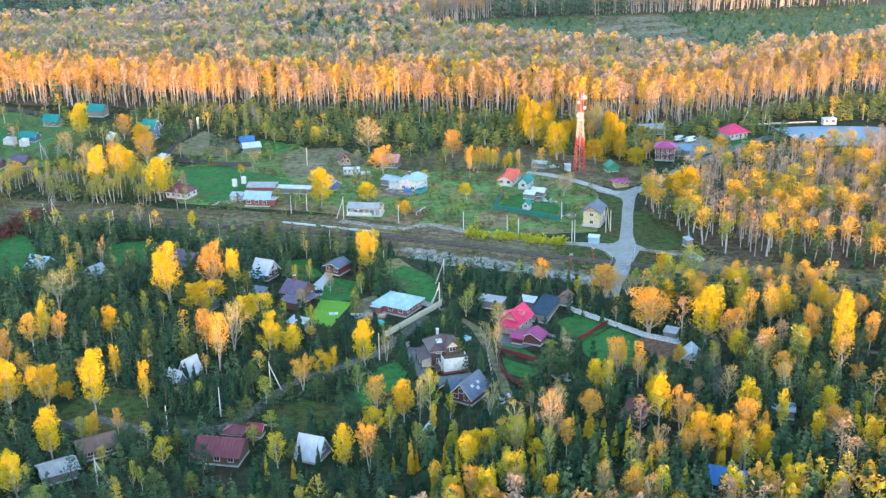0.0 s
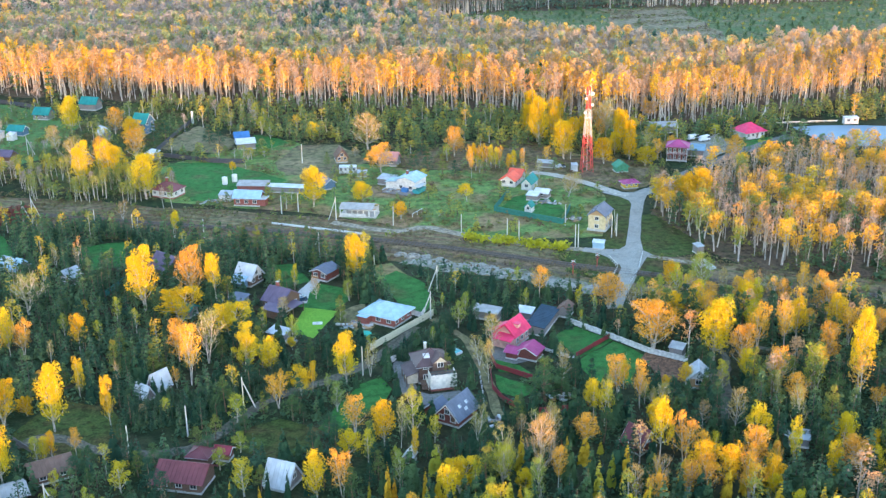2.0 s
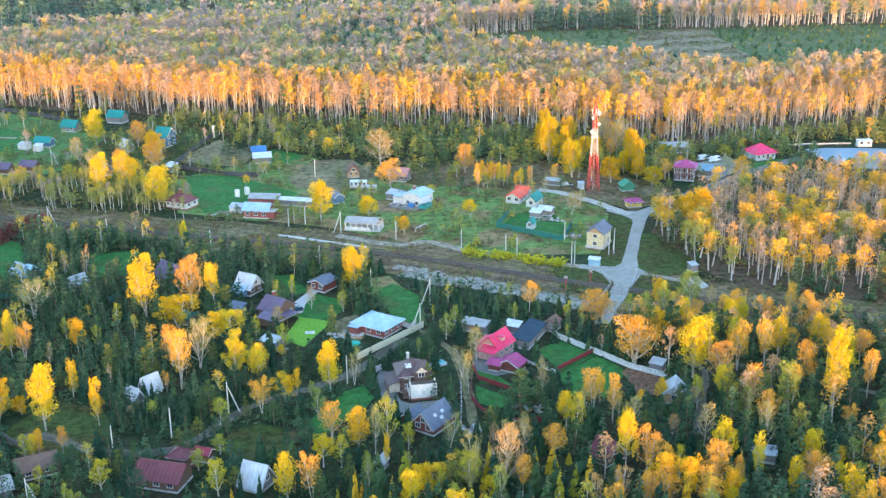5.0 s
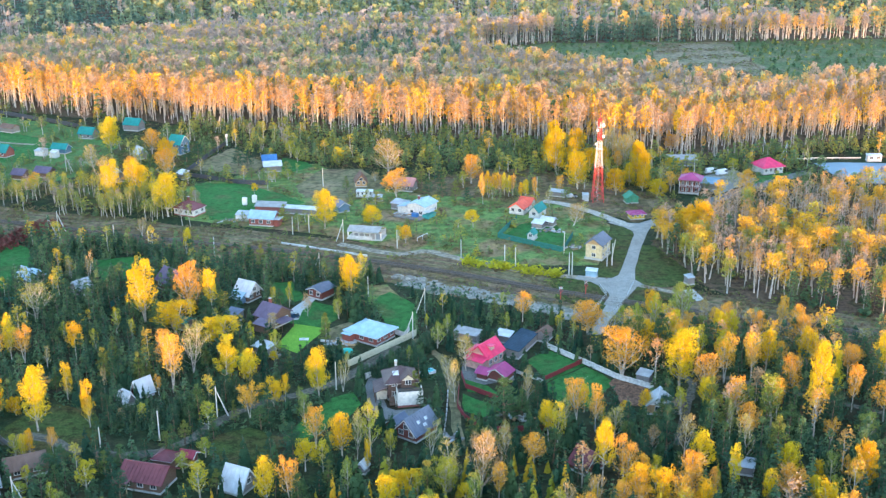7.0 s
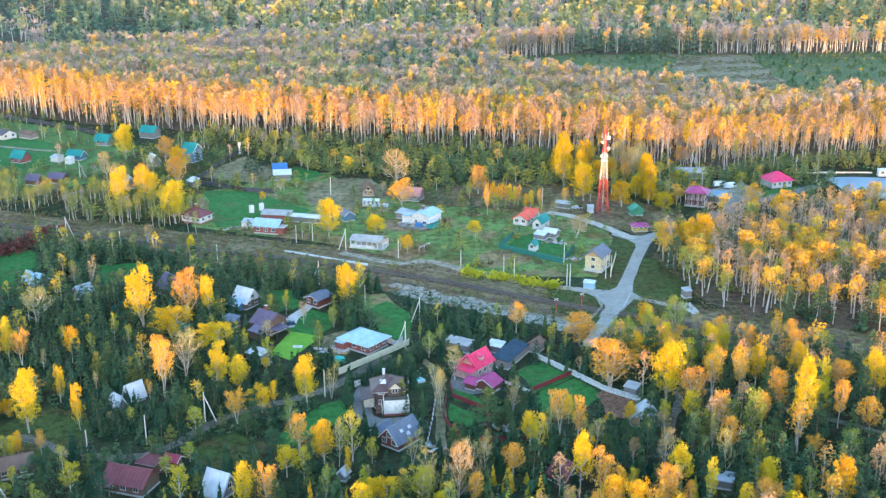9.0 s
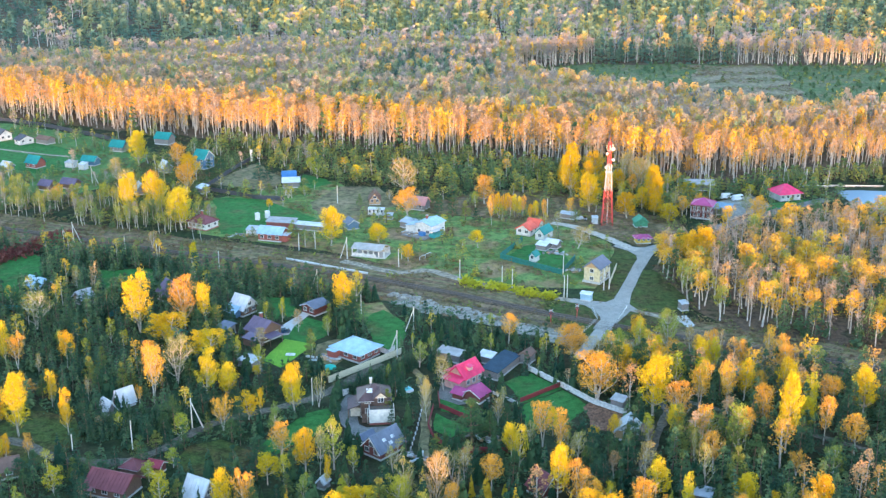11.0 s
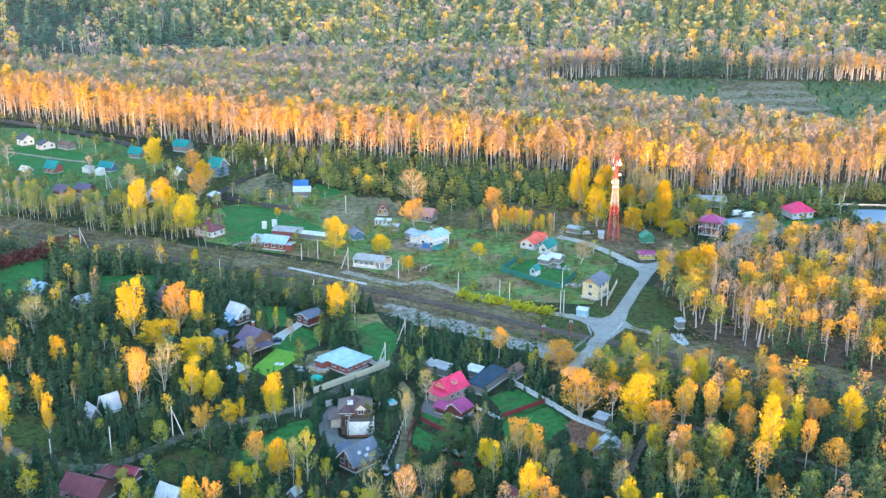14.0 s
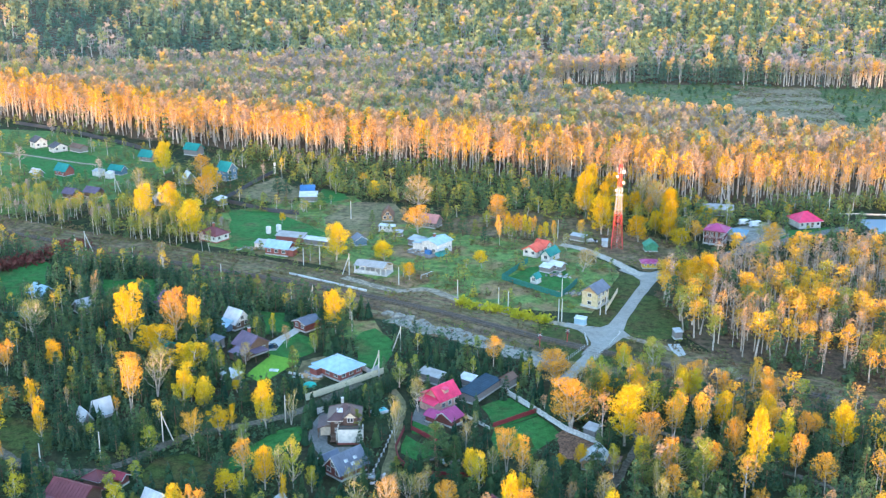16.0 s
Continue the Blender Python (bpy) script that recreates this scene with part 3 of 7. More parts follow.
# water
bm = bmesh.new()
poly(bm, [(161.5, 455.5), (172, 456.6), (188, 455.0), (206, 450.5), (224, 436), (206, 410.6), (188, 421), (172, 424), (164, 434)], -0.3, 0.06)
m, nt, b = material("pond_water", 0.42)
b.inputs["Specular IOR Level"].default_value = 0.22
b.inputs["Base Color"].default_value = (0.12, 0.2, 0.26, 1)
bump(nt, b, noise_out(nt, 0.5, 4), 0.2, 0.15)
tagged(part("pond", bm, m), "calm pond reflecting the evening sky", "pond", kind="structure")
OPEN.append([(163.8, 470.7), (231.7, 452.7), (206.1, 402.5), (183.1, 417.3), (158.0, 428.7)])

# railway: ballast, sleepers, rails
strip("ballast_bed", "dark railway ballast", RAIL, 3.5, 0.35, M_BALLAST, "railway", 0.35)
line = smooth(RAIL, 40)
sleepers, k = bmesh.new(), 0
for (x1, y1), (x2, y2) in zip(line, line[1:]):
    if -230 < x1 < 210:
        a = math.atan2(y2 - y1, x2 - x1)
        n = int(math.hypot(x2 - x1, y2 - y1) / 1.4) + 1
        for j in range(n):
            x, y = x1 + (x2 - x1) * j / n, y1 + (y2 - y1) * j / n
            box(sleepers, 0, 0, 0, 0.25, 2.6, 0.16, pose(x, y, 0.41, 0, 0, math.degrees(a)))
tagged(part("sleepers", sleepers, paint("old_sleepers", (0.1, 0.085, 0.075), 0.9)), "old dark railway sleepers in dark ballast", "sleepers", kind="stuff")
m_rail = paint("rail_steel", (0.2, 0.14, 0.11), 0.5, 0.6)
for side in (-0.76, 0.76):
    bm = bmesh.new()
    for (x1, y1), (x2, y2) in zip(line, line[1:]):
        d = Vector((x2 - x1, y2 - y1)).normalized() * side
        rod(bm, (x1 - d.y, y1 + d.x, 0.56), (x2 - d.y, y2 + d.x, 0.56), 0.07, n=4)
    tagged(part("rail", bm, m_rail), "worn steel railway rail", "rail", kind="structure")
# level crossing: a paved deck carries the road over the ballast
way = smooth(ROAD, 40)
cross = min(range(1, len(way) - 1), key=lambda k: abs(way[k][1] - rail_y(way[k][0])))
turn = math.degrees(math.atan2(way[cross + 1][1] - way[cross - 1][1], way[cross + 1][0] - way[cross - 1][0]))
bm = bmesh.new()
box(bm, 0, 0, 0.28, 5.2, 4.8, 0.58)
for s in (-1, 1):
    for k in range(3):
        box(bm, s * (3.1 + k * 0.7), 0, 0.2 - k * 0.08, 0.8, 4.8, 0.46 - k * 0.1)
tagged(part("crossing_deck", bm, M_ASPHALT, m=pose(*way[cross], 0, 0, 0, turn)), "paved level crossing deck over the rails", "crossing", kind="structure")
bm = bmesh.new()
poly(bm, [(-54.5, 358.3), (-24.2, 343.5), (-24.2, 342.3), (-54.3, 357.1)], -0.1, 0.4)
tagged(part("platform", bm, M_POLE), "low concrete railway platform edge", "platform", kind="structure")


# ---- houses ----
def window(parent, side, u, z, w, h, hw, hd):
    """side f, b, l, r; u along the wall, z of its centre."""
    if side in "fb":
        s = -1 if side == "f" else 1
        m = pose(u, s * (hd + 0.02), z, 0, 0, 0 if side == "f" else 180)
    else:
        s = -1 if side == "l" else 1
        m = pose(s * (hw + 0.02), u, z, 0, 0, -90 if side == "l" else 90)
    bm = bmesh.new()
    t = 0.13
    box(bm, 0, 0, h / 2, w + 2 * t, 0.12, t)
    box(bm, 0, 0, -h / 2, w + 2 * t, 0.16, t)
    box(bm, -w / 2, 0, 0, t, 0.12, h)
    box(bm, w / 2, 0, 0, t, 0.12, h)
    box(bm, 0, 0, 0, 0.07, 0.1, h)
    f = part("window", bm, M_TRIM, parent, m=m)
    bm = bmesh.new()
    box(bm, 0, 0.02, 0, w, 0.04, h)
    part("pane", bm, M_GLASS, f)


def house(name, label, x, y, rot, w, d, h, rh, wall, roof, ridge="x", style="gable", over=0.5, wins="", door="", chimney=None, base=M_CONCRETE, gable=None, clear=1.0, front=False, ribs=True, category="house"):
    """A house w along its front by d deep, walls h and roof rh high, its front towards local -y. wins: sides and counts such as 'f3 r2'; a second storey where h > 4.4."""
    e = thing(name, label, category, x, y, 0, rot)
    hw, hd, t = w / 2, d / 2, 0.25
    one("foundation", base, e, (0, 0, 0.15, w + 0.2, d + 0.2, 0.5))
    one("wall", wall, e, (0, -hd + t / 2, h / 2 + 0.3, w, t, h - 0.3))
    one("wall", wall, e, (0, hd - t / 2, h / 2 + 0.3, w, t, h - 0.3))
    one("wall", wall, e, (-hw + t / 2, 0, h / 2 + 0.3, t - 0.01, d - 2 * t, h - 0.3))
    one("wall", wall, e, (hw - t / 2, 0, h / 2 + 0.3, t - 0.01, d - 2 * t, h - 0.3))
    top = h + 0.15
    turn = pose(0, 0, 0, 0, 0, 0 if ridge == "x" else 90)
    rw, rd = (hw, hd) if ridge == "x" else (hd, hw)
    if style == "gable":
        for s in (-1, 1):  # gable triangles
            bm = bmesh.new()
            v = [bm.verts.new((s * (rw - k), yy, zz)) for k in (0.0, t) for yy, zz in ((-rd, top), (rd, top), (0, top + rh))]
            bm.faces.new(v[:3]), bm.faces.new(v[3:][::-1])
            for a, b_ in ((0, 1), (1, 2), (2, 0)):
                bm.faces.new((v[a], v[b_], v[b_ + 3], v[a + 3]))
            part("gable", bm, gable or wall, e, m=turn)
        slope = math.hypot(rd, rh)
        ang = math.degrees(math.atan2(rh, rd))
        ln = slope + over
        for s in (-1, 1):
            bm = bmesh.new()
            ribbed(bm, 2 * (rw + over), ln, 0, ribs=ribs)
            m = turn @ pose(0, 0, top + rh, 0, 0, 0 if s < 0 else 180) @ pose(0, 0, 0, ang, 0, 0)
            part("roof_slope", bm, roof, e, m=m)
        bm = bmesh.new()
        box(bm, 0, 0, top + rh + 0.13, 2 * (rw + over) + 0.1, 0.3, 0.1)
        part("ridge_cap", bm, roof, e, m=turn)
        for s in (-1, 1):  # bargeboards
            for q in (-1, 1):
                bm = bmesh.new()
                box(bm, 0, -ln / 2, -0.06, 0.08, ln, 0.2)
                part("bargeboard", bm, M_TRIM if wall in (M_REDWOOD, M_BLUEWALL) else roof, e, m=turn @ pose(0, 0, top + rh, 0, 0, 0 if q < 0 else 180) @ pose(s * (rw + over + 0.05), 0, 0, ang, 0, 0))
    elif style == "hip":
        bm = bmesh.new()
        o, rr = over, max(rw - rd, 0.1)
        c = [bm.verts.new(p) for p in ((-rw - o, -rd - o, top - 0.12), (rw + o, -rd - o, top - 0.12), (rw + o, rd + o, top - 0.12), (-rw - o, rd + o, top - 0.12), (-rr, 0, top + rh), (rr, 0, top + rh))]
        for f in ((0, 1, 5, 4), (1, 2, 5), (2, 3, 4, 5), (3, 0, 4), (3, 2, 1, 0)):
            bm.faces.new([c[i] for i in f])
        part("roof", bm, roof, e, m=turn)
        for q in (0, 1, 2, 3):
            sx, sy = ((-1, -1), (1, -1), (1, 1), (-1, 1))[q]
            bm = bmesh.new()
            rod(bm, (sx * (rw + o), sy * (rd + o), top - 0.06), (math.copysign(rr, sx), 0, top + rh + 0.04), 0.1, n=5)
            part("hip_cap", bm, roof, e, m=turn)
        one("fascia", M_TRIM, e, (0, 0, top - 0.2, 2 * (hw + over) - 0.1, 2 * (hd + over) - 0.1, 0.14))
    else:  # shed roof, falling to the front
        ang = math.degrees(math.atan2(rh, d))
        bm = bmesh.new()
        ln = math.hypot(d, rh) + 2 * over
        ribbed(bm, w + 2 * over, ln, ln / 2, ribs=ribs)
        part("roof", bm, roof, e, m=pose(0, 0, top + rh / 2, ang, 0, 0))
        for s in (-1, 1):
            bm = bmesh.new()
            v = [bm.verts.new((s * (hw - k), yy, zz)) for k in (0.0, t) for yy, zz in ((-hd, top), (hd, top), (hd, top + rh))]
            bm.faces.new(v[:3]), bm.faces.new(v[3:][::-1])
            for a, b_ in ((0, 1), (1, 2), (2, 0)):
                bm.faces.new((v[a], v[b_], v[b_ + 3], v[a + 3]))
            part("gable", bm, wall, e)
    for spec in wins.split():
        side, n = spec[0], int(spec[1])
        span = w if side in "fb" else d
        rows_ = [1.75] if h < 4.4 else [1.7, 4.3]
        if len(spec) > 2 and spec[2] == "g":
            rows_ = [h + rh * 0.4]
        for z in rows_:
            for k in range(n):
                u = (k + 0.5) / n * span - span / 2
                window(e, side, u, z, min(1.3, span / n * 0.45), 1.2, hw, hd)
    if door:
        u = float(door[1:]) if len(door) > 1 else 0.0
        bm = bmesh.new()
        box(bm, 0, 0, 0, 1.0, 0.12, 2.05)
        s = {"f": pose(u, -hd - 0.02, 1.45), "r": pose(hw + 0.02, u, 1.45, 0, 0, 90), "l": pose(-hw - 0.02, u, 1.45, 0, 0, -90)}[door[0]]
        dr = part("door", bm, M_LOG, e, m=s)
        bm = bmesh.new()
        box(bm, 0.36, -0.09, 0, 0.05, 0.06, 0.18)
        part("handle", bm, M_TRIM, dr)
    if chimney:
        cx, cy = chimney
        one("chimney", M_BRICK, e, (cx, cy, top + rh * 0.8, 0.7, 0.7, rh * 0.9 + 1.0))
        one("chimney_cap", M_CONCRETE, e, (cx, cy, top + rh * 1.25 + 0.55, 0.9, 0.9, 0.12))
    KEEP_CLEAR.append((x, y, max(w, d) * 0.58 * clear + 0.8))
    if front:
        KEEP_CLEAR.append((x * 0.975, y - 6, max(w, d) * 0.6))
        KEEP_CLEAR.append((x * 0.95, y - 12, max(w, d) * 0.45))
    return e


# south gardens
KEEP_CLEAR += [(-4, 241, 6), (5, 247, 5.5), (12, 242, 6), (-20, 257, 5.5), (-14, 264, 5), (-25, 251, 4), (-9, 268, 4), (-17, 246, 5), (-34, 262, 4), (20, 258, 4), (30, 258, 4), (38, 248, 5), (24, 240, 3)]
e = house("brown_house", "two-storey timber house with brown hip roof and cream walled terrace", -11.6, 239.4, 8, 6.8, 6.6, 4.6, 2.7, M_DARKLOG, R_BROWN, "x", "hip", 0.9, wins="f2 r2 l2", front=True)
one("bay", M_DARKLOG, e, (1.5, -3.6, 2.9, 3.4, 2.0, 5.4))
for s_ in (-1, 1):
    bm = bmesh.new()
    ribbed(bm, 4.2, 2.5, 0)
    part("bay_roof_slope", bm, R_BROWN, e, m=pose(1.5, -2.9, 7.15, 0, 0, 90 if s_ > 0 else -90) @ pose(0, 0, 0, 42, 0, 0))
bm = bmesh.new()
poly(bm, [(-1.7, 5.6), (1.7, 5.6), (0, 7.1)], -0.1, 0.1)
part("bay_gable", bm, M_CREAM, e, m=pose(1.5, -4.55, 0, 90, 0, 0))
one("bay_window", M_TRIM, e, (1.5, -4.68, 5.1, 1.5, 0.1, 1.3))
one("bay_pane", M_GLASS, e, (1.15, -4.74, 5.1, 0.56, 0.06, 1.05), (1.85, -4.74, 5.1, 0.56, 0.06, 1.05))
one("terrace_wall", M_PALEWALL, e, (1.6, -6.1, 1.9, 6.2, 3.4, 3.0))
one("terrace_floor", M_SLATEFLOOR, e, (1.6, -6.1, 3.45, 5.9, 3.1, 0.16))
one("terrace_base", M_BRICK, e, (1.6, -6.1, 0.25, 6.35, 3.55, 0.5))
one("parapet", M_PALEWALL, e, (1.6, -7.72, 3.7, 6.2, 0.16, 0.6), (-1.42, -6.1, 3.7, 0.16, 3.07, 0.6), (4.62, -6.1, 3.7, 0.16, 3.07, 0.6))
for k in range(8):
    one("baluster", M_LOG, e, (-1.3 + k * 0.84, -7.72, 4.3, 0.1, 0.1, 0.6))
one("railing", M_LOG, e, (1.6, -7.72, 4.65, 6.2, 0.14, 0.1))
one("chimney", M_CONCRETE, e, (-0.7, 1.9, 7.3, 0.6, 0.6, 1.6))
one("chimney_cap", R_WHITE, e, (-0.7, 1.9, 8.15, 0.75, 0.75, 0.12))
bm = bmesh.new()
box(bm, 0, 0, 0, 1.5, 1.3, 0.12)
part("skylight", bm, R_WHITE, e, m=pose(-1.2, -1.6, 6.35, 33, 0, 0))
bm = bmesh.new()
ribbed(bm, 6.6, 3.6, 1.8)
part("wing_roof", bm, R_BROWN, e, m=pose(-5.0, -1.0, 3.2, 0, 0, -90) @ pose(0, 0, 0, 20, 0, 0))
one("wing_wall", M_CREAM, e, (-4.8, -0.6, 1.35, 2.4, 4.8, 2.3))
for yy in (-4.0, -1.2, 1.6):
    one("porch_post", M_LOG, e, (-6.5, yy, 1.25, 0.22, 0.22, 2.5))
one("stair", M_LOG, e, (-2.6, -4.9, 1.0, 1.4, 2.6, 0.25), (-2.6, -6.4, 0.5, 1.4, 1.6, 0.25))
one("stair_wall", M_PALEWALL, e, (-1.85, -5.2, 1.1, 0.16, 3.6, 2.2))

e = house("grey_roof_house", "dark red timber cottage with slate-grey roof and skylights", -7.4, 218.2, -38, 5.8, 7.8, 2.1, 3.1, M_REDWOOD, R_SLATE, "y", over=0.7, wins="f2 f1g", door="f1.6", front=True)
for u, v in ((1.5, -1.2), (1.5, 1.5), (2.3, 0.2)):
    bm = bmesh.new()
    box(bm, 0, 0, 0, 0.8, 1.1, 0.1)
    part("skylight", bm, R_WHITE, e, m=pose(u, v, 5.35 - u * 1.069 + 0.14, 0, 46.9, 0))
house("wing_shed", "small timber lean-to with slate-grey roof", -11.8, 220.4, -38, 3.4, 4.0, 2.1, 1.4, M_REDWOOD, R_SLATE, "y", clear=0.3, category="shed")

e = house("pink_roof_house", "pink plastered house with crimson metal roof", 10.9, 257.0, -38, 5.6, 7.0, 3.2, 2.7, M_PINKWALL, R_PINK, "y", over=0.6, wins="f2 r3", front=True)
for z, yy in ((3.2, -4.6),):
    bm = bmesh.new()
    box(bm, 0, 0, 0, 6.2, 3.6, 0.14)
    part("porch_roof", bm, R_PINK, e, m=pose(0, yy, z, 16, 0, 0))
    one("porch_wall", M_PINKWALL, e, (0, yy + 0.3, 1.5, 5.2, 2.6, 2.4))
bm = bmesh.new()
box(bm, 0, 0, 0, 3.2, 6.4, 0.14)
part("porch_roof", bm, R_PINK, e, m=pose(-4.1, 0.4, 3.15, 0, -18, 0))
one("dormer", M_PINKWALL, e, (1.6, -0.6, 5.0, 1.4, 1.4, 1.0))
one("dormer_roof", R_PINK, e, (1.7, -0.6, 5.6, 1.8, 1.8, 0.14))
house("crimson_carport", "open carport with faded crimson roof", 13.7, 247.2, -32, 5.4, 4.4, 2.0, 1.4, M_REDWOOD, R_MAGENTA, "y", over=0.5, clear=0.6, category="carport", front=True)
house("carport_wing", "low shed with faded crimson roof", 9.9, 247.6, -32, 2.8, 3.6, 1.9, 0.8, M_REDWOOD, R_MAGENTA, "x", clear=0.3, category="shed")
house("long_canopy", "long low canopy roofed with dark blue sheeting", 20.3, 265.4, 63, 13.5, 4.6, 2.2, 0.5, M_GREYWOOD, sheet("dark_blue_membrane", (0.015, 0.045, 0.075), 0.9), "x", "shed", 0.3, clear=0.7, category="canopy")
house("garden_shed", "weathered garden shed with white roof", 16.5, 270.5, -30, 4.0, 2.6, 2.1, 0.6, M_GREYWOOD, R_WHITE, "x", "shed", 0.3, clear=0.4, category="shed")
house("garden_shed", "long weathered shed with old cement roof", 6.4, 272.0, -30, 7.0, 3.0, 2.2, 0.6, M_GREYWOOD, R_CEMENT, "x", "shed", 0.3, clear=0.4, category="shed")
house("timber_shed", "weathered plank shed beside the canopy", 27.5, 271.5, 60, 4.0, 3.0, 2.4, 1.0, M_GREYWOOD, R_RUST, "x", "gable", 0.3, clear=0.4, category="shed")

e = house("blue_roof_house", "brick bungalow with pale blue metal hip roof", -20.2, 274.5, -36, 10.0, 8.4, 2.7, 2.3, M_BRICK, R_BLUE, "x", "hip", 0.9, wins="f3 r3", door="r0.5", front=True)
one("annex", M_BRICK, e, (-3.6, -5.2, 1.3, 2.8, 2.4, 2.2))
one("annex_roof", R_BLUE, e, (-3.6, -5.3, 2.5, 3.2, 3.0, 0.14))
house("brown_shed", "maroon plank outbuilding with grey roof", -36.6, 307.0, -36, 5.4, 6.0, 2.6, 1.0, M_REDWOOD, R_SLATE, "y", wins="f2", over=0.5, category="outbuilding", front=True)
e = house("plum_house", "brown log house with plum shingled roof", -48.6, 286.0, -36, 6.4, 8.0, 3.2, 2.6, M_LOG, R_PURPLE, "x", wins="f2 r2", chimney=(-1.5, 0.8), front=True)
one("annex", M_LOG, e, (2.0, -5.8, 1.3, 5.2, 3.2, 2.3))
bm = bmesh.new()
box(bm, 0, 0, 0, 5.8, 3.8, 0.14)
part("annex_roof", bm, R_PURPLE, e, m=pose(2.0, -5.8, 2.8, 14, 0, 0))
one("carport_roof", R_PURPLE, e, (5.4, -1.5, 2.7, 3.6, 5.0, 0.14))
for yy in (-3.8, 0.8):
    one("carport_post", M_LOG, e, (7.0, yy, 1.3, 0.16, 0.16, 2.7))
house("white_shed", "low shed with white metal roof", -48.5, 265.5, -36, 5.0, 3.6, 1.9, 0.5, M_GREYWOOD, R_WHITE, "x", "shed", 0.3, clear=0.6, category="shed")
e = house("a_frame_house", "steep-roofed white and blue cottage", -58.6, 305.8, -32, 5.4, 6.2, 2.3, 3.3, M_LOG, R_WHITE, "x", wins="r1g r2", over=0.6, gable=M_WHITE, front=True)
bm = bmesh.new()
ribbed(bm, 5.0, 3.4, 1.7)
part("porch_roof", bm, R_BLUE, e, m=pose(-0.4, -4.4, 2.5, 24, 0, 0))
one("porch_wall", M_BLUEWALL, e, (-0.4, -4.2, 1.2, 4.4, 2.2, 2.0))
house("grey_shed", "small shed with slate-grey roof", -60.2, 288.8, -30, 4.2, 3.6, 2.1, 0.7, M_GREYWOOD, R_SLATE, "x", "shed", 0.3, clear=0.7, category="shed")
house("plum_cottage", "timber house with plum roof among birches", -83.0, 316.0, -45, 8.0, 7.0, 2.8, 3.2, M_LOG, R_PURPLE, "x", wins="f2 r1")
house("blue_cabin", "small cabin with pale blue roof among pines", -128.5, 321.5, -30, 7.0, 6.0, 2.4, 2.6, M_GREYWOOD, R_BLUE, "x", wins="f2")
house("green_cabin", "small cabin with pale green-grey roof", -110.5, 312.5, -40, 5.0, 4.5, 2.2, 2.0, M_GREYWOOD, R_GALV, "y", wins="f1")
house("green_shed", "small shed with teal roof hidden by birches", -74.0, 284.0, -30, 4.5, 4.0, 2.2, 1.0, M_GREYWOOD, R_TEAL, "x", clear=0.5, category="shed")
house("chalet", "steep white-roofed chalet among spruces", -75.4, 240.2, -42, 3.4, 4.2, 1.0, 3.5, M_REDWOOD, R_WHITE, "y", over=0.5, wins="f1g", ribs=False)
house("chalet_wing", "low chalet wing with white metal roof", -78.4, 236.0, 48, 3.0, 3.8, 0.8, 2.6, M_GREYWOOD, R_WHITE, "y", over=0.4, clear=0.5)
e = house("maroon_house", "large log house with maroon tiled hip roofs", -64.5, 197.5, -18, 9.4, 6.8, 2.6, 2.2, M_LOG, R_MAROON, "x", "gable", 0.7, wins="f3 l2", door="f2", front=True)
one("porch_roof", R_MAROON, e, (-3.8, -4.4, 2.6, 3.8, 2.6, 0.16))
for xx in (-5.5, -2.1):
    one("porch_post", M_PINEWOOD, e, (xx, -5.4, 1.3, 0.2, 0.2, 2.5))
house("maroon_annex", "maroon-roofed annex of a log house", -62.2, 204.8, -18, 4.4, 4.0, 2.6, 1.4, M_LOG, R_MAROON, "y", "hip", 0.4, clear=0.6)
house("red_shed", "small shed with red roof", -57.6, 206.5, -18, 3.0, 2.6, 2.0, 0.8, M_REDWOOD, sheet("dark_red_sheet", (0.3, 0.03, 0.05)), "x", clear=0.4, category="shed")
house("brown_barn", "timber outbuilding with brown roof", -92.5, 203.5, 25, 8.0, 5.5, 2.2, 1.8, M_LOG, R_RUST, "x", wins="f2", category="barn")
house("grey_barn", "outbuilding with old grey roof", -99.0, 194.5, 25, 7.0, 6.0, 2.2, 1.2, M_GREYWOOD, R_CEMENT, "x", category="barn")
house("white_a_frame", "steep A-shaped cottage with white metal roof", -45.0, 195.2, -28, 5.4, 6.0, 0.8, 4.2, M_GREYWOOD, R_WHITE, "x", over=0.4, wins="r1g", front=True)
house("white_hut", "small hut with white roof", -19.0, 201.0, -25, 2.0, 2.2, 1.5, 1.2, M_GREYWOOD, R_WHITE, "y", over=0.3, clear=0.7, category="hut")
house("dark_red_house", "dark red cottage with steep maroon roof", 29.5, 201.0, -50, 4.8, 5.8, 1.7, 3.0, M_REDWOOD, R_MAROON, "x", wins="f1 r1g", over=0.5)
house("pale_shed", "low shed with pale grey roof", 62.8, 198.5, -20, 5.0, 3.2, 2.0, 0.5, M_GREYWOOD, R_GALV, "x", "shed", 0.3, clear=0.7, category="shed")
house("dark_blue_house", "timber house with deep blue metal roof", 39.5, 170.0, -30, 7.0, 6.0, 2.6, 2.2, M_GREYWOOD, R_BLUEDEEP, "x", wins="f2")
e = house("grove_house", "small timber house with white and grey gables", 50.5, 228.0, -15, 5.0, 5.4, 2.4, 2.2, M_PINEWOOD, R_GALV, "y", wins="f1", gable=M_WHITE, over=0.5)
one("annex_roof", R_RUST, e, (4.2, 0.5, 2.4, 3.6, 4.6, 0.14))
one("annex", M_GREYWOOD, e, (4.2, 0.5, 1.2, 3.0, 4.0, 2.2))
house("shed_by_wall", "grey shed beside a white wall", 50.0, 243.6, -35, 3.4, 2.6, 2.2, 0.6, M_GREYWOOD, R_GALV, "x", "shed", 0.2, clear=0.5, category="shed")
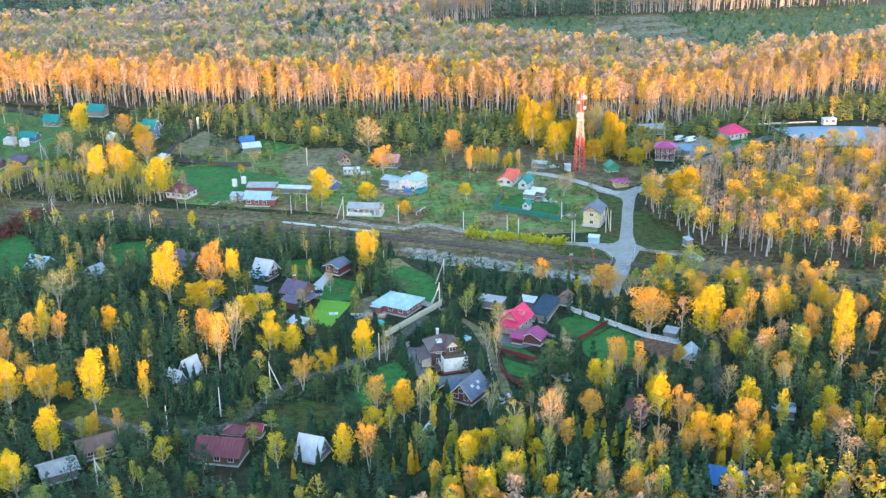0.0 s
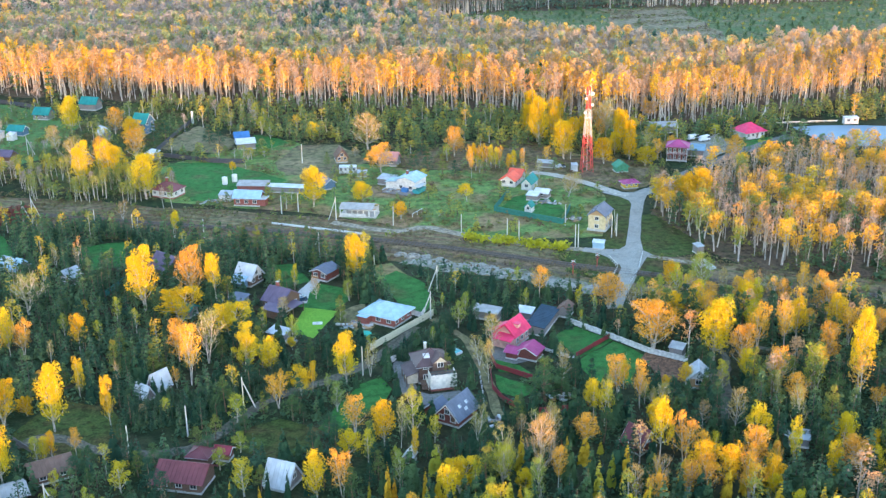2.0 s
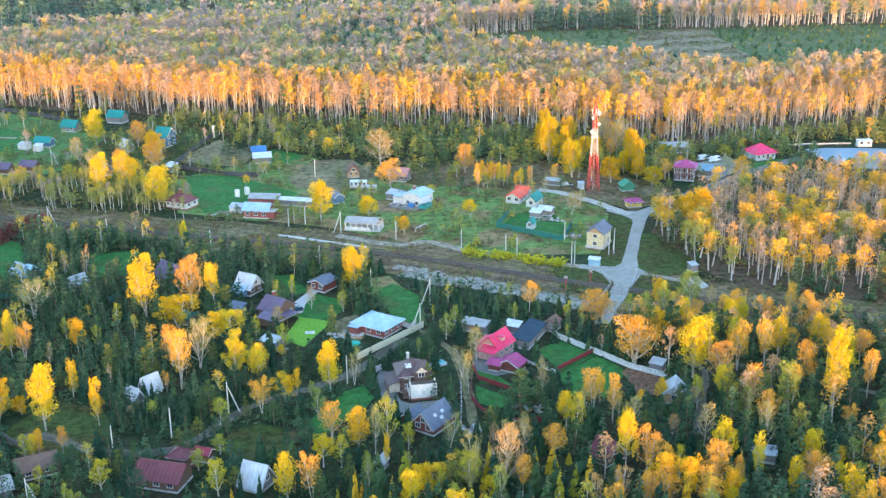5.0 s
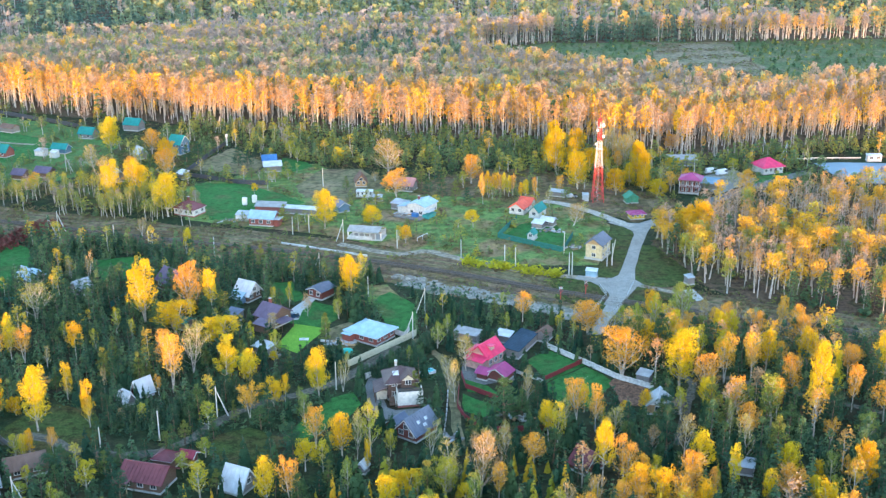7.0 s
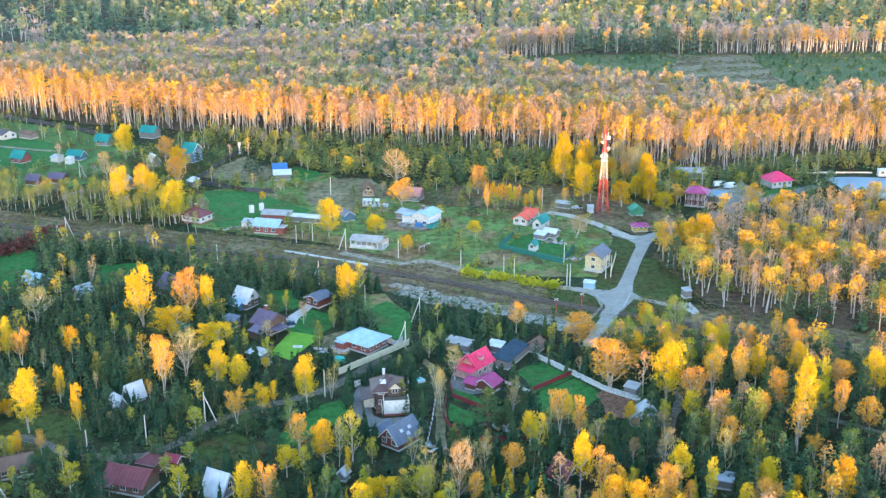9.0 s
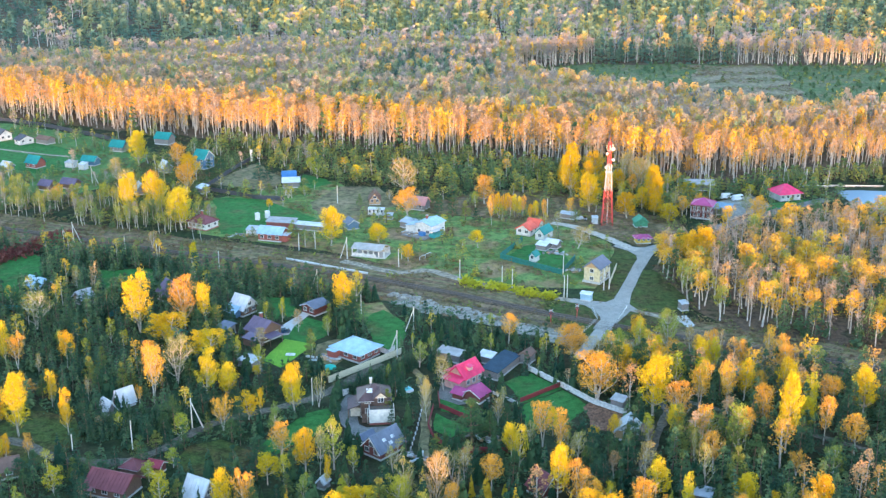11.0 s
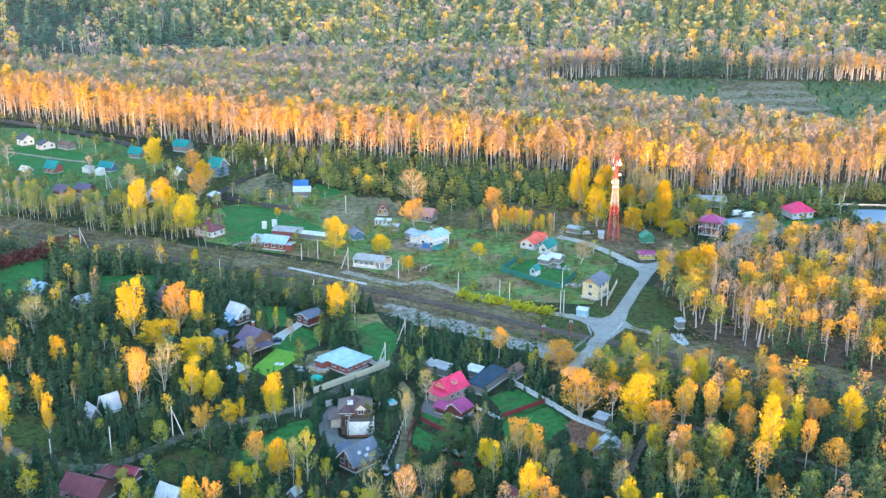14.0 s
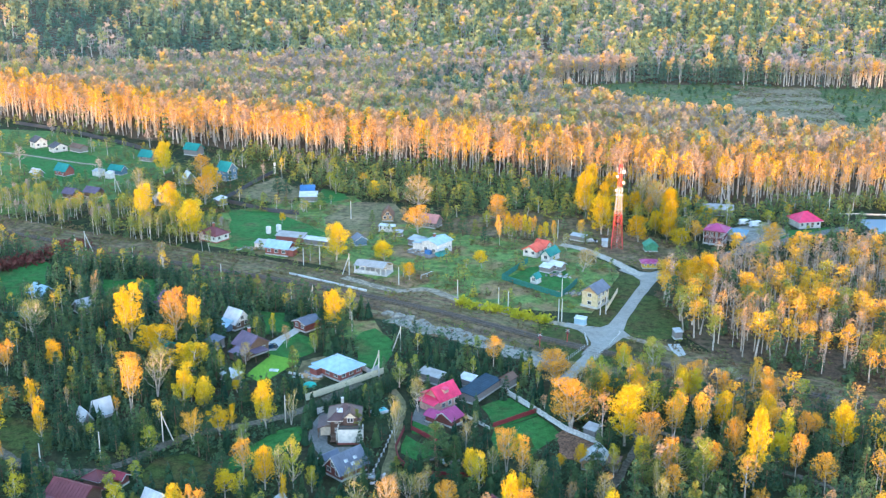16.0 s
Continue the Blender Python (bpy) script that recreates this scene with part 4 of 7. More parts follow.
house("teal_hut", "small hut with teal roof in the forest", 83.0, 262.0, -20, 4.0, 3.6, 2.2, 1.2, M_PINKWALL, R_TEAL, "x", clear=0.6, category="hut")

# village beyond the railway
house("red_roof_cottage", "whitewashed cottage with maroon roof", -92.6, 394.0, -28, 9.0, 7.0, 2.7, 2.3, M_WHITE, R_MAROON, "x", "hip", 0.5, wins="f4 r2", chimney=(-1, 1), base=M_BRICK, front=True)
e = house("blue_roof_farm", "brick farmhouse with blue and white metal roof", -63.2, 380.5, -14, 9.0, 6.4, 2.9, 1.8, M_BRICK, R_BLUE, "x", "gable", 0.6, wins="f3 r1", front=True)
one("porch_roof", R_WHITE, e, (5.6, -1.0, 2.7, 3.0, 4.4, 0.14))
one("porch_wall", M_BRICK, e, (5.4, -0.8, 1.3, 2.4, 3.6, 2.4))
house("long_barn", "long low barn with galvanised roof", -62.5, 395.0, -10, 11.0, 4.0, 2.4, 0.8, M_BRICK, R_CEMENT, "x", "shed", 0.3, clear=0.6, category="barn")
house("long_shed", "long narrow shed with white roof", -50.5, 392.0, -16, 13.0, 2.6, 2.0, 0.5, M_GREYWOOD, R_WHITE, "x", "shed", 0.2, clear=0.4, category="shed")
house("white_shed", "small shed with pale roof", -71.5, 385.5, -14, 4.4, 3.4, 2.2, 0.6, M_WHITE, R_GALV, "x", "shed", 0.2, clear=0.4, category="shed")
for xx, yy in ((-73.3, 402.5), (-70.0, 405.5)):
    e = thing("water_tank", "white water tank on short legs", "tank", xx, yy)
    bm = bmesh.new()
    rod(bm, (0, 0, 0.8), (0, 0, 3.4), 1.0, n=14)
    part("tank", bm, M_TRIM, e)
    bm = bmesh.new()
    rod(bm, (0, 0, 3.4), (0, 0, 3.7), 1.0, 0.2, n=14)
    part("lid", bm, M_TRIM, e)
    for a in (45, 135, 225, 315):
        one("leg", M_GREYWOOD, e, (0.7 * math.cos(radians(a)), 0.7 * math.sin(radians(a)), 0.4, 0.14, 0.14, 0.8))
house("pale_long_house", "long shed with white metal roof", -69.0, 454.5, 10, 7.2, 4.6, 2.4, 1.0, M_GREYWOOD, R_WHITE, "x", "shed", 0.4, category="shed")
house("blue_barn", "barn with deep blue roof", -71.5, 464.0, 10, 5.5, 5.0, 2.8, 1.6, M_GREYWOOD, R_BLUEDEEP, "x", clear=0.6, category="barn")
house("gabled_cottage", "timber cottage with pale gable and brown roof", -30.6, 430.5, 6, 4.4, 6.4, 2.2, 2.7, M_PINEWOOD, R_RUST, "y", wins="f1g f2", over=0.6, front=True)
e = house("trailer", "long white trailer with a dark stripe", -28.2, 413.5, -6, 6.4, 2.4, 2.3, 0.2, M_WHITE, R_WHITE, "x", "shed", 0.1, wins="f4", ribs=False, clear=0.6, category="trailer")
house("small_shed", "small grey shed with galvanised roof", -23.0, 407.8, -6, 3.4, 2.4, 1.6, 0.4, M_GREYWOOD, R_GALV, "x", "shed", 0.2, clear=0.5, category="shed")
house("blue_shed", "small shed with blue-grey roof", -36.0, 395.0, 30, 4.2, 4.6, 2.4, 1.4, M_BLUEWALL, R_SLATE, "y", over=0.4, clear=0.6, category="shed")
# unfinished house: open timber frame under an old roof
e = thing("unfinished_house", "unfinished pale block house with open frame and old grey roof", "house", -25.2, 363.0, 0, -14)
one("slab", M_CONCRETE, e, (0, 0, 0.2, 12.6, 6.4, 0.5))
for i in range(7):
    for s in (-1, 1):
        one("pillar", M_WHITE, e, (-5.9 + i * 1.97, s * 2.9, 1.6, 0.35, 0.35, 2.5))
one("wall", M_WHITE, e, (0, 2.9, 1.4, 12.0, 0.2, 1.9))
one("wall", M_WHITE, e, (-1.5, -2.9, 0.9, 8.5, 0.2, 0.9))
one("beam", M_PINEWOOD, e, (0, -2.9, 2.95, 12.6, 0.3, 0.25))
one("beam", M_PINEWOOD, e, (0, 2.9, 2.95, 12.6, 0.3, 0.25))
for s in (-1, 1):
    bm = bmesh.new()
    box(bm, 0.4 * s, -1.95, 0, 11.6, 3.9, 0.1)
    part("roof_slope", bm, R_CEMENT, e, m=pose(0, 0, 4.1, 0, 0, 0 if s < 0 else 180) @ pose(0, 0, 0, 16, 0, 0))
KEEP_CLEAR.append((-25.2, 363, 7)), KEEP_CLEAR.append((-25, 356, 6))

e = house("white_blue_house", "white house with pale blue roofs and a timber deck", -5.8, 390.0, -32, 7.6, 8.5, 4.2, 1.2, M_WHITE, R_BLUE, "y", wins="f2 r3", over=0.5, chimney=(-2, 1), front=True)
one("wing", M_WHITE, e, (-5.8, -1.6, 1.6, 4.4, 5.6, 3.0))
bm = bmesh.new()
box(bm, 0, 0, 0, 5.2, 6.2, 0.14)
part("wing_roof", bm, R_BLUE, e, m=pose(-5.8, -1.6, 3.4, 0, -10, 0))
one("deck", M_GREYWOOD, e, (-1.5, -6.6, 0.35, 11.0, 4.6, 0.4))
for k in range(6):
    one("deck_post", M_GREYWOOD, e, (-6.8 + k * 2.1, -8.8, 0.8, 0.14, 0.14, 0.9))
one("deck_rail", M_GREYWOOD, e, (-1.5, -8.8, 1.25, 10.7, 0.1, 0.1))
one("deck_tarpaulin", R_BLUEDEEP, e, (0.4, -5.6, 1.2, 2.2, 1.6, 1.3))
one("porch", sheet("teal_boards", (0.04, 0.3, 0.3)), e, (4.6, -2.6, 0.9, 2.6, 5.6, 1.3))
one("porch_roof", R_WHITE, e, (4.7, -2.6, 2.7, 2.8, 5.8, 0.12))
house("yard_shed", "grey shed in a cluttered yard", -14.0, 397.0, -32, 6.0, 4.0, 2.2, 0.7, M_GREYWOOD, R_GALV, "x", "shed", 0.3, clear=0.5, category="shed")
house("pink_cottage", "timber cottage with faded pink roof", -12.0, 423.0, -20, 7.0, 6.0, 2.4, 2.4, M_GREYWOOD, sheet("faded_pink_sheet", (0.45, 0.22, 0.2)), "x", wins="f2")
e = house("orange_roof_house", "low house with bright orange-red metal roof", 30.4, 390.5, -28, 5.6, 6.2, 2.4, 1.7, M_WHITE, R_ORANGE, "y", wins="f2 r2", over=0.5, front=True)
house("orange_roof_annex", "annex with orange-red metal roof", 33.6, 396.0, -28, 4.6, 4.4, 2.6, 1.4, M_WHITE, R_ORANGE, "x", clear=0.6)
house("teal_roof_hut", "white hut with teal metal roof", 36.6, 385.6, -28, 3.8, 7.0, 2.4, 2.0, M_WHITE, R_TEAL, "y", wins="f1", over=0.4)
house("white_sheds", "cluster of white-roofed sheds", 39.4, 374.0, -28, 4.6, 3.8, 2.0, 1.0, M_GREYWOOD, R_WHITE, "x", wins="f1", over=0.4, clear=0.7, category="shed")
house("white_lean_to", "low lean-to with white metal roof", 35.6, 371.5, -28, 4.0, 3.4, 1.8, 0.6, M_GREYWOOD, R_WHITE, "x", "shed", 0.2, clear=0.5, category="shed")
house("doghouse", "small white summer hut with teal roof", 32.2, 358.8, -28, 2.4, 3.2, 2.0, 1.4, M_WHITE, R_TEAL, "y", wins="f1", over=0.3, clear=0.6, category="hut")
e = house("yellow_house", "tall pale yellow house with slate-grey gable roof", 52.2, 340.0, -28, 5.6, 8.2, 5.2, 2.0, M_YELLOWWALL, R_SLATE, "y", wins="f1 r3", over=0.5, door="r2", gable=M_PINEWOOD, front=True)
one("plinth", M_CONCRETE, e, (0, 0, 0.35, 6.2, 8.8, 0.7))
e = house("bus_shelter", "small white-blue booth by the road", 47.4, 320.4, -22, 3.4, 2.0, 2.1, 0.3, R_BLUE, R_WHITE, "x", "shed", 0.2, ribs=False, clear=0.7, category="booth")
house("grey_booth", "small grey metal hut at the edge of the grove", 76.6, 313.0, 18, 2.3, 2.5, 2.2, 0.4, M_GREYWOOD, R_GALV, "x", "shed", 0.15, wins="r1", clear=0.8, category="hut")
house("yellow_kiosk", "small yellow kiosk with crimson roof", 72.2, 381.0, 8, 5.2, 3.4, 2.1, 0.9, paint("bright_yellow_boards", (0.68, 0.46, 0.06)), R_MAGENTA, "x", "hip", 0.7, wins="f3", category="kiosk", front=True)
house("green_shed", "small green shed under the tower", 73.8, 401.5, 8, 4.6, 4.0, 2.2, 1.6, paint("green_boards", (0.06, 0.25, 0.14)), sheet("green_sheet", (0.05, 0.26, 0.16)), "y", clear=0.6, category="shed")
house("equipment_hut", "white equipment hut at the foot of the tower", 56.8, 404.5, 0, 2.2, 2.2, 2.4, 0.2, R_GALV, R_GALV, "x", "shed", 0.15, ribs=False, clear=0.6, category="hut")
house("low_white_shed", "long low pale shed by the side road", 47.0, 411.0, -25, 6.0, 2.8, 1.8, 0.4, M_GREYWOOD, R_GALV, "x", "shed", 0.2, clear=0.6, category="shed")
# guest house with two tiers of verandas
e = house("veranda_house", "two-storey red timber guest house with white verandas and crimson roof", 99.6, 415.0, -20, 7.0, 7.0, 5.4, 2.2, M_REDWOOD, R_MAGENTA, "x", "hip", 1.0, wins="f4 r3 l2", front=True)
for z in (2.9, 5.6):
    one("veranda_floor", M_REDWOOD, e, (0, -4.4, z, 7.8, 1.8, 0.18))
    one("veranda_rail", M_TRIM, e, (0, -5.2, z - 1.8, 7.8, 0.08, 0.14))
    one("veranda_rail", M_TRIM, e, (0, -5.2, z - 2.3, 7.8, 0.06, 0.08))
for k in range(4):
    one("veranda_post", M_TRIM, e, (-3.7 + k * 2.47, -5.2, 2.9, 0.15, 0.15, 5.6))
house("guest_wing", "low wing with deep blue canopy", 108.0, 420.0, -20, 7.0, 6.0, 2.4, 0.8, M_GREYWOOD, sheet("steel_blue_sheet", (0.14, 0.26, 0.34)), "x", "shed", 0.5, clear=0.6, category="canopy")
house("crimson_hall", "wide hall with bright crimson hip roof", 138.0, 443.5, 20, 9.4, 8.4, 2.8, 3.2, M_WHITE, R_PINK, "x", "hip", 0.9, wins="f4 r3", door="f1", front=True)
house("long_grey_barn", "long low grey barn at the forest edge", 105.0, 456.0, -5, 12.0, 5.0, 2.6, 0.9, M_GREYWOOD, R_CEMENT, "x", "shed", 0.4, category="barn")
house("pond_cabin", "small white cabin by the pond", 188.2, 458.4, 0, 6.0, 2.6, 2.4, 0.3, M_WHITE, R_WHITE, "x", "shed", 0.2, wins="f2", category="cabin")
# far hamlet
house("white_house", "white house with dark grey gable roof", -230.5, 541.0, -40, 5.8, 6.6, 3.2, 2.2, M_WHITE, R_CHARCOAL, "x", wins="f1 r2")
house("white_house", "white bungalow with dark grey roof", -216.5, 533.0, -40, 5.2, 7.6, 2.5, 1.8, M_WHITE, R_CHARCOAL, "x", wins="f1 r2")
house("dark_barn", "long dark timber barn behind a house", -206.0, 534.0, -30, 8.0, 5.0, 2.4, 1.2, M_GREYWOOD, R_RUST, "x", category="barn")
house("teal_house", "house with teal metal roof", -192.5, 485.5, -25, 6.8, 5.6, 2.4, 2.8, M_BRICK, R_TEAL, "x", wins="f2", front=True)
house("white_roof_hut", "tilted hut with white roof", -203.0, 479.0, -25, 4.4, 4.0, 2.2, 1.8, M_GREYWOOD, R_WHITE, "x", category="hut")
house("teal_barn", "barn with teal metal roof", -168.5, 490.5, -20, 7.4, 4.4, 2.3, 1.8, M_BLUEWALL, R_TEAL, "x", category="barn")
house("white_cabin", "small white cabin beside a barn", -176.0, 486.0, -20, 4.8, 3.4, 2.2, 0.5, M_WHITE, R_GALV, "x", "shed", 0.2, category="cabin")
house("white_cabin", "small white cabin beside a barn", -169.0, 482.0, -20, 3.2, 3.0, 2.4, 0.5, M_WHITE, R_WHITE, "x", "shed", 0.2, category="cabin")
house("teal_cottage", "cottage with teal metal roof", -164.0, 519.0, -20, 7.4, 5.4, 2.4, 2.6, M_GREYWOOD, R_TEAL, "x", wins="f2")
house("teal_lodge", "lodge with teal metal roof behind trees", -146.0, 535.0, -20, 8.0, 6.0, 3.0, 2.6, M_GREYWOOD, R_TEAL, "x")
house("teal_villa", "tall blue-grey house with steep teal roof", -114.8, 487.0, -25, 6.4, 7.0, 4.8, 3.4, M_BLUEWALL, R_TEAL, "x", wins="f2 r2", front=True)
house("plum_shed", "shed with plum-coloured roof", -172.5, 447.0, -20, 5.6, 5.0, 2.2, 1.8, M_LOG, R_PURPLE, "x", category="shed")
house("plum_shed", "shed with plum-coloured roof", -163.5, 450.0, -20, 7.0, 5.0, 2.2, 1.8, M_LOG, R_PURPLE, "x", category="shed")
house("grey_roof_cottage", "cottage with pale grey roof behind birches", -130.5, 441.0, -60, 4.6, 4.6, 2.4, 2.4, M_GREYWOOD, R_GALV, "x")
house("white_roof_cottage", "cottage with white roof behind birches", -130.0, 478.0, -50, 4.2, 4.2, 2.6, 2.6, M_GREYWOOD, R_WHITE, "x")
house("white_roof_shed", "small shed with white roof", -105.0, 444.0, -40, 4.6, 4.0, 2.2, 0.8, M_GREYWOOD, R_WHITE, "x", "shed", 0.2, category="shed")


# ---- lattice tower ----
M_RED = paint("signal_red_paint", (0.6, 0.06, 0.05), 0.5)
M_TWHITE = paint("tower_white_paint", (0.55, 0.5, 0.47), 0.5)
tower = thing("lattice_tower", "red and white steel lattice radio tower with dishes", "tower", 61.3, 403.4)
LEVELS = [0, 5, 9.5, 13.5, 17.2, 20.6, 23.8, 26.8, 29.6, 32.2]
half = lambda z: 2.1 - 1.55 * min(z, 27) / 27


def corner(k, z):
    sx, sy = ((-1, -1), (1, -1), (1, 1), (-1, 1))[k % 4]
    return (sx * half(z), sy * half(z), z)


for i, (z0, z1) in enumerate(zip(LEVELS, LEVELS[1:])):
    mt = M_TWHITE if i in (3, 4, 5) else M_RED
    for k in range(4):
        bm = bmesh.new()
        rod(bm, corner(k, z0), corner(k, z1), 0.12, n=6)
        part("leg", bm, mt, tower)
        zm = (z0 + z1) / 2
        for a, b_ in (((k, z0), (k + 1, zm)), ((k + 1, z0), (k, zm)), ((k, zm), (k + 1, z1)), ((k + 1, zm), (k, z1)), ((k, z1), (k + 1, z1)), ((k, zm), (k + 1, zm))):
            bm = bmesh.new()
            rod(bm, corner(*a), corner(*b_), 0.055, n=4)
            part("brace", bm, mt, tower)
for z in (20.6, 29.0):
    bm = bmesh.new()
    box(bm, 0, 0, z, 2 * half(z) + 0.8, 2 * half(z) + 0.8, 0.1)
    part("platform", bm, M_TWHITE, tower)
bm = bmesh.new()
rod(bm, (0, 0, 32.2), (0, 0, 34.6), 0.12, 0.06)
part("mast", bm, M_RED, tower)
for x_, y_, z_, r_ in ((1.1, -0.8, 29.8, 0.75), (-1.0, -0.9, 28.0, 0.55), (1.2, -0.6, 25.6, 0.6), (-1.2, 0, 22.5, 0.5)):
    bm = bmesh.new()
    rod(bm, (x_, y_, z_), (x_ * 1.1, y_ - 0.5, z_), r_, r_ * 0.9, n=16)
    part("dish", bm, M_TRIM, tower, "white microwave dish")
for a in (30, 150, 270):
    for z_ in (22.4, 30.4):
        one("panel_antenna", M_TRIM, tower, (1.3 * math.cos(radians(a)), 1.3 * math.sin(radians(a)), z_, 0.22, 0.22, 1.6))
one("ladder", M_TWHITE, tower, (0.15, 0, 15, 0.06, 0.06, 30), (-0.15, 0, 15, 0.06, 0.06, 30), *[(0, 0, 0.6 + 0.6 * k, 0.3, 0.05, 0.05) for k in range(49)])
KEEP_CLEAR.append((61.3, 403.4, 5)), KEEP_CLEAR.append((60, 396, 5))


# ---- utility poles ----
def pole(x, y, h=8.5, strut=0, arm=False):
    e = thing("utility_pole", "pale concrete utility pole with leaning strut" if strut else "pale weathered concrete utility pole", "utility pole", x, y, group="utility poles")
    bm = bmesh.new()
    rod(bm, (0, 0, -0.3), (0, 0, h), 0.19, 0.13, 8)
    part("post", bm, M_POLE, e)
    if strut:
        bm = bmesh.new()
        rod(bm, (strut * 2.6, 0.4, -0.2), (0, 0, h - 0.8), 0.18, 0.13, 8)
        part("strut", bm, M_POLE, e)
    if arm:
        one("crossarm", M_GREYWOOD, e, (0, 0, h - 0.35, 1.5, 0.12, 0.12))
        for u in (-0.65, 0, 0.65):
            bm = bmesh.new()
            rod(bm, (u, 0, h - 0.3), (u, 0, h - 0.05), 0.06, n=6)
            part("insulator", bm, M_TRIM, e)


for x, y in [(-112.3, 360.7), (-99.0, 354.1), (-75.4, 346.1), (-22.3, 306.0), (-45.9, 369.2), (-51.5, 367.5), (-14.4, 350.6), (6.9, 339.9), (20.9, 333.8), (24.2, 330.9)]:
    pole(x, y, 6.5)
for x, y in [(40.5, 322.4), (41.5, 322.8), (55.5, 330.8), (53.7, 329.8), (38.9, 412.4), (41.3, 342.5), (-66.3, 216.8), (-77.6, 209.3), (-85.1, 347.7), (-45.7, 429.2), (-27.6, 242.0), (106.5, 439.4)]:
    pole(x, y, 7.5)
for (x, y), s in zip([(-38.4, 323.9), (-33.1, 358.6), (-5.2, 291.8), (-8.6, 273.3), (-55.0, 228.2), (-136.9, 367.9), (-135.2, 373.0), (-156.3, 456.2), (-102.8, 526.6)], (-1, -1, -1, -1, 1, 1, 1, 1, -1)):
    pole(x, y, 8.0, s)
for (x, y), t_ in zip([(144.2, 471.5), (151.0, 460.8), (108.0, 470.0)], (1, -1, 1)):
    pole(x, y, 8.0, t_)
for x, y in [(-89.6, 187.5)]:
    pole(x, y, 8.0, 1)


# ---- fences, gates and crossing guards ----
def fence(name, label, pts, h, mat, panel=2.4, thick=0.08, post=0.16, post_mat=None, gap=0.0):
    e = thing(name, label, "fence", *pts[0])
    x0, y0 = pts[0]
    for (x1, y1), (x2, y2) in zip(pts, pts[1:]):
        n = max(1, round(math.hypot(x2 - x1, y2 - y1) / panel))
        a = math.degrees(math.atan2(y2 - y1, x2 - x1))
        ln = math.hypot(x2 - x1, y2 - y1) / n
        for k in range(n):
            px, py = x1 + (x2 - x1) * k / n - x0, y1 + (y2 - y1) * k / n - y0
            m = pose(px, py, 0, 0, 0, a)
            bm = bmesh.new()
            box(bm, 0, 0, h / 2, post, post, h + 0.2)
            part("post", bm, post_mat or mat, e, m=m)
            bm = bmesh.new()
            r = random.Random(k * 7 + int(x1))
            box(bm, ln / 2, 0, h / 2 + gap / 2 + r.uniform(-0.03, 0.03), ln - post - 0.01, thick, h - gap)
            for z in (0.3 * h, 0.8 * h):
                box(bm, ln / 2, -thick * 0.8, z, ln - post - 0.01, 0.06, 0.08)
            part("panel", bm, mat, e, m=m)
    return e


M_FCREAM = boards("cream_boards", (0.62, 0.57, 0.4), 0.3, "X")
M_FRED = boards("dark_red_sheet_boards", (0.24, 0.03, 0.035), 0.25, "X")
M_FWHITE = paint("whitewashed_wall", (0.66, 0.65, 0.62), 0.9, wear=0.4)
M_FTEAL = paint("green_netting", (0.02, 0.16, 0.13), 0.8)
M_FDARK = boards("dark_boards", (0.07, 0.07, 0.08), 0.2, "X")
fence("cream_fence", "cream painted board fence along the lane", [(-25.3, 255.5), (-17.9, 263.9), (-10.1, 272.7), (-7.6, 275.7)], 1.9, M_FCREAM)
fence("white_fence", "white concrete fence behind the bungalow", [(-15.8, 278.9), (-11.0, 274.6), (-9.6, 278.7)], 1.5, M_FWHITE)
fence("white_wall", "whitewashed garden wall", [(27.8, 265.6), (36.6, 254.7), (43.7, 245.4), (51.6, 239.2)], 1.5, M_FWHITE, 3.0, 0.2, 0.3)
fence("red_fence", "dark red garden fence", [(25.2, 245.6), (36.0, 255.7)], 1.3, M_FRED)
fence("red_fence", "dark red garden fence", [(4.0, 248.9), (4.8, 241.7), (12.5, 234.8)], 1.3, M_FRED)
fence("red_fence", "dark red curved garden fence", [(3.1, 241.2), (2.4, 231.0), (4.0, 225.1), (7.1, 220.3)], 1.3, M_FRED)
fence("red_fence", "dark red garden fence", [(10.5, 218.1), (22.5, 218.6)], 1.5, M_FRED)
fence("pale_rail", "pale low garden wall", [(18.2, 250.2), (24.5, 244.2)], 0.9, M_FWHITE)
fence("picket_line", "row of pale fence posts along the lane", [(-1.2, 216.3), (-0.2, 229.2), (0.4, 241.6)], 0.7, M_GREYWOOD, 2.4, 0.04, 0.32, M_FWHITE, 0.5)
fence("gate_posts", "pair of pale concrete gate posts", [(-20.5, 247.9), (-19.0, 249.4)], 1.6, M_FWHITE, 2.0, 0.06, 0.4)
fence("teal_fence", "green netting fence round a garden", [(28.5, 380.6), (20.4, 360.6), (30.9, 352.0), (41.0, 344.3), (46.4, 360.1)], 2.0, M_FTEAL, 3.0)
fence("dark_fence", "dark board fence round a field", [(-105.8, 448.2), (-99.8, 483.7), (-95.9, 502.8)], 1.8, M_FDARK)
fence("dark_fence", "dark board fence round a field", [(-105.8, 448.2), (-80.4, 434.4), (-68.0, 432.2)], 1.8, M_FDARK)
fence("forest_fence", "long dark fence at the forest edge", [(-269.7, 595.7), (-225.5, 575.5), (-188.1, 550.7), (-172.0, 539.0)], 2.0, M_FDARK, 4.0)
fence("green_fence", "teal fence in the woods", [(-134.7, 305.7), (-125.3, 305.3)], 1.6, sheet("teal_fence_sheet", (0.03, 0.2, 0.18)))
fence("green_fence", "teal fence in the woods", [(-98.5, 299.7), (-94.5, 311.2)], 1.8, sheet("teal_fence_sheet", (0.03, 0.2, 0.18)))
fence("grey_fence", "weathered board fence by the clearing", [(-104.8, 219.9), (-98.4, 213.1)], 1.3, M_GREYWOOD)
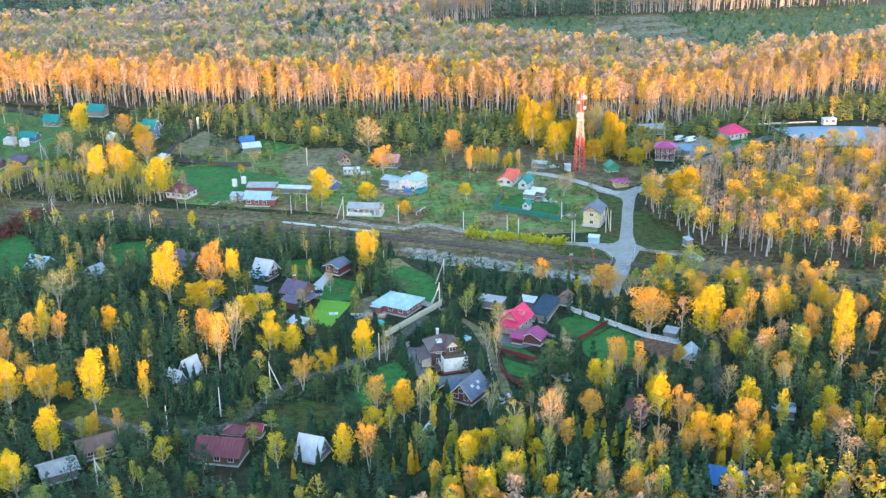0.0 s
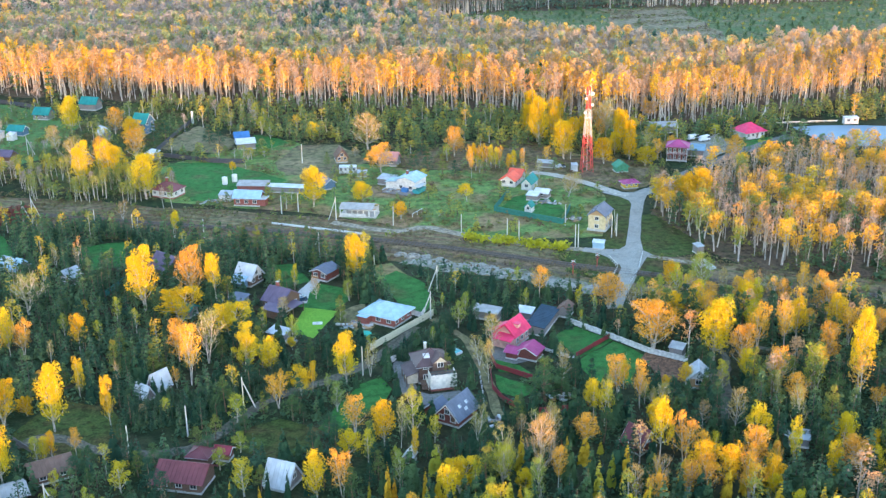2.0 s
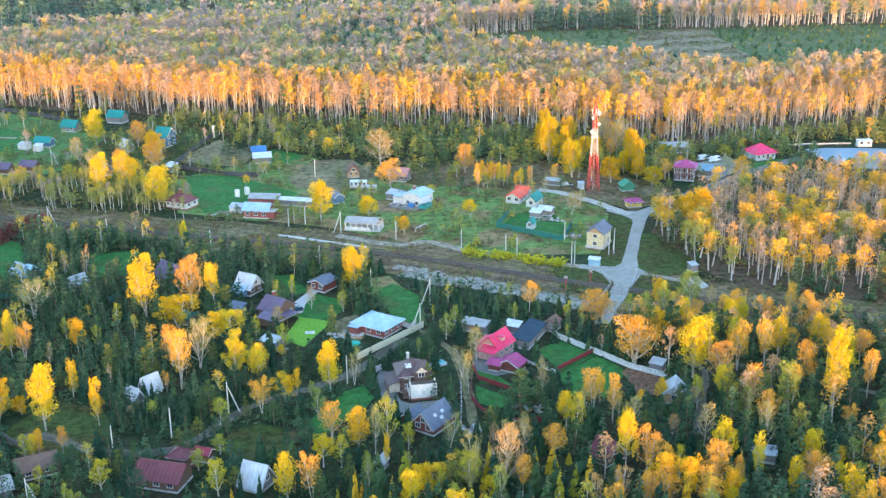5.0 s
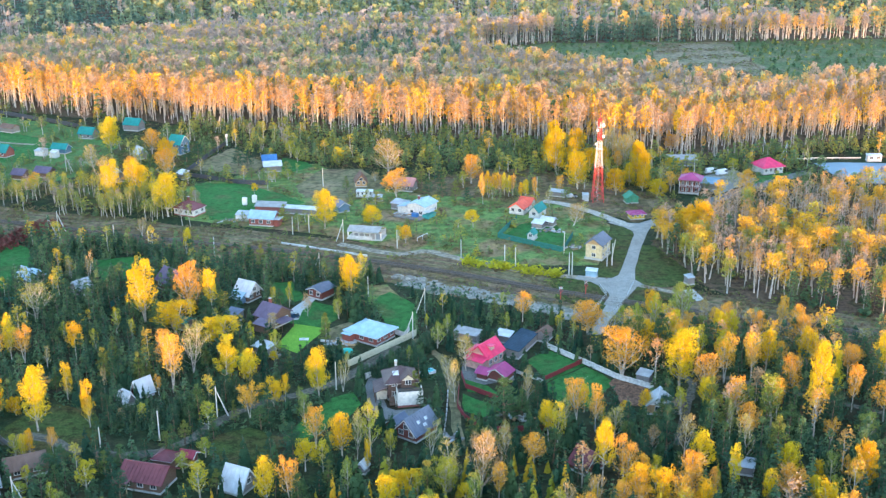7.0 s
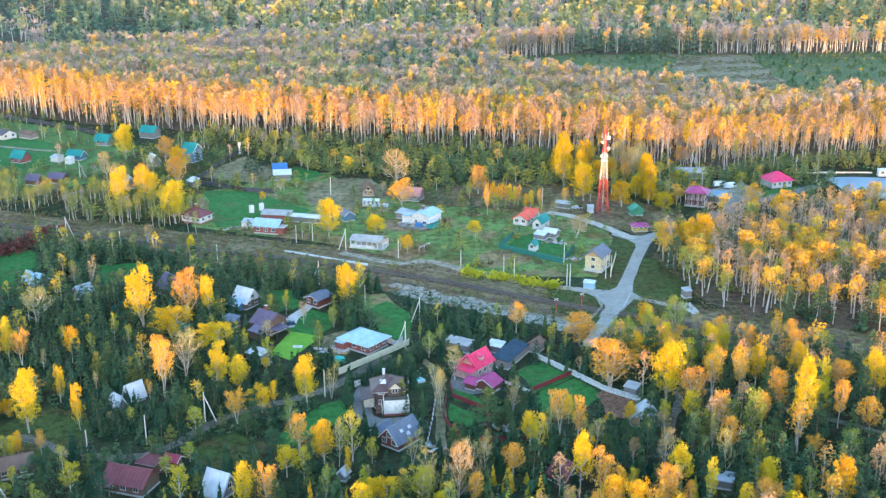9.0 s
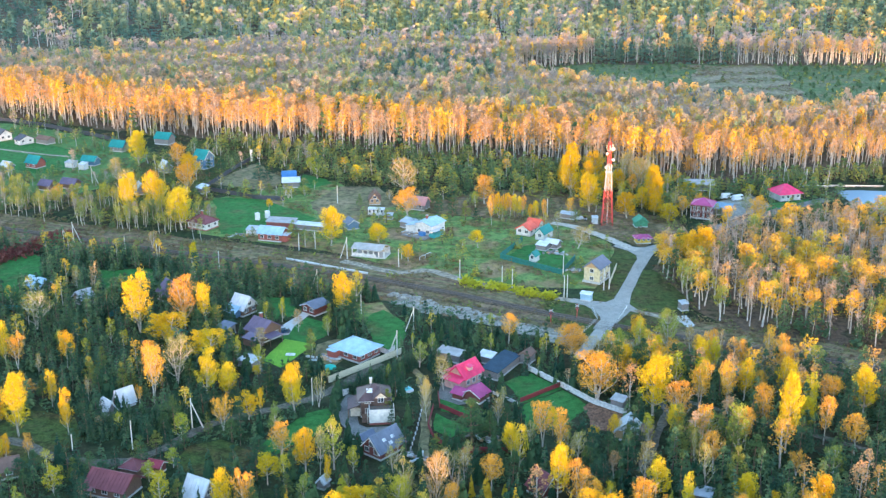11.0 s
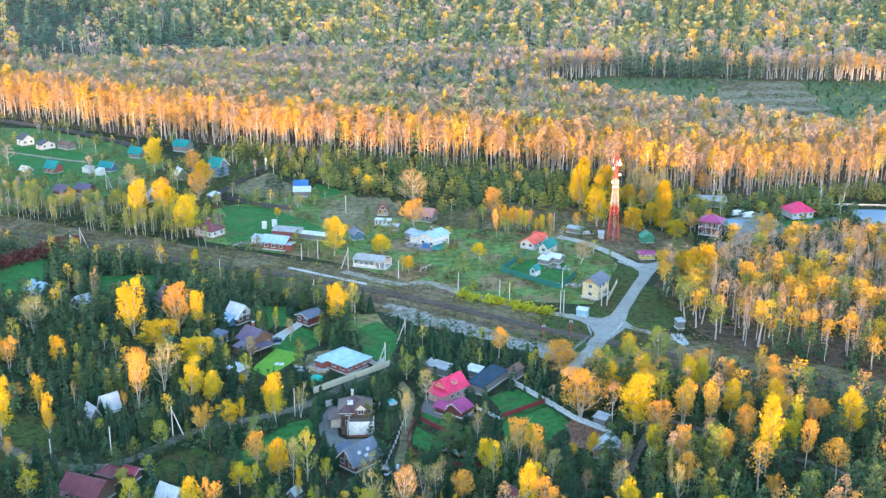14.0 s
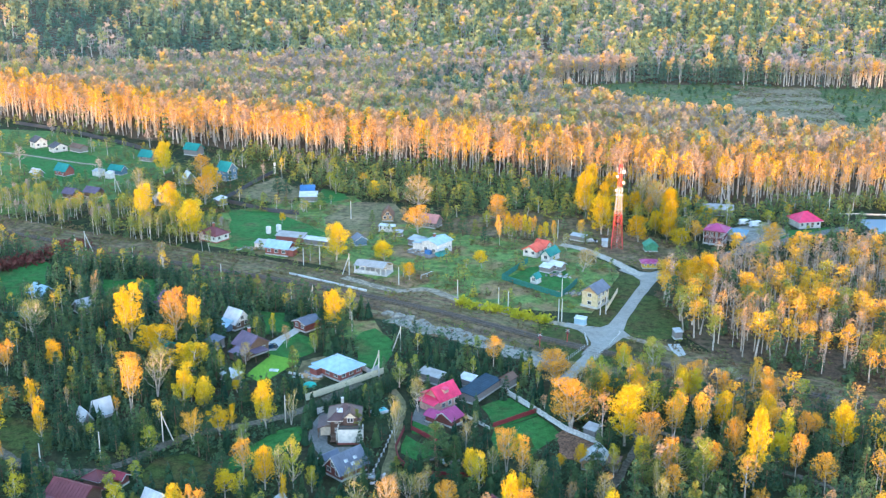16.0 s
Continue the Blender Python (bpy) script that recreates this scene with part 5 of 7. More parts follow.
fence("bank_fence", "long pale rail fence along the pond bank", [(150.0, 461.0), (165.6, 462.0), (184.0, 461.6)], 0.9, M_FWHITE, 3.0, 0.05, 0.14, gap=0.55)
fence("hut_fence", "pale fence round the yellow house", [(55.8, 333.7), (60.0, 352.5)], 1.7, M_FCREAM)
for a, b_ in ([(43.2, 290.6), (48.6, 301.4)], [(49.5, 304.0), (48.6, 311.4)], [(55.5, 302.5), (59.3, 313.4)], [(49.9, 291.3), (53.6, 297.6)]):
    n = max(3, int(math.dist(a, b_) / 1.3))
    for k in range(n + 1):
        e = thing("guard_post", "white and black crossing guard post", "guard post", a[0] + (b_[0] - a[0]) * k / n, a[1] + (b_[1] - a[1]) * k / n, group="crossing guard posts")
        one("post", M_TRIM, e, (0, 0, 0.55, 0.2, 0.2, 1.1))
        one("band", M_FDARK, e, (0, 0, 0.8, 0.215, 0.215, 0.22))
for a, b_ in ([(49.5, 304.0), (48.6, 311.4)], [(55.5, 302.5), (59.3, 313.4)]):
    e = thing("guard_rail", "white steel guard rail at the crossing", "guard rail", a[0], a[1], 0, math.degrees(math.atan2(b_[1] - a[1], b_[0] - a[0])))
    one("rail_beam", M_TRIM, e, (math.dist(a, b_) / 2, -0.14, 0.85, math.dist(a, b_), 0.06, 0.3))
for x, y in [(35.3, 300.1), (43.4, 304.5)]:
    e = thing("crossing_signal", "railway crossing signal on a red and white mast", "signal", x, y)
    bm = bmesh.new()
    rod(bm, (0, 0, 0), (0, 0, 4.6), 0.12, n=8)
    part("mast", bm, M_RED, e)
    one("signal_board", M_FDARK, e, (0, -0.12, 3.3, 1.1, 0.12, 0.5))
    for s in (-0.35, 0.35):
        bm = bmesh.new()
        rod(bm, (s, -0.2, 3.3), (s, -0.3, 3.3), 0.16, n=10)
        part("lamp", bm, M_RED, e)
    for s in (-1, 1):
        bm = bmesh.new()
        box(bm, 0, 0, 0, 1.4, 0.05, 0.16)
        part("cross_arm", bm, M_TRIM, e, m=pose(0, -0.16, 4.2, 0, s * 30, 0))
e = thing("goal_frame", "white wooden goal frame on the meadow", "goal", -5.8, 360.2, 0, 56)
for u in (-3.2, 0, 3.2):
    one("post", M_TRIM, e, (u, 0, 0.7, 0.14, 0.14, 1.5))
one("crossbar", M_TRIM, e, (0, 0, 1.4, 6.5, 0.14, 0.14))
e = thing("white_column", "tall white concrete marker at the field corner", "column", *(-95.4, 500.1))
one("shaft", M_WHITE, e, (0, 0, 2.6, 0.9, 0.9, 5.2))
one("cap", M_WHITE, e, (0, 0, 5.25, 1.1, 1.1, 0.2))
bm = bmesh.new()
box(bm, 0, 0, 0.35, 4.2, 2.2, 0.7)
e = thing("garden_pool", "small covered turquoise garden pool", "pool", -4.8, 250.6, 0, 40)
part("rim", bm, R_WHITE, e)
one("cover", sheet("turquoise_cover", (0.1, 0.5, 0.5)), e, (0, 0, 0.72, 3.8, 1.8, 0.08))
e = thing("greenhouse_tarp", "teal tarpaulin over a stack in the yard", "tarpaulin", -26.5, 265.0, 0, 20)
bm = bmesh.new()
bmesh.ops.create_icosphere(bm, subdivisions=2, radius=1.0, matrix=Matrix.Diagonal((2.0, 1.3, 1.2, 1)))
part("cover", bm, sheet("teal_tarp", (0.02, 0.4, 0.3)), e)
e = thing("lawn_slab", "pale concrete well cover on the lawn", "well cover", *(-38.7, 273.8))
one("slab", M_WHITE, e, (0, 0, 0.15, 2.6, 1.5, 0.2))
one("hatch", M_CONCRETE, e, (0, 0, 0.28, 0.8, 0.8, 0.08))


# stored things in the yards
def crate_pile(x, y, n, spread, label):
    r = random.Random(int(x * 10))
    e = thing("timber_pile", label, "pile", x, y)
    for k in range(n):
        bm = bmesh.new()
        box(bm, 0, 0, 0, r.uniform(0.8, 2.6), r.uniform(0.3, 0.8), r.uniform(0.2, 0.5))
        part("plank" if k % 3 else "crate", bm, r.choice((M_GREYWOOD, M_PINEWOOD, M_CONCRETE, R_GALV)), e, m=pose(r.gauss(0, spread), r.gauss(0, spread * 0.6), 0.2 + 0.15 * (k % 4), 0, 0, r.uniform(0, 180)))


crate_pile(-28.5, 271.0, 40, 1.8, "pile of stored timber and boards")
crate_pile(-11.0, 388.0, 36, 2.6, "cluttered yard of planks and pallets")
crate_pile(41.0, 366.5, 24, 2.0, "stack of pale blocks and boards")
crate_pile(45.5, 349.0, 24, 2.2, "stack of building blocks")
crate_pile(17.5, 224.5, 16, 1.8, "stacked pale planks in a garden")
crate_pile(-45.5, 262.5, 14, 1.0, "stack of boards beside a shed")
crate_pile(-75.5, 384.0, 14, 1.6, "planks beside a farm track")
crate_pile(0.8, 215.5, 16, 1.5, "pale stacked blocks by the lane")


def heap(x, y, w, h, seed):
    """A low mound of stone with an uneven surface, standing on the ground."""
    r_ = random.Random(seed)
    bm = bmesh.new()
    bmesh.ops.create_icosphere(bm, subdivisions=3, radius=1.0)
    for v in bm.verts:
        v.co = Vector((v.co.x * w * r_.uniform(0.88, 1.1), v.co.y * w * 0.7 * r_.uniform(0.88, 1.1), max(v.co.z, -0.05) * h * r_.uniform(0.75, 1.1)))
    tagged(part("stone_mound", bm, M_GRAVEL, m=pose(x, y, 0, 0, 0, r_.uniform(0, 180))), "low rounded mound of pale rubble beside the gravel bank", "mound")


for k, (x, y, w, h) in enumerate([(-13.8, 322.5, 2.2, 1.0), (-10.2, 320.5, 2.6, 1.2), (-6.0, 319.0, 2.4, 1.0), (-1.6, 316.8, 2.0, 0.8)]):
    heap(x, y, w, h, 40 + k)


def car(name, label, x, y, rot, ln, ht, mat):
    e = thing(name, label, "car", x, y, 0, rot)
    bm = bmesh.new()
    box(bm, 0, 0, 0.55, ln, 1.8, 0.55)
    bmesh.ops.bevel(bm, geom=bm.edges[:], offset=0.12, segments=2, affect="EDGES")
    part("body", bm, mat, e)
    bm = bmesh.new()
    box(bm, -0.15 * ln * (ht < 1.7), 0, 0.75 + (ht - 0.7) / 2, ln * (0.85 if ht > 1.7 else 0.55), 1.6, ht - 0.7)
    bmesh.ops.bevel(bm, geom=bm.edges[:], offset=0.15, segments=2, affect="EDGES")
    c = part("cabin", bm, mat, e)
    one("windscreen", M_GLASS, e, (ln * 0.3, 0, 0.75 + (ht - 0.7) * 0.55, ln * 0.25, 1.64, (ht - 0.7) * 0.5))
    for sx in (-0.32, 0.32):
        for s in (-1, 1):
            bm = bmesh.new()
            rod(bm, (sx * ln, s * 0.75, 0.33), (sx * ln, s * 0.95, 0.33), 0.33, n=12)
            part("wheel", bm, M_FDARK, e)
    for s in (-1, 1):
        one("headlight", M_TRIM, e, (ln / 2, s * 0.6, 0.65, 0.06, 0.35, 0.18))


M_CARWHITE, M_CARBLUE = paint("white_car_paint", (0.75, 0.76, 0.77), 0.3, wear=0.05), paint("dark_blue_car_paint", (0.02, 0.05, 0.1), 0.25, wear=0.05)
car("van", "white van on the gravel parking place", 114.0, 442.0, 20, 5.4, 2.2, M_CARWHITE)
car("van", "white van on the gravel parking place", 118.0, 439.5, 25, 5.4, 2.2, M_CARWHITE)
car("car", "dark blue car on the concrete driveway", -43.6, 289.5, 35, 4.3, 1.5, M_CARBLUE)
car("car", "silver car beside the low shed", 52.0, 408.5, 10, 4.3, 1.5, paint("silver_car_paint", (0.5, 0.52, 0.54), 0.3, wear=0.05))


# ---- trees ----
def tube(pts, radii, n=5):
    """Quads of a bent, tapered tube."""
    pts = np.asarray(pts, float)
    ang = np.linspace(0, 2 * np.pi, n, endpoint=False)
    rings = []
    for i, p in enumerate(pts):
        d = pts[min(i + 1, len(pts) - 1)] - pts[max(i - 1, 0)]
        d = d / np.linalg.norm(d)
        u = np.cross(d, (1, 0, 0) if abs(d[0]) < 0.8 else (0, 1, 0))
        u /= np.linalg.norm(u)
        v = np.cross(d, u)
        rings.append(p + radii[i] * (np.cos(ang)[:, None] * u + np.sin(ang)[:, None] * v))
    q = []
    for a, b in zip(rings, rings[1:]):
        for k in range(n):
            j = (k + 1) % n
            q.append((a[k], a[j], b[j], b[k]))
    return np.array(q)


def welded(name, quads, mat):
    """One connected mesh from quads whose corners meet."""
    v = np.round(np.asarray(quads, float).reshape(-1, 3), 4)
    u, inv = np.unique(v, axis=0, return_inverse=True)
    faces = []
    for f in inv.reshape(-1, 4):
        g_ = list(dict.fromkeys(int(k) for k in f))
        if len(g_) > 2:
            faces.append(g_)
    me = bpy.data.meshes.new(name)
    me.from_pydata(u.tolist(), [], faces)
    me.materials.append(mat)
    me.polygons.foreach_set("use_smooth", [True] * len(faces))
    return me


def rooted(trunk, p):
    """The corner of the trunk nearest to p."""
    v = trunk.reshape(-1, 3)
    return v[np.argmin(((v - p) ** 2).sum(1))]


def leaves(centres, size, r, droop=0.0, slim=1.0, upright=1.0):
    """A small uneven three-cornered leaf spray at each centre."""
    n = len(centres)
    d = r.normal(size=(n, 3))
    d[:, 2] = d[:, 2] * upright - droop
    d /= np.linalg.norm(d, axis=1)[:, None]
    u = np.cross(d, r.normal(size=(n, 3)))
    u /= np.linalg.norm(u, axis=1)[:, None]
    s = size * r.uniform(0.6, 1.35, (n, 1))
    w = s * r.uniform(0.45, 0.8, (n, 1)) * slim
    c = np.asarray(centres)
    return np.stack([c - d * s, c + d * s * 0.8 + u * w, c + d * s * 0.5 - u * w * 1.1], 1)


def clump(r, centre, radius, n, flat=1.0):
    """Places of n leaf sprays round a bough's end: most near the outside and towards the top."""
    d = r.normal(size=(n, 3))
    d /= np.linalg.norm(d, axis=1)[:, None]
    d[:, 2] = np.where(d[:, 2] < -0.25, d[:, 2] * 0.5, d[:, 2]) * flat
    return np.asarray(centre) + d * radius * r.uniform(0.35, 1.0, (n, 1)) ** 0.6


def birch_shape(r, n, crown_from=0.35, width=5.0, h=12.0, size=0.2, trunks=1, boughs=12, tube_n=5, slim=0.8, upright=1.3, lump=0.14, stout=0.17, twigs=0, limbed=True):
    """A birch: boughs that climb steeply from one or two stems and end in uneven clumps of leaf sprays, with gaps between them."""
    wood, leaf = [], []
    for tk in range(trunks):
        lean = r.normal(size=2) * 0.25 + (0 if trunks == 1 else (tk * 2 - 1) * 0.8)
        bend = r.normal(size=2) * 0.22
        hh = h * (1 if tk == 0 else r.uniform(0.82, 0.95))
        ts = np.linspace(0, 1, 7 if tube_n > 3 else 3)
        line = np.stack([lean[0] * ts + bend[0] * np.sin(ts * 3), lean[1] * ts + bend[1] * np.sin(ts * 3), hh * 0.95 * ts], 1)
        if trunks > 1:
            line[0, :2] *= 0.2
        stem = tube(line, stout * (1 - ts) + 0.025, tube_n)
        wood.append(stem)
        at = lambda t: np.array([np.interp(t, ts, line[:, k]) for k in range(3)])
        side, count = r.uniform(0, 2 * np.pi), max(3, boughs // trunks)
        share = n / trunks / (count + 1)
        for k in range(count):
            v = (k + r.uniform(0.1, 0.9)) / count
            ang = side + k * 2.4 + r.normal() * 0.4
            prof = np.sqrt(1 - ((v - 0.36) / 0.7) ** 2) * (1 + 0.16 * np.sin(2 * ang + side))
            reach = width / 2 * prof * r.uniform(0.3, 0.82)
            top = crown_from + (1 - crown_from) * (0.1 + 0.82 * v) * r.uniform(0.95, 1.03)
            low = max(crown_from * 0.75, top - 0.08 - 1.1 * reach / h)
            out = np.array([np.cos(ang), np.sin(ang), 0])
            p0 = rooted(stem, at(low)) if tube_n > 3 else at(low)
            p2 = np.array([*at(top)[:2], top * hh]) + out * reach
            p1 = p0 * 0.4 + p2 * 0.6 + (out - np.array([0, 0, 0.5])) * reach * 0.18
            if limbed and (tube_n > 3 or k % 2 == 0):
                wood.append(tube([p0, p0 * 0.8 + p1 * 0.2, p1, p2], [0.0, 0.075, 0.05, 0.015], 3))
            for _ in range(twigs):  # bare forked ends
                q = p1 + (p2 - p1) * r.uniform(0.0, 0.6)
                e_ = q + (out * r.uniform(0.3, 1.0) + r.normal(size=3) * 0.35 + np.array([0, 0, 1.0])) * 0.09 * h
                wood.append(tube([q, e_], [0.03, 0.01], 3))
            m = max(2, int(share * r.uniform(0.6, 1.4) * (0.5 + 0.9 * v)))
            rc = width * lump * r.uniform(0.65, 1.35)
            leaf.append(clump(r, p2, rc, max(1, int(m * 0.6)), 1.6))
            u = r.uniform(0.35, 1.0, max(1, int(m * 0.4)))[:, None]
            leaf.append(p0 * (1 - u) ** 2 + 2 * p1 * u * (1 - u) + p2 * u ** 2 + np.clip(r.normal(size=(len(u), 3)), -1.5, 1.5) * rc * (0.55, 0.55, 0.7))
        leaf.append(clump(r, at(0.97), width * lump * 0.9, max(2, int(share * 1.2)), 1.5))
    c = np.concatenate(leaf)
    c = c[c[:, 2] < h * 1.03]
    return np.concatenate(wood), leaves(c, size, r, 0.0, slim, upright)


def pine_shape(r, n, crown_from=0.35, width=5.0, h=12.0, size=0.4, tube_n=5):
    """A pine: tiers of short boughs that end in flat tufts of needles, under a rounded top."""
    ts = np.linspace(0, 1, 6 if tube_n > 3 else 3)
    bend = r.normal(size=2) * 0.3
    line = np.stack([bend[0] * np.sin(ts * 2.5), bend[1] * np.sin(ts * 2.5), h * 0.95 * ts], 1)
    at = lambda t: np.array([np.interp(t, ts, line[:, j]) for j in range(3)])
    wood = [tube(line, 0.2 * (1 - ts) + 0.03, tube_n)]
    leaf = []
    levels, arms = (8, 5) if n > 400 else (5, 4)
    share = n / (levels * arms + 2)
    for i in range(levels):
        v = (i + 0.35) / levels
        t = crown_from + (1 - crown_from) * v
        reach = width / 2 * (1.05 - v ** 1.25) * (0.85 if i == 0 else 1)
        for k in range(arms):
            a = 2 * np.pi * (k + r.uniform(-0.35, 0.35)) / arms + i * 1.1
            ln = reach * r.uniform(0.5, 0.98)
            p0 = rooted(wood[0], at(t)) if tube_n > 3 else at(t)
            p1 = p0 + np.array([np.cos(a) * ln, np.sin(a) * ln, ln * r.uniform(0.15, 0.5)])
            if tube_n > 3 and k % 2 == 0:
                wood.append(tube([p0, p0 * 0.8 + p1 * 0.2, p1], [0.0, 0.055, 0.015], 3))
            leaf.append(clump(r, p1, width * (0.17 - 0.06 * v) * (1 if n > 400 else 1.35) * r.uniform(0.8, 1.2), max(2, int(share * r.uniform(0.7, 1.3))), 1.1))
    leaf.append(clump(r, at(0.96), width * 0.1, max(2, int(share * 2)), 2.0))
    return np.concatenate(wood), leaves(np.concatenate(leaf), size, r, -0.5, 0.6, 1.5)


def cone_shape(r, levels=13, per=9, width=4.0, h=10.0, tube_n=5, blunt=0.0):
    """Spruce or larch: whorls of drooping sprays round a straight stem."""
    wood = [tube([(0, 0, 0), (0, 0, h * 0.98)], [0.16, 0.02], tube_n)]
    q = []
    for i in range(levels):
        t = 0.06 + 0.92 * i / (levels - 1)
        reach = width / 2 * (1 - t) ** (0.85 - blunt) + 0.12
        for k in range(max(4, int(per * (1 - 0.5 * t)))):
            a = 2 * np.pi * (k + r.uniform(-0.35, 0.35)) / per + i * 1.3
            ln = reach * r.uniform(0.75, 1.12)
            d = np.array([np.cos(a), np.sin(a), 0])
            s = np.array([-np.sin(a), np.cos(a), 0])
            p0 = np.array([0, 0, t * h])
            p1 = p0 + d * ln + np.array([0, 0, -ln * r.uniform(0.25, 0.6)])
            mid = p0 + d * ln * 0.55 + np.array([0, 0, -0.02 * h * r.uniform(-0.5, 1)])
            wd = ln * r.uniform(0.26, 0.4) + 0.08
            q.append((p0, mid + s * wd, p1, mid - s * wd))
            if ln > 0.7:
                e = p0 + d * ln * 0.7
                q.append((e + s * wd * 0.9, e + np.array([0, 0, 0.25]), e - s * wd * 0.9, p1 + np.array([0, 0, -0.3])))
    return np.concatenate(wood), np.array(q)


def tree_thing(name, label, category, shape, leaf_mat, bark_mat, group):
    wood, leaf = shape
    e = thing(name, label, category, 0, 0, group=group)
    a = new("trunk", welded("trunk", wood, bark_mat))
    b = new("crown", loose_mesh("crown", [(leaf, 0, None)], [leaf_mat]))
    a.parent = b.parent = e
    return e


R = np.random.default_rng
H0 = 12.0
BANK = {"a": [], "g": [], "s": [], "o": [], "y": [], "p": [], "c": [], "l": []}
for k in range(3):
    BANK["g"].append(tree_thing("birch", "golden birch with dense yellow crown and white trunk", "birch", birch_shape(R(10 + k), 3000, (0.22, 0.28, 0.36)[k], 6.0, H0, 0.19, 1 + (k == 1), 24), M_GOLD, M_BIRCH, "golden birches"))
    BANK["s"].append(tree_thing("birch", "thinning birch with pale sparse crown and white trunk", "birch", birch_shape(R(20 + k), 1500, 0.32, 6.0, H0, 0.16, 1 + (k == 2), 24, 5, 0.65, 1.8, 0.13, 0.17, 3), M_PALE, M_BIRCH, "thinning birches"))
    BANK["y"].append(tree_thing("birch", "slender young birch with yellow-green leaves", "birch", birch_shape(R(40 + k), 1400, 0.26, 5.0, H0, 0.185, 1, 20), M_LIME, M_BIRCH, "yellow-green birches"))
    BANK["p"].append(tree_thing("pine", "green pine with rounded crown", "pine", pine_shape(R(50 + k), 1450, (0.06, 0.16, 0.36)[k], 5.6, H0, 0.24), M_PINE, M_PINEBARK, "pines"))
    BANK["c"].append(tree_thing("spruce", "conical spruce with dark green branches", "spruce", cone_shape(R(60 + k), 17 + k, 12, 4.4, H0), M_SPRUCE, M_SPRUCEBARK, "spruces"))
for k in range(2):
    BANK["o"].append(tree_thing("birch", "orange-tinted birch with white trunk", "birch", birch_shape(R(30 + k), 2100, 0.34, 6.0, H0, 0.18, 1 + k, 24, 5, 0.8, 1.4, 0.14, 0.17, 2), M_ORANGE, M_BIRCH, "orange birches"))
    BANK["l"].append(tree_thing("larch", "conical larch with golden needles", "larch", cone_shape(R(70 + k), 18, 11, 3.6, H0), M_LARCH, M_SPRUCEBARK, "larches"))
for k in range(2):
    BANK["a"].append(tree_thing("birch", "broad amber tree with dense deep golden crown", "birch", birch_shape(R(90 + k), 4200, 0.14, 6.0, H0, 0.19, 1 + k, 30), M_AMBER, M_BIRCH, "amber trees"))
for kind, label, n, size, leaf_mat, group, twigs in (("G", "broad golden birch with dense crown and white trunk", 6400, 0.155, M_GOLD, "golden birches", 0), ("O", "broad orange-tinted birch with white trunk", 4600, 0.14, M_ORANGE, "orange birches", 3), ("S", "broad thinning birch with pale crown and white trunks", 3000, 0.115, M_PALE, "thinning birches", 5), ("Y", "broad birch with yellow-green leaves", 4000, 0.13, M_LIME, "yellow-green birches", 0)):
    BANK[kind] = [tree_thing("birch", label, "birch", birch_shape(R(80 + n % 7 + k), n, 0.3 if k else 0.22, 6.0, H0, size, 1 + k, 34, 5, 0.75, 1.4, 0.12, 0.17, twigs), leaf_mat, M_BIRCH, group) for k in range(2)]
NOMINAL = {"a": 6.0, "G": 6.0, "O": 6.0, "S": 6.0, "Y": 6.0, "g": 6.0, "s": 6.0, "o": 6.0, "y": 5.0, "p": 5.6, "c": 4.4, "l": 3.6}
USED = {}
PLANTED = []


def plant(x, y, h, w, kind, r=rng):
    if w > 7.2 and kind in "gosy":
        kind = kind.upper()
    protos = BANK[kind]
    i = int(r.integers(len(protos)))
    s = Matrix.Diagonal((w / NOMINAL[kind], w / NOMINAL[kind], h / H0, 1))
    m = pose(x, y, -0.05, r.normal() * 1.5, r.normal() * 1.5, r.uniform(0, 360)) @ s
    ob = protos[i]
    if not USED.get((kind, i)):
        ob.matrix_basis = m
        USED[(kind, i)] = 1
    else:
        keep = ob.matrix_basis.copy()
        ob.matrix_basis = Matrix.Identity(4)
        copy_thing(ob, m)
        ob.matrix_basis = keep
    PLANTED.append((x, y))


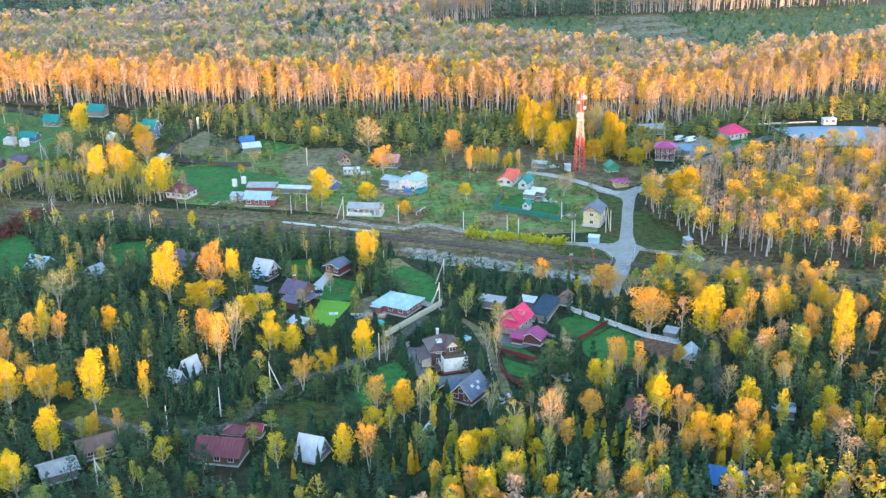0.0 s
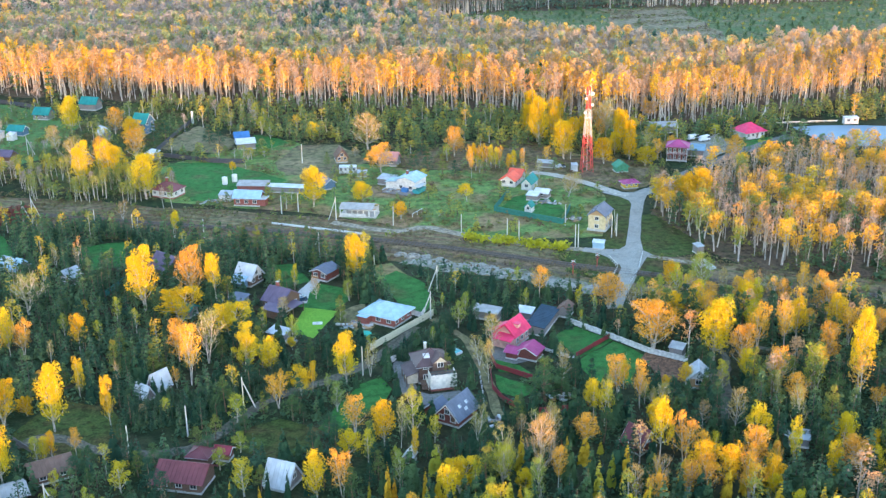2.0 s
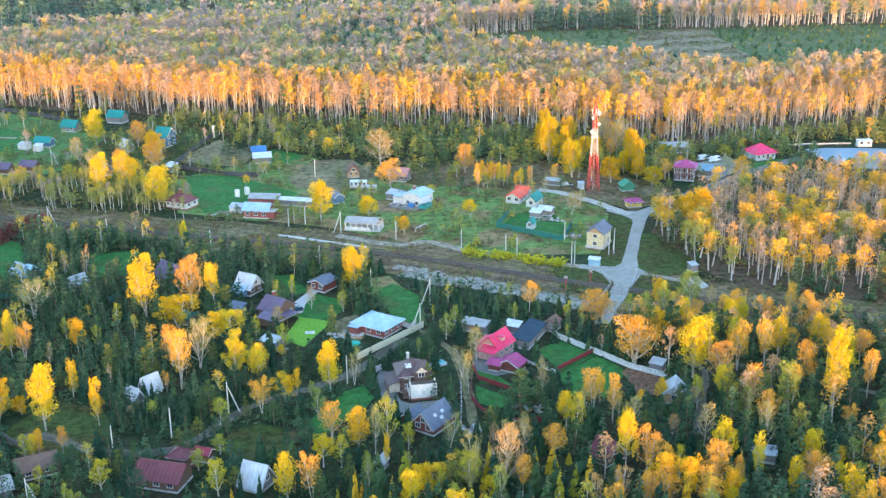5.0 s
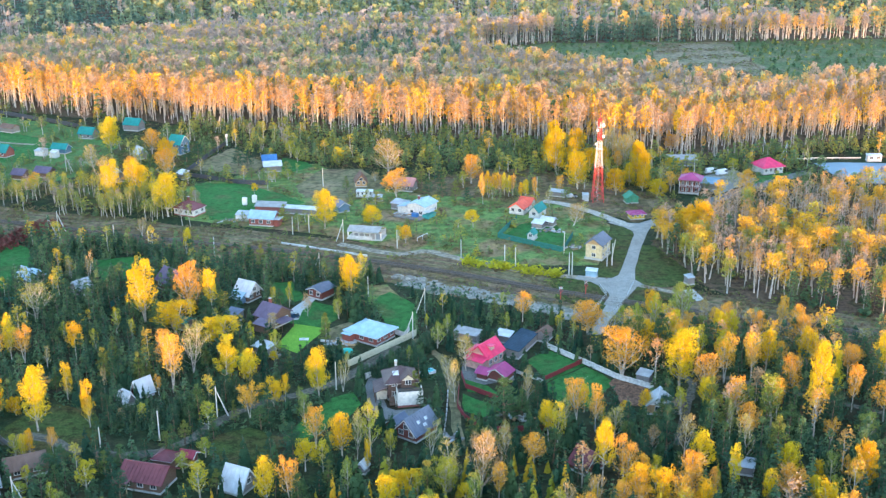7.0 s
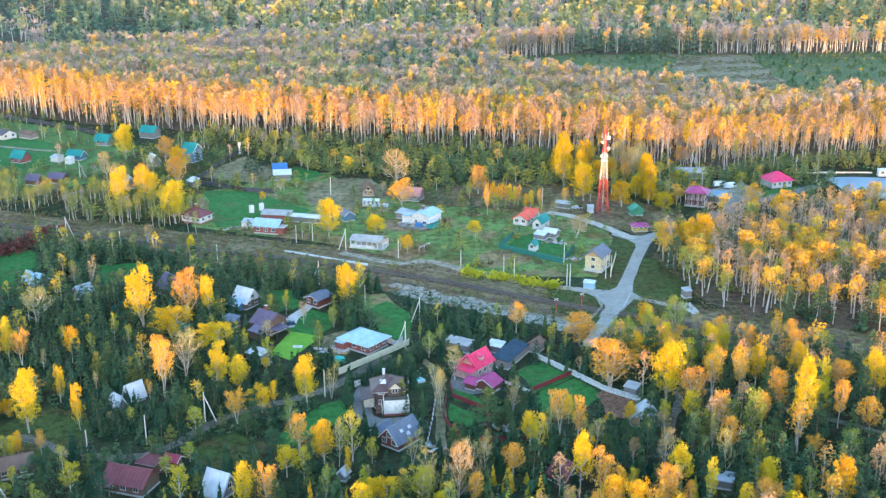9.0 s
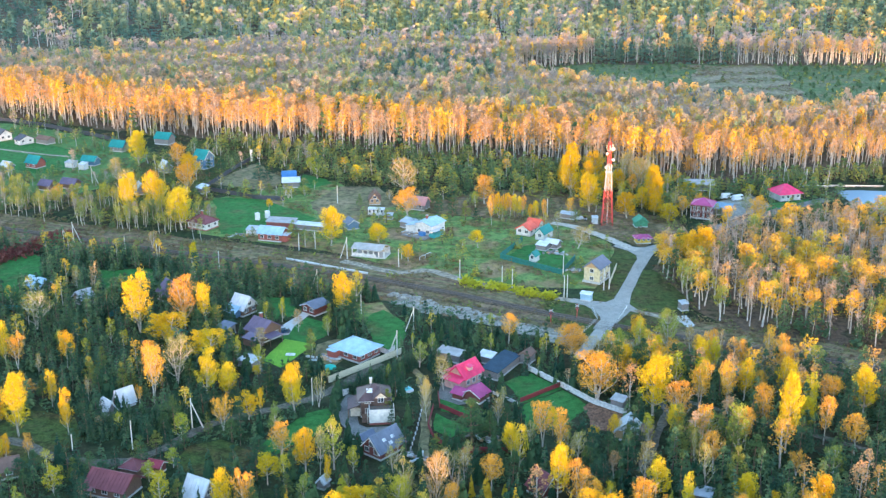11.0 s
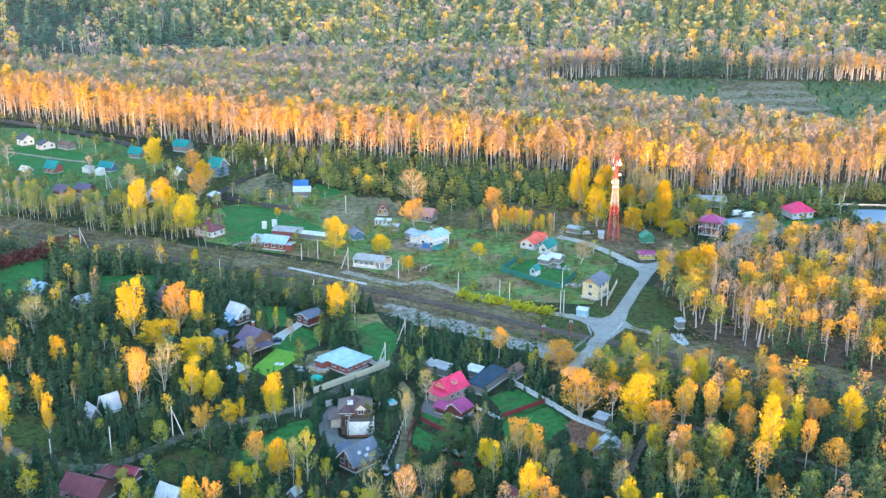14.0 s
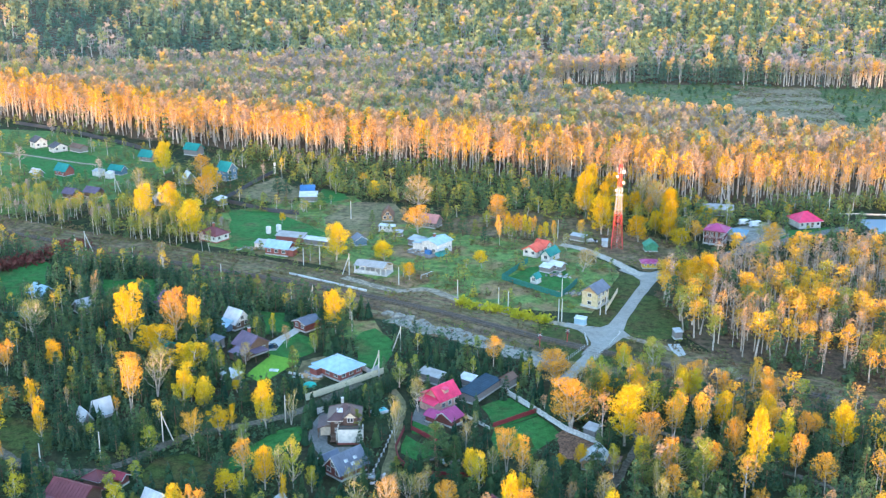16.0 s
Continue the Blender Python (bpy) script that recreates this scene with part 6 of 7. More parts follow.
# trees that stand out, by place
FRONT_LEFT = [
    (-116.2, 226.5, 13.5, 7.5, "g"), (-107.6, 226.4, 11.5, 7.2, "g"), (-117.4, 258.3, 11.5, 5.6, "o"), (-111.2, 261.0, 10.5, 4.6, "o"), (-101.6, 201.5, 12.5, 6.6, "g"), (-105.5, 186.1, 11.5, 6.8, "g"),
    (-103.5, 230.5, 5.0, 3.6, "a"), (-122.7, 249.9, 11.0, 6.5, "o"), (-116.9, 244.8, 7.0, 4.5, "o"), (-102.1, 243.6, 4.5, 5.5, "o"), (-98.6, 175.8, 9.0, 6.0, "y"),
    (-115.3, 263.0, 13.1, 3.6, "g"), (-95.7, 222.3, 16.4, 7.1, "g"), (-83.9, 223.6, 12.2, 3.1, "g"), (-93.5, 238.7, 10.0, 3.0, "g"),
    (-98.1, 262.7, 10.2, 4.5, "g"), (-104.3, 274.2, 6.4, 3.0, "y"), (-88.9, 211.3, 6.4, 2.5, "o"), (-96.3, 208.8, 6.4, 3.4, "y"),
    (-95.1, 209.6, 6.0, 2.5, "g"), (-93.7, 210.1, 6.7, 2.2, "g"), (-90.2, 196.8, 5.3, 2.4, "y"), (-86.9, 201.2, 5.5, 6.0, "p"),
    (-77.1, 195.1, 7.1, 4.9, "y"), (-72.5, 255.0, 11.7, 6.4, "o"), (-68.1, 241.5, 16.1, 5.6, "o"), (-65.2, 253.2, 14.3, 6.4, "s"),
    (-60.7, 267.6, 10.0, 8.7, "g"), (-55.8, 246.2, 12.5, 6.6, "g"), (-49.4, 244.4, 10.1, 5.6, "g"), (-47.1, 227.3, 9.2, 4.9, "o"),
    (-42.1, 233.2, 7.1, 5.6, "g"), (-39.5, 234.7, 7.9, 2.0, "g"), (-56.0, 221.7, 7.0, 4.9, "y"), (-54.4, 208.6, 5.0, 3.9, "y"),
    (-33.8, 224.2, 7.7, 4.1, "y"), (-76.5, 224.9, 4.5, 2.3, "s"), (-72.1, 224.8, 5.5, 3.1, "y"), (-52.5, 191.3, 8.3, 5.0, "y"),
    (-38.0, 187.8, 11.2, 5.1, "g"), (-33.0, 186.6, 12.1, 4.3, "o"), (-31.5, 201.6, 7.2, 5.1, "g"), (-58.1, 202.0, 4.9, 3.9, "y"),
    (-90.6, 193.0, 3.4, 3.9, "y"), (-82.4, 187.3, 6.6, 1.9, "y"), (-80.3, 186.2, 5.9, 1.9, "y"), (-54.6, 186.9, 6.6, 1.5, "l"),
    (-49.0, 186.8, 4.9, 1.5, "l"), (-47.7, 277.2, 6.8, 4.2, "s"), (-44.8, 258.1, 3.6, 2.7, "g"), (-79.4, 223.5, 8.1, 4.2, "p"),
    (-78.7, 241.7, 9.3, 2.1, "c"), (-90.4, 235.6, 7.6, 3.2, "c"), (-63.9, 212.3, 4.6, 4.0, "p"), (-60.2, 214.9, 5.8, 3.5, "p"),
    (-59.4, 220.3, 3.7, 2.2, "p"), (-71.1, 202.2, 6.9, 4.4, "p"), (-67.4, 207.1, 5.6, 2.4, "p"), (-43.7, 221.5, 5.9, 5.4, "p"),
    (-36.0, 213.2, 5.7, 5.9, "p"), (-47.8, 190.1, 7.3, 1.5, "c"), (-43.9, 189.4, 6.3, 1.7, "c"), (-40.2, 190.4, 2.7, 1.5, "c"),
    (-74.0, 235.2, 5.7, 2.0, "c"), (-71.4, 240.2, 5.7, 1.8, "o"), (-104.1, 257.4, 6.5, 2.2, "s"), (-85.2, 241.8, 7.0, 1.8, "s"),
]
FRONT_MIDDLE = [
    (-31.5, 237.7, 13.4, 6.4, "g"), (-25.8, 240.8, 9.7, 2.9, "s"), (-30.1, 211.7, 10.6, 5.0, "o"), (-24.0, 207.8, 10.5, 5.8, "g"),
    (-20.5, 206.4, 12.3, 2.6, "s"), (-17.7, 208.9, 12.6, 5.2, "y"), (-26.9, 211.7, 4.3, 2.6, "y"), (-14.1, 195.4, 6.8, 3.9, "l"),
    (-9.9, 187.4, 8.2, 6.6, "g"), (-24.3, 185.4, 9.2, 2.2, "l"), (-16.9, 186.4, 6.9, 1.7, "l"), (-14.5, 186.4, 6.6, 1.9, "l"),
    (-23.0, 186.5, 5.3, 1.7, "l"), (-27.9, 186.5, 4.6, 1.2, "l"), (-18.1, 200.2, 8.2, 1.8, "g"), (-4.1, 207.5, 8.4, 4.1, "s"),
    (-1.2, 189.5, 9.9, 6.6, "y"), (2.8, 185.0, 6.3, 3.6, "g"), (5.9, 189.4, 15.1, 6.6, "s"), (9.6, 187.1, 9.2, 3.8, "o"),
    (13.7, 198.5, 5.2, 1.7, "l"), (16.7, 196.1, 6.5, 3.7, "l"), (20.9, 199.6, 2.8, 1.8, "l"), (17.9, 200.9, 8.5, 6.0, "s"),
    (22.6, 213.6, 10.0, 4.2, "y"), (24.3, 210.9, 11.3, 3.9, "y"), (29.9, 221.8, 11.7, 5.4, "s"), (32.6, 227.5, 7.5, 2.8, "g"),
    (33.8, 217.5, 11.8, 3.7, "o"), (31.8, 193.6, 14.7, 4.9, "y"), (29.6, 190.2, 4.7, 3.2, "l"), (0.8, 243.6, 7.8, 4.0, "s"),
    (1.9, 234.0, 11.3, 2.8, "s"), (5.2, 251.9, 10.0, 5.6, "s"), (-1.9, 266.6, 7.5, 4.3, "y"), (0.9, 276.2, 6.0, 2.9, "y"),
    (13.4, 223.4, 11.0, 10.1, "p"), (17.5, 224.8, 7.4, 5.4, "p"), (20.8, 243.3, 5.5, 2.3, "s"), (1.9, 208.6, 7.8, 2.6, "c"),
    (-5.6, 203.7, 5.6, 3.8, "c"), (22.4, 203.3, 8.3, 5.1, "p"), (26.9, 210.9, 8.5, 3.4, "c"), (-15.8, 219.7, 8.7, 3.2, "c"),
    (-21.1, 219.7, 5.8, 3.2, "c"),
]
FRONT_RIGHT = [
    (44.7, 246.2, 14.0, 11.0, "s"), (46.6, 275.4, 5.9, 4.8, "s"), (50.3, 279.4, 6.5, 3.2, "y"), (54.3, 279.3, 5.1, 4.0, "y"),
    (58.4, 275.2, 12.1, 4.5, "y"), (67.0, 279.1, 12.8, 8.1, "y"), (63.1, 275.1, 7.6, 6.4, "s"), (57.9, 239.4, 16.0, 10.1, "g"),
    (65.5, 252.6, 11.9, 5.3, "y"), (69.8, 242.4, 13.1, 5.6, "o"), (78.3, 274.8, 8.8, 3.6, "o"), (79.4, 270.8, 10.0, 2.9, "s"),
    (73.4, 278.9, 8.5, 2.9, "s"), (87.6, 278.7, 5.1, 7.4, "s"), (93.6, 274.5, 10.1, 3.6, "o"), (94.4, 259.2, 11.3, 7.6, "s"),
    (76.6, 242.3, 13.4, 5.3, "o"), (82.2, 248.9, 11.3, 5.2, "g"), (87.1, 252.3, 6.7, 3.7, "o"), (83.1, 231.2, 12.7, 6.6, "o"),
    (86.1, 220.9, 19.5, 6.7, "g"), (96.0, 238.7, 11.9, 3.7, "y"), (93.1, 232.5, 8.8, 7.0, "y"), (104.6, 248.5, 7.1, 4.6, "o"),
    (106.9, 274.3, 5.1, 5.3, "y"), (113.6, 266.3, 4.2, 5.7, "s"), (110.2, 241.7, 12.3, 7.6, "y"), (68.7, 225.5, 8.1, 8.4, "y"),
    (65.6, 229.9, 3.0, 2.1, "g"), (63.8, 213.0, 10.0, 2.4, "s"), (74.8, 218.2, 13.3, 6.2, "y"), (54.7, 222.8, 8.1, 3.8, "y"),
    (47.4, 227.3, 6.0, 3.5, "g"), (42.5, 225.9, 3.7, 3.0, "y"), (37.4, 213.4, 8.6, 4.6, "s"), (34.1, 205.6, 8.7, 3.9, "g"),
    (36.2, 191.2, 12.6, 5.5, "o"), (39.6, 190.0, 9.3, 3.2, "o"), (42.7, 191.1, 8.3, 3.1, "y"), (48.8, 185.5, 12.1, 7.3, "o"),
    (55.5, 190.9, 7.4, 2.7, "l"), (53.4, 185.4, 8.5, 2.4, "o"), (58.2, 188.6, 11.5, 3.0, "g"), (71.8, 195.3, 8.4, 6.4, "y"),
    (68.4, 185.2, 9.2, 7.4, "s"), (77.1, 192.9, 5.7, 2.6, "g"), (73.6, 185.1, 6.6, 3.7, "y"), (80.1, 192.9, 7.8, 3.8, "y"),
    (78.2, 185.1, 6.6, 3.7, "y"), (85.1, 188.3, 11.9, 6.4, "g"), (84.2, 192.8, 6.1, 3.6, "o"), (86.0, 210.0, 6.4, 3.5, "s"),
    (93.8, 208.6, 8.5, 5.5, "y"), (101.9, 220.6, 10.2, 5.7, "o"), (90.3, 184.9, 6.6, 3.2, "y"), (72.8, 215.5, 11.5, 5.5, "p"),
    (63.7, 215.7, 8.6, 6.1, "p"), (87.7, 215.3, 11.5, 5.5, "p"), (77.2, 212.8, 8.6, 6.1, "p"), (103.4, 232.4, 10.5, 5.9, "p"),
    (45.3, 195.7, 8.1, 2.8, "c"), (62.7, 200.2, 9.6, 3.9, "c"), (65.2, 190.8, 8.0, 4.3, "p"), (77.2, 195.2, 8.1, 3.9, "c"),
]
VILLAGE_WEST = [
    (-124.5, 405.8, 17.5, 8.0, "g"), (-115.5, 411.5, 16.0, 9.2, "g"), (-99.9, 390.5, 16.5, 12.0, "g"), (-115.0, 465.2, 11.3, 10.1, "g"),
    (-144.5, 456.6, 11.9, 6.6, "s"), (-104.2, 367.0, 7.3, 3.7, "s"), (-84.6, 346.5, 9.2, 3.5, "g"), (-109.5, 318.9, 11.3, 2.6, "s"),
    (-116.9, 324.2, 6.7, 3.4, "s"), (-120.2, 324.2, 4.8, 1.9, "s"), (-101.9, 323.9, 4.8, 4.5, "y"), (-122.3, 425.5, 7.7, 3.8, "y"),
    (-118.1, 446.8, 4.2, 2.9, "y"), (-160.1, 426.5, 7.8, 4.8, "o"),
]
BIRCH_ROW = [
    (18.0, 413.9, 9.0, 2.6, "o"), (19.7, 412.9, 9.7, 2.6, "g"), (21.3, 413.5, 8.5, 2.2, "o"), (22.7, 412.6, 9.4, 2.6, "g"),
    (24.5, 413.1, 8.3, 2.2, "o"), (26.2, 412.2, 9.2, 2.6, "g"), (27.8, 411.2, 8.5, 2.2, "g"), (29.4, 411.8, 8.8, 2.6, "o"),
    (31.9, 407.7, 6.7, 2.2, "g"), (34.1, 409.0, 7.6, 3.0, "g"), (37.3, 407.1, 8.5, 2.6, "o"), (-3.5, 410.1, 7.8, 4.7, "p"),
    (1.9, 411.0, 8.5, 5.2, "p"), (7.1, 407.4, 7.6, 4.7, "p"), (11.2, 401.0, 6.6, 4.7, "p"), (10.6, 424.2, 6.9, 4.0, "y"),
    (-6.1, 426.1, 8.7, 4.5, "p"), (1.0, 428.6, 8.8, 4.5, "p"), (42.3, 397.6, 6.6, 3.4, "s"), (59.3, 439.9, 10.2, 6.1, "a"),
    (63.9, 445.6, 10.3, 6.6, "a"), (50.0, 447.2, 15.1, 6.1, "a"), (57.8, 451.8, 13.0, 5.7, "a"), (70.7, 450.3, 9.7, 5.3, "a"),
    (75.4, 444.3, 9.1, 4.7, "o"), (77.2, 425.0, 9.3, 5.0, "a"), (80.9, 416.4, 8.7, 5.4, "a"), (90.4, 427.8, 8.2, 5.5, "s"),
    (91.8, 415.2, 8.0, 5.0, "o"),
]
GARDEN = [
    (-85.5, 288.3, 18.1, 8.4, "g"), (-73.2, 292.2, 16.6, 7.6, "o"), (-66.6, 291.9, 14.3, 5.4, "g"), (-75.0, 279.7, 9.9, 9.8, "g"),
    (-27.1, 303.9, 13.2, 7.7, "g"), (22.6, 284.3, 9.2, 5.2, "s"), (-30.0, 288.4, 6.1, 3.3, "y"), (-39.2, 290.9, 7.0, 3.6, "s"),
    (-117.0, 289.5, 12.2, 8.6, "s"), (-91.7, 280.3, 7.7, 3.0, "y"), (40.0, 275.5, 9.8, 10.3, "o"),
]
VILLAGE = [
    (-19.7, 445.3, 15.7, 12.3, "s"), (-15.8, 411.8, 11.4, 10.1, "o"), (14.1, 430.7, 11.8, 9.6, "o"), (-40.7, 373.5, 13.7, 10.6, "g"),
    (-23.6, 376.1, 7.4, 8.6, "g"), (-11.6, 356.5, 6.1, 4.7, "g"), (12.4, 372.6, 6.5, 5.7, "g"), (-145.7, 489.8, 16.1, 10.1, "g"),
    (-63.8, 475.7, 7.7, 6.0, "y"), (-41.7, 464.8, 7.5, 5.9, "g"), (20.0, 410.2, 5.7, 4.8, "y"), (-71.9, 418.2, 4.6, 2.7, "g"),
    (48.3, 373.0, 8.4, 8.2, "s"), (17.2, 398.9, 12.2, 2.6, "o"),
]
TOWER_GROVE = [
    (49.9, 442.0, 20.3, 8.5, "a"), (55.9, 420.5, 15.4, 9.5, "a"), (69.8, 411.8, 10.7, 8.0, "a"), (82.5, 423.4, 13.9, 6.9, "a"),
    (84.8, 407.2, 7.2, 8.0, "a"), (48.4, 460.5, 12.4, 7.3, "a"), (79.4, 449.6, 14.6, 9.7, "s"), (98.6, 444.2, 6.1, 8.2, "a"),
    (82.6, 352.6, 11.7, 11.8, "g"), (79.0, 358.9, 9.2, 11.0, "g"), (88.3, 352.3, 14.1, 11.9, "g"), (99.8, 422.6, 7.0, 6.9, "o"),
    (85.3, 449.4, 12.2, 6.3, "a"), (47.8, 412.8, 8.0, 3.1, "o"), (119.1, 405.7, 11.3, 7.7, "o"), (118.8, 421.7, 7.0, 7.0, "s"),
]
VILLAGE_SCREEN = [
    (-111.1, 442.2, 13.0, 8.2, "o"), (-126.5, 485.0, 12.0, 8.4, "o"), (-132.4, 428.9, 13.5, 8.6, "s"), (-121.9, 429.8, 13.0, 8.2, "o"),
    (-140.2, 424.5, 9.0, 4.0, "y"), (-116.0, 424.0, 8.5, 4.4, "y"), (-108.4, 470.3, 7.5, 5.0, "p"), (-104.0, 474.0, 8.0, 5.2, "p"),
    (-84.6, 463.0, 8.2, 6.4, "p"), (-80.4, 460.6, 7.2, 5.6, "p"), (-76.4, 443.6, 4.2, 5.0, "p"), (-67.2, 436.5, 4.6, 6.0, "s"),
    (-61.0, 440.4, 4.4, 5.4, "y"), (-36.0, 424.0, 5.4, 3.4, "p"), (-25.0, 436.0, 4.0, 4.4, "s"), (-59.8, 468.2, 6.4, 5.4, "y"),
    (73.4, 462.0, 14.0, 7.2, "s"), (79.2, 458.0, 13.0, 6.8, "o"), (76.4, 466.0, 14.5, 6.2, "s"), (86.4, 470.0, 12.0, 7.0, "s"),
    (52.5, 478.0, 15.0, 7.6, "a"), (62.1, 470.0, 13.0, 7.4, "a"), (81.8, 436.0, 15.0, 6.0, "a"), (124.0, 444.0, 5.4, 6.0, "y"),
    (127.0, 399.5, 7.4, 4.6, "o"), (104.8, 478.5, 8.2, 7.0, "o"),
]
for some in (FRONT_LEFT, GARDEN, FRONT_MIDDLE, FRONT_RIGHT, VILLAGE_WEST, VILLAGE, BIRCH_ROW, TOWER_GROVE, VILLAGE_SCREEN):
    for x, y, h, w, kind in some:
        if x > 12 and y < 300 and kind in "ys" and rng.uniform() < 0.3:
            kind = "g" if kind == "y" else "o"
        plant(x, y, h * 1.03, w * (1.14 if kind in "agsoy" else 1.05), kind)


def blocked(x, y, extra=0.0, discs=True):
    bad = near_line(ROAD, x, y, 5.5 + extra) | near_line(BRANCH, x, y, 4 + extra) | near_line(EAST_ROAD, x, y, 4.5) | near_line(TRACK, x, y, 4 + extra)
    bad |= near_line(VILLAGE_ROAD, x, y, 3.2) | near_line(LANE, x, y, 3.0) | near_line(EAST_LANE, x, y, 3.0)
    for o in OPEN:
        if len(o) > 3:
            bad |= inside(o, x, y)
    for cx, cy, cr in KEEP_CLEAR:
        bad |= np.hypot(x - cx, y - cy) < cr
    return bad


def scatter(x0, x1, y0, y1, step, r, jitter=0.48):
    gx, gy = np.meshgrid(np.arange(x0, x1, step), np.arange(y0, y1, step))
    x = gx.ravel() + r.uniform(-jitter, jitter, gx.size) * step
    y = gy.ravel() + r.uniform(-jitter, jitter, gx.size) * step
    return x, y


def field(x, y, scale, seed):
    """A smooth random field, about 0 to 1."""
    r = R(seed)
    v = np.zeros(len(x))
    for k in range(6):
        a, f, p = r.uniform(0, 6.28), r.uniform(0.6, 1.6) / scale, r.uniform(0, 6.28)
        v += np.sin((x * np.cos(a) + y * np.sin(a)) * f * 6.28 + p)
    return np.clip(0.5 + v / 5.5, 0, 1)


# woods round the southern gardens, tree by tree
r = R(101)
x, y = scatter(-200, 190, 158, 420, 3.5, r)
sel = (y < rail_y(x) - np.where((x > -15) & (x < 45), 24, 15)) & (x > -120 - (y - 190) * 0.36) & (x < 122 + (y - 220) * 0.36) & ~blocked(x, y)
for o in GARDENS:
    sel &= ~inside(o, x * 1.015, y + 4) & ~inside(o, x * 1.03, y + 8)
P0 = np.array(PLANTED)
far = np.ones(len(x), bool)
for px, py in P0:
    far &= np.hypot(x - px, y - py) > 2.6
    far &= ~((np.abs(x - px) < 2.0) & (y < py) & (y > py - 7))
sel &= far
x, y = x[sel], y[sel]
west = x < -22
a, b_ = field(x, y, 60, 5), field(x, y, 35, 9)
u = r.uniform(0, 1, len(x))
count = {}
rest = []
order = np.argsort(np.hypot(x + 5, (y - 225) * 0.8) + r.uniform(0, 60, len(x)))
for i in order:
    if west[i]:
        kind = "p" if u[i] < 0.5 else "c" if u[i] < 0.925 else "y"
        h = r.uniform(4, 9.5) if y[i] < 290 else r.uniform(6.5, 10.5)
    elif y[i] < 184:
        kind = "c" if u[i] < 0.54 else "l" if u[i] < 0.68 else "g" if u[i] < 0.75 else "o" if u[i] < 0.83 else "y" if u[i] < 0.91 else "s"
        h = r.uniform(8, 12)
    elif y[i] < 195:
        kind = "c" if u[i] < 0.58 else "l" if u[i] < 0.66 else "y" if u[i] < 0.72 else "s" if u[i] < 0.8 else "p"
        h = r.uniform(7, 11.5)
    elif x[i] > 48 and y[i] < 262:
        kind = "c" if u[i] < 0.3 else "p" if u[i] < 0.78 else "s" if u[i] < 0.82 else "g" if u[i] < 0.91 else "o"
        h = r.uniform(5.5, 8.5) if kind == "c" else r.uniform(6, 12.5) if kind == "p" else r.uniform(9, 13)
    elif y[i] > 255 and x[i] < 45:
        kind = "c" if u[i] < 0.6 else "p" if u[i] < 0.9 else "y"
        h = r.uniform(4, 7.5)
    elif y[i] > 262:
        kind = "s" if u[i] < 0.26 else "y" if u[i] < 0.4 else "o" if u[i] < 0.6 else "g" if u[i] < 0.76 else "p"
        h = r.uniform(7.5, 11.5)
    else:
        kind = "p" if u[i] < 0.4 else "c" if u[i] < 0.86 else "s" if u[i] < 0.95 else "y"
        h = r.uniform(5, 9.0)
    if r.uniform() < 0.08:
        continue
    count[kind] = count.get(kind, 0) + 1
    if count[kind] > {"s": 22, "y": 40, "g": 30, "o": 30, "p": 260, "c": 245}.get(kind, 200):
        rest.append((x[i], y[i], h, kind))
        continue
    plant(x[i], y[i], h, h * {"g": 0.5, "s": 0.5, "o": 0.5, "y": 0.42, "p": 0.52, "c": 0.42, "l": 0.34}[kind] * r.uniform(0.8, 1.2), kind, r)


# ---- woods as masses of single trees ----
def mass(name, label, x, y, h, w, kind, tint, lod, mats, seed, category="trees"):
    """One mesh of many trees. kind: an index into lod, a list of (wood quads, leaf quads, height, width)."""
    r = R(seed)
    groups = []
    rot = r.uniform(0, 2 * np.pi, len(x))
    for k, (wood, leaf, h0, w0) in enumerate(lod):
        s = np.where(kind == k)[0]
        if not len(s):
            continue
        c, sn = np.cos(rot[s])[:, None, None], np.sin(rot[s])[:, None, None]
        sw, sh = (w[s] / w0)[:, None, None], (h[s] / h0)[:, None, None]
        for faces, slot in ((wood, 0 if k < len(lod) - 2 else 2), (leaf, 1)):
            if len(faces):
                qx, qy, qz = faces[None, ..., 0], faces[None, ..., 1], faces[None, ..., 2]
                out = np.stack([(qx * c - qy * sn) * sw + x[s][:, None, None], (qx * sn + qy * c) * sw + y[s][:, None, None], qz * sh - 0.05], -1)
                groups.append((out.reshape(-1, faces.shape[1], 3).astype(np.float32), slot, np.repeat(tint[s], len(faces))))
    return tagged(new(name, loose_mesh(name, groups, mats)), label, category, kind="stuff")


def lod_set(n_leaf, size, seed, crown_from=0.45, boughs=7, cone_levels=8, slim=0.8, upright=1.3, stout=0.2, lump=0.17):
    """Four birches, then a pine and a spruce, of a given fineness."""
    out = []
    for k in range(4):
        wd, lf = birch_shape(R(seed + k), int(n_leaf * (1, 0.85, 0.68, 1.15)[k]), crown_from + (0, 0.05, -0.05, 0.02)[k], 5.0, 16.0, size * (1, 1, 0.85, 1)[k], 1, boughs + k % 2, 3, slim, upright, lump, stout, 0, size < 0.6)
        out.append((wd, lf, 16.0, 5.0))
    wd, lf = pine_shape(R(seed + 8), int(n_leaf * 1.15), 0.08, 5.0, 14.0, size * 1.25, 3)
    out.append((wd, lf, 14.0, 5.0))
    wd, lf = cone_shape(R(seed + 9), cone_levels, 6, 4.4, 14.0, 3)
    out.append((wd, lf, 14.0, 4.4))
    return out


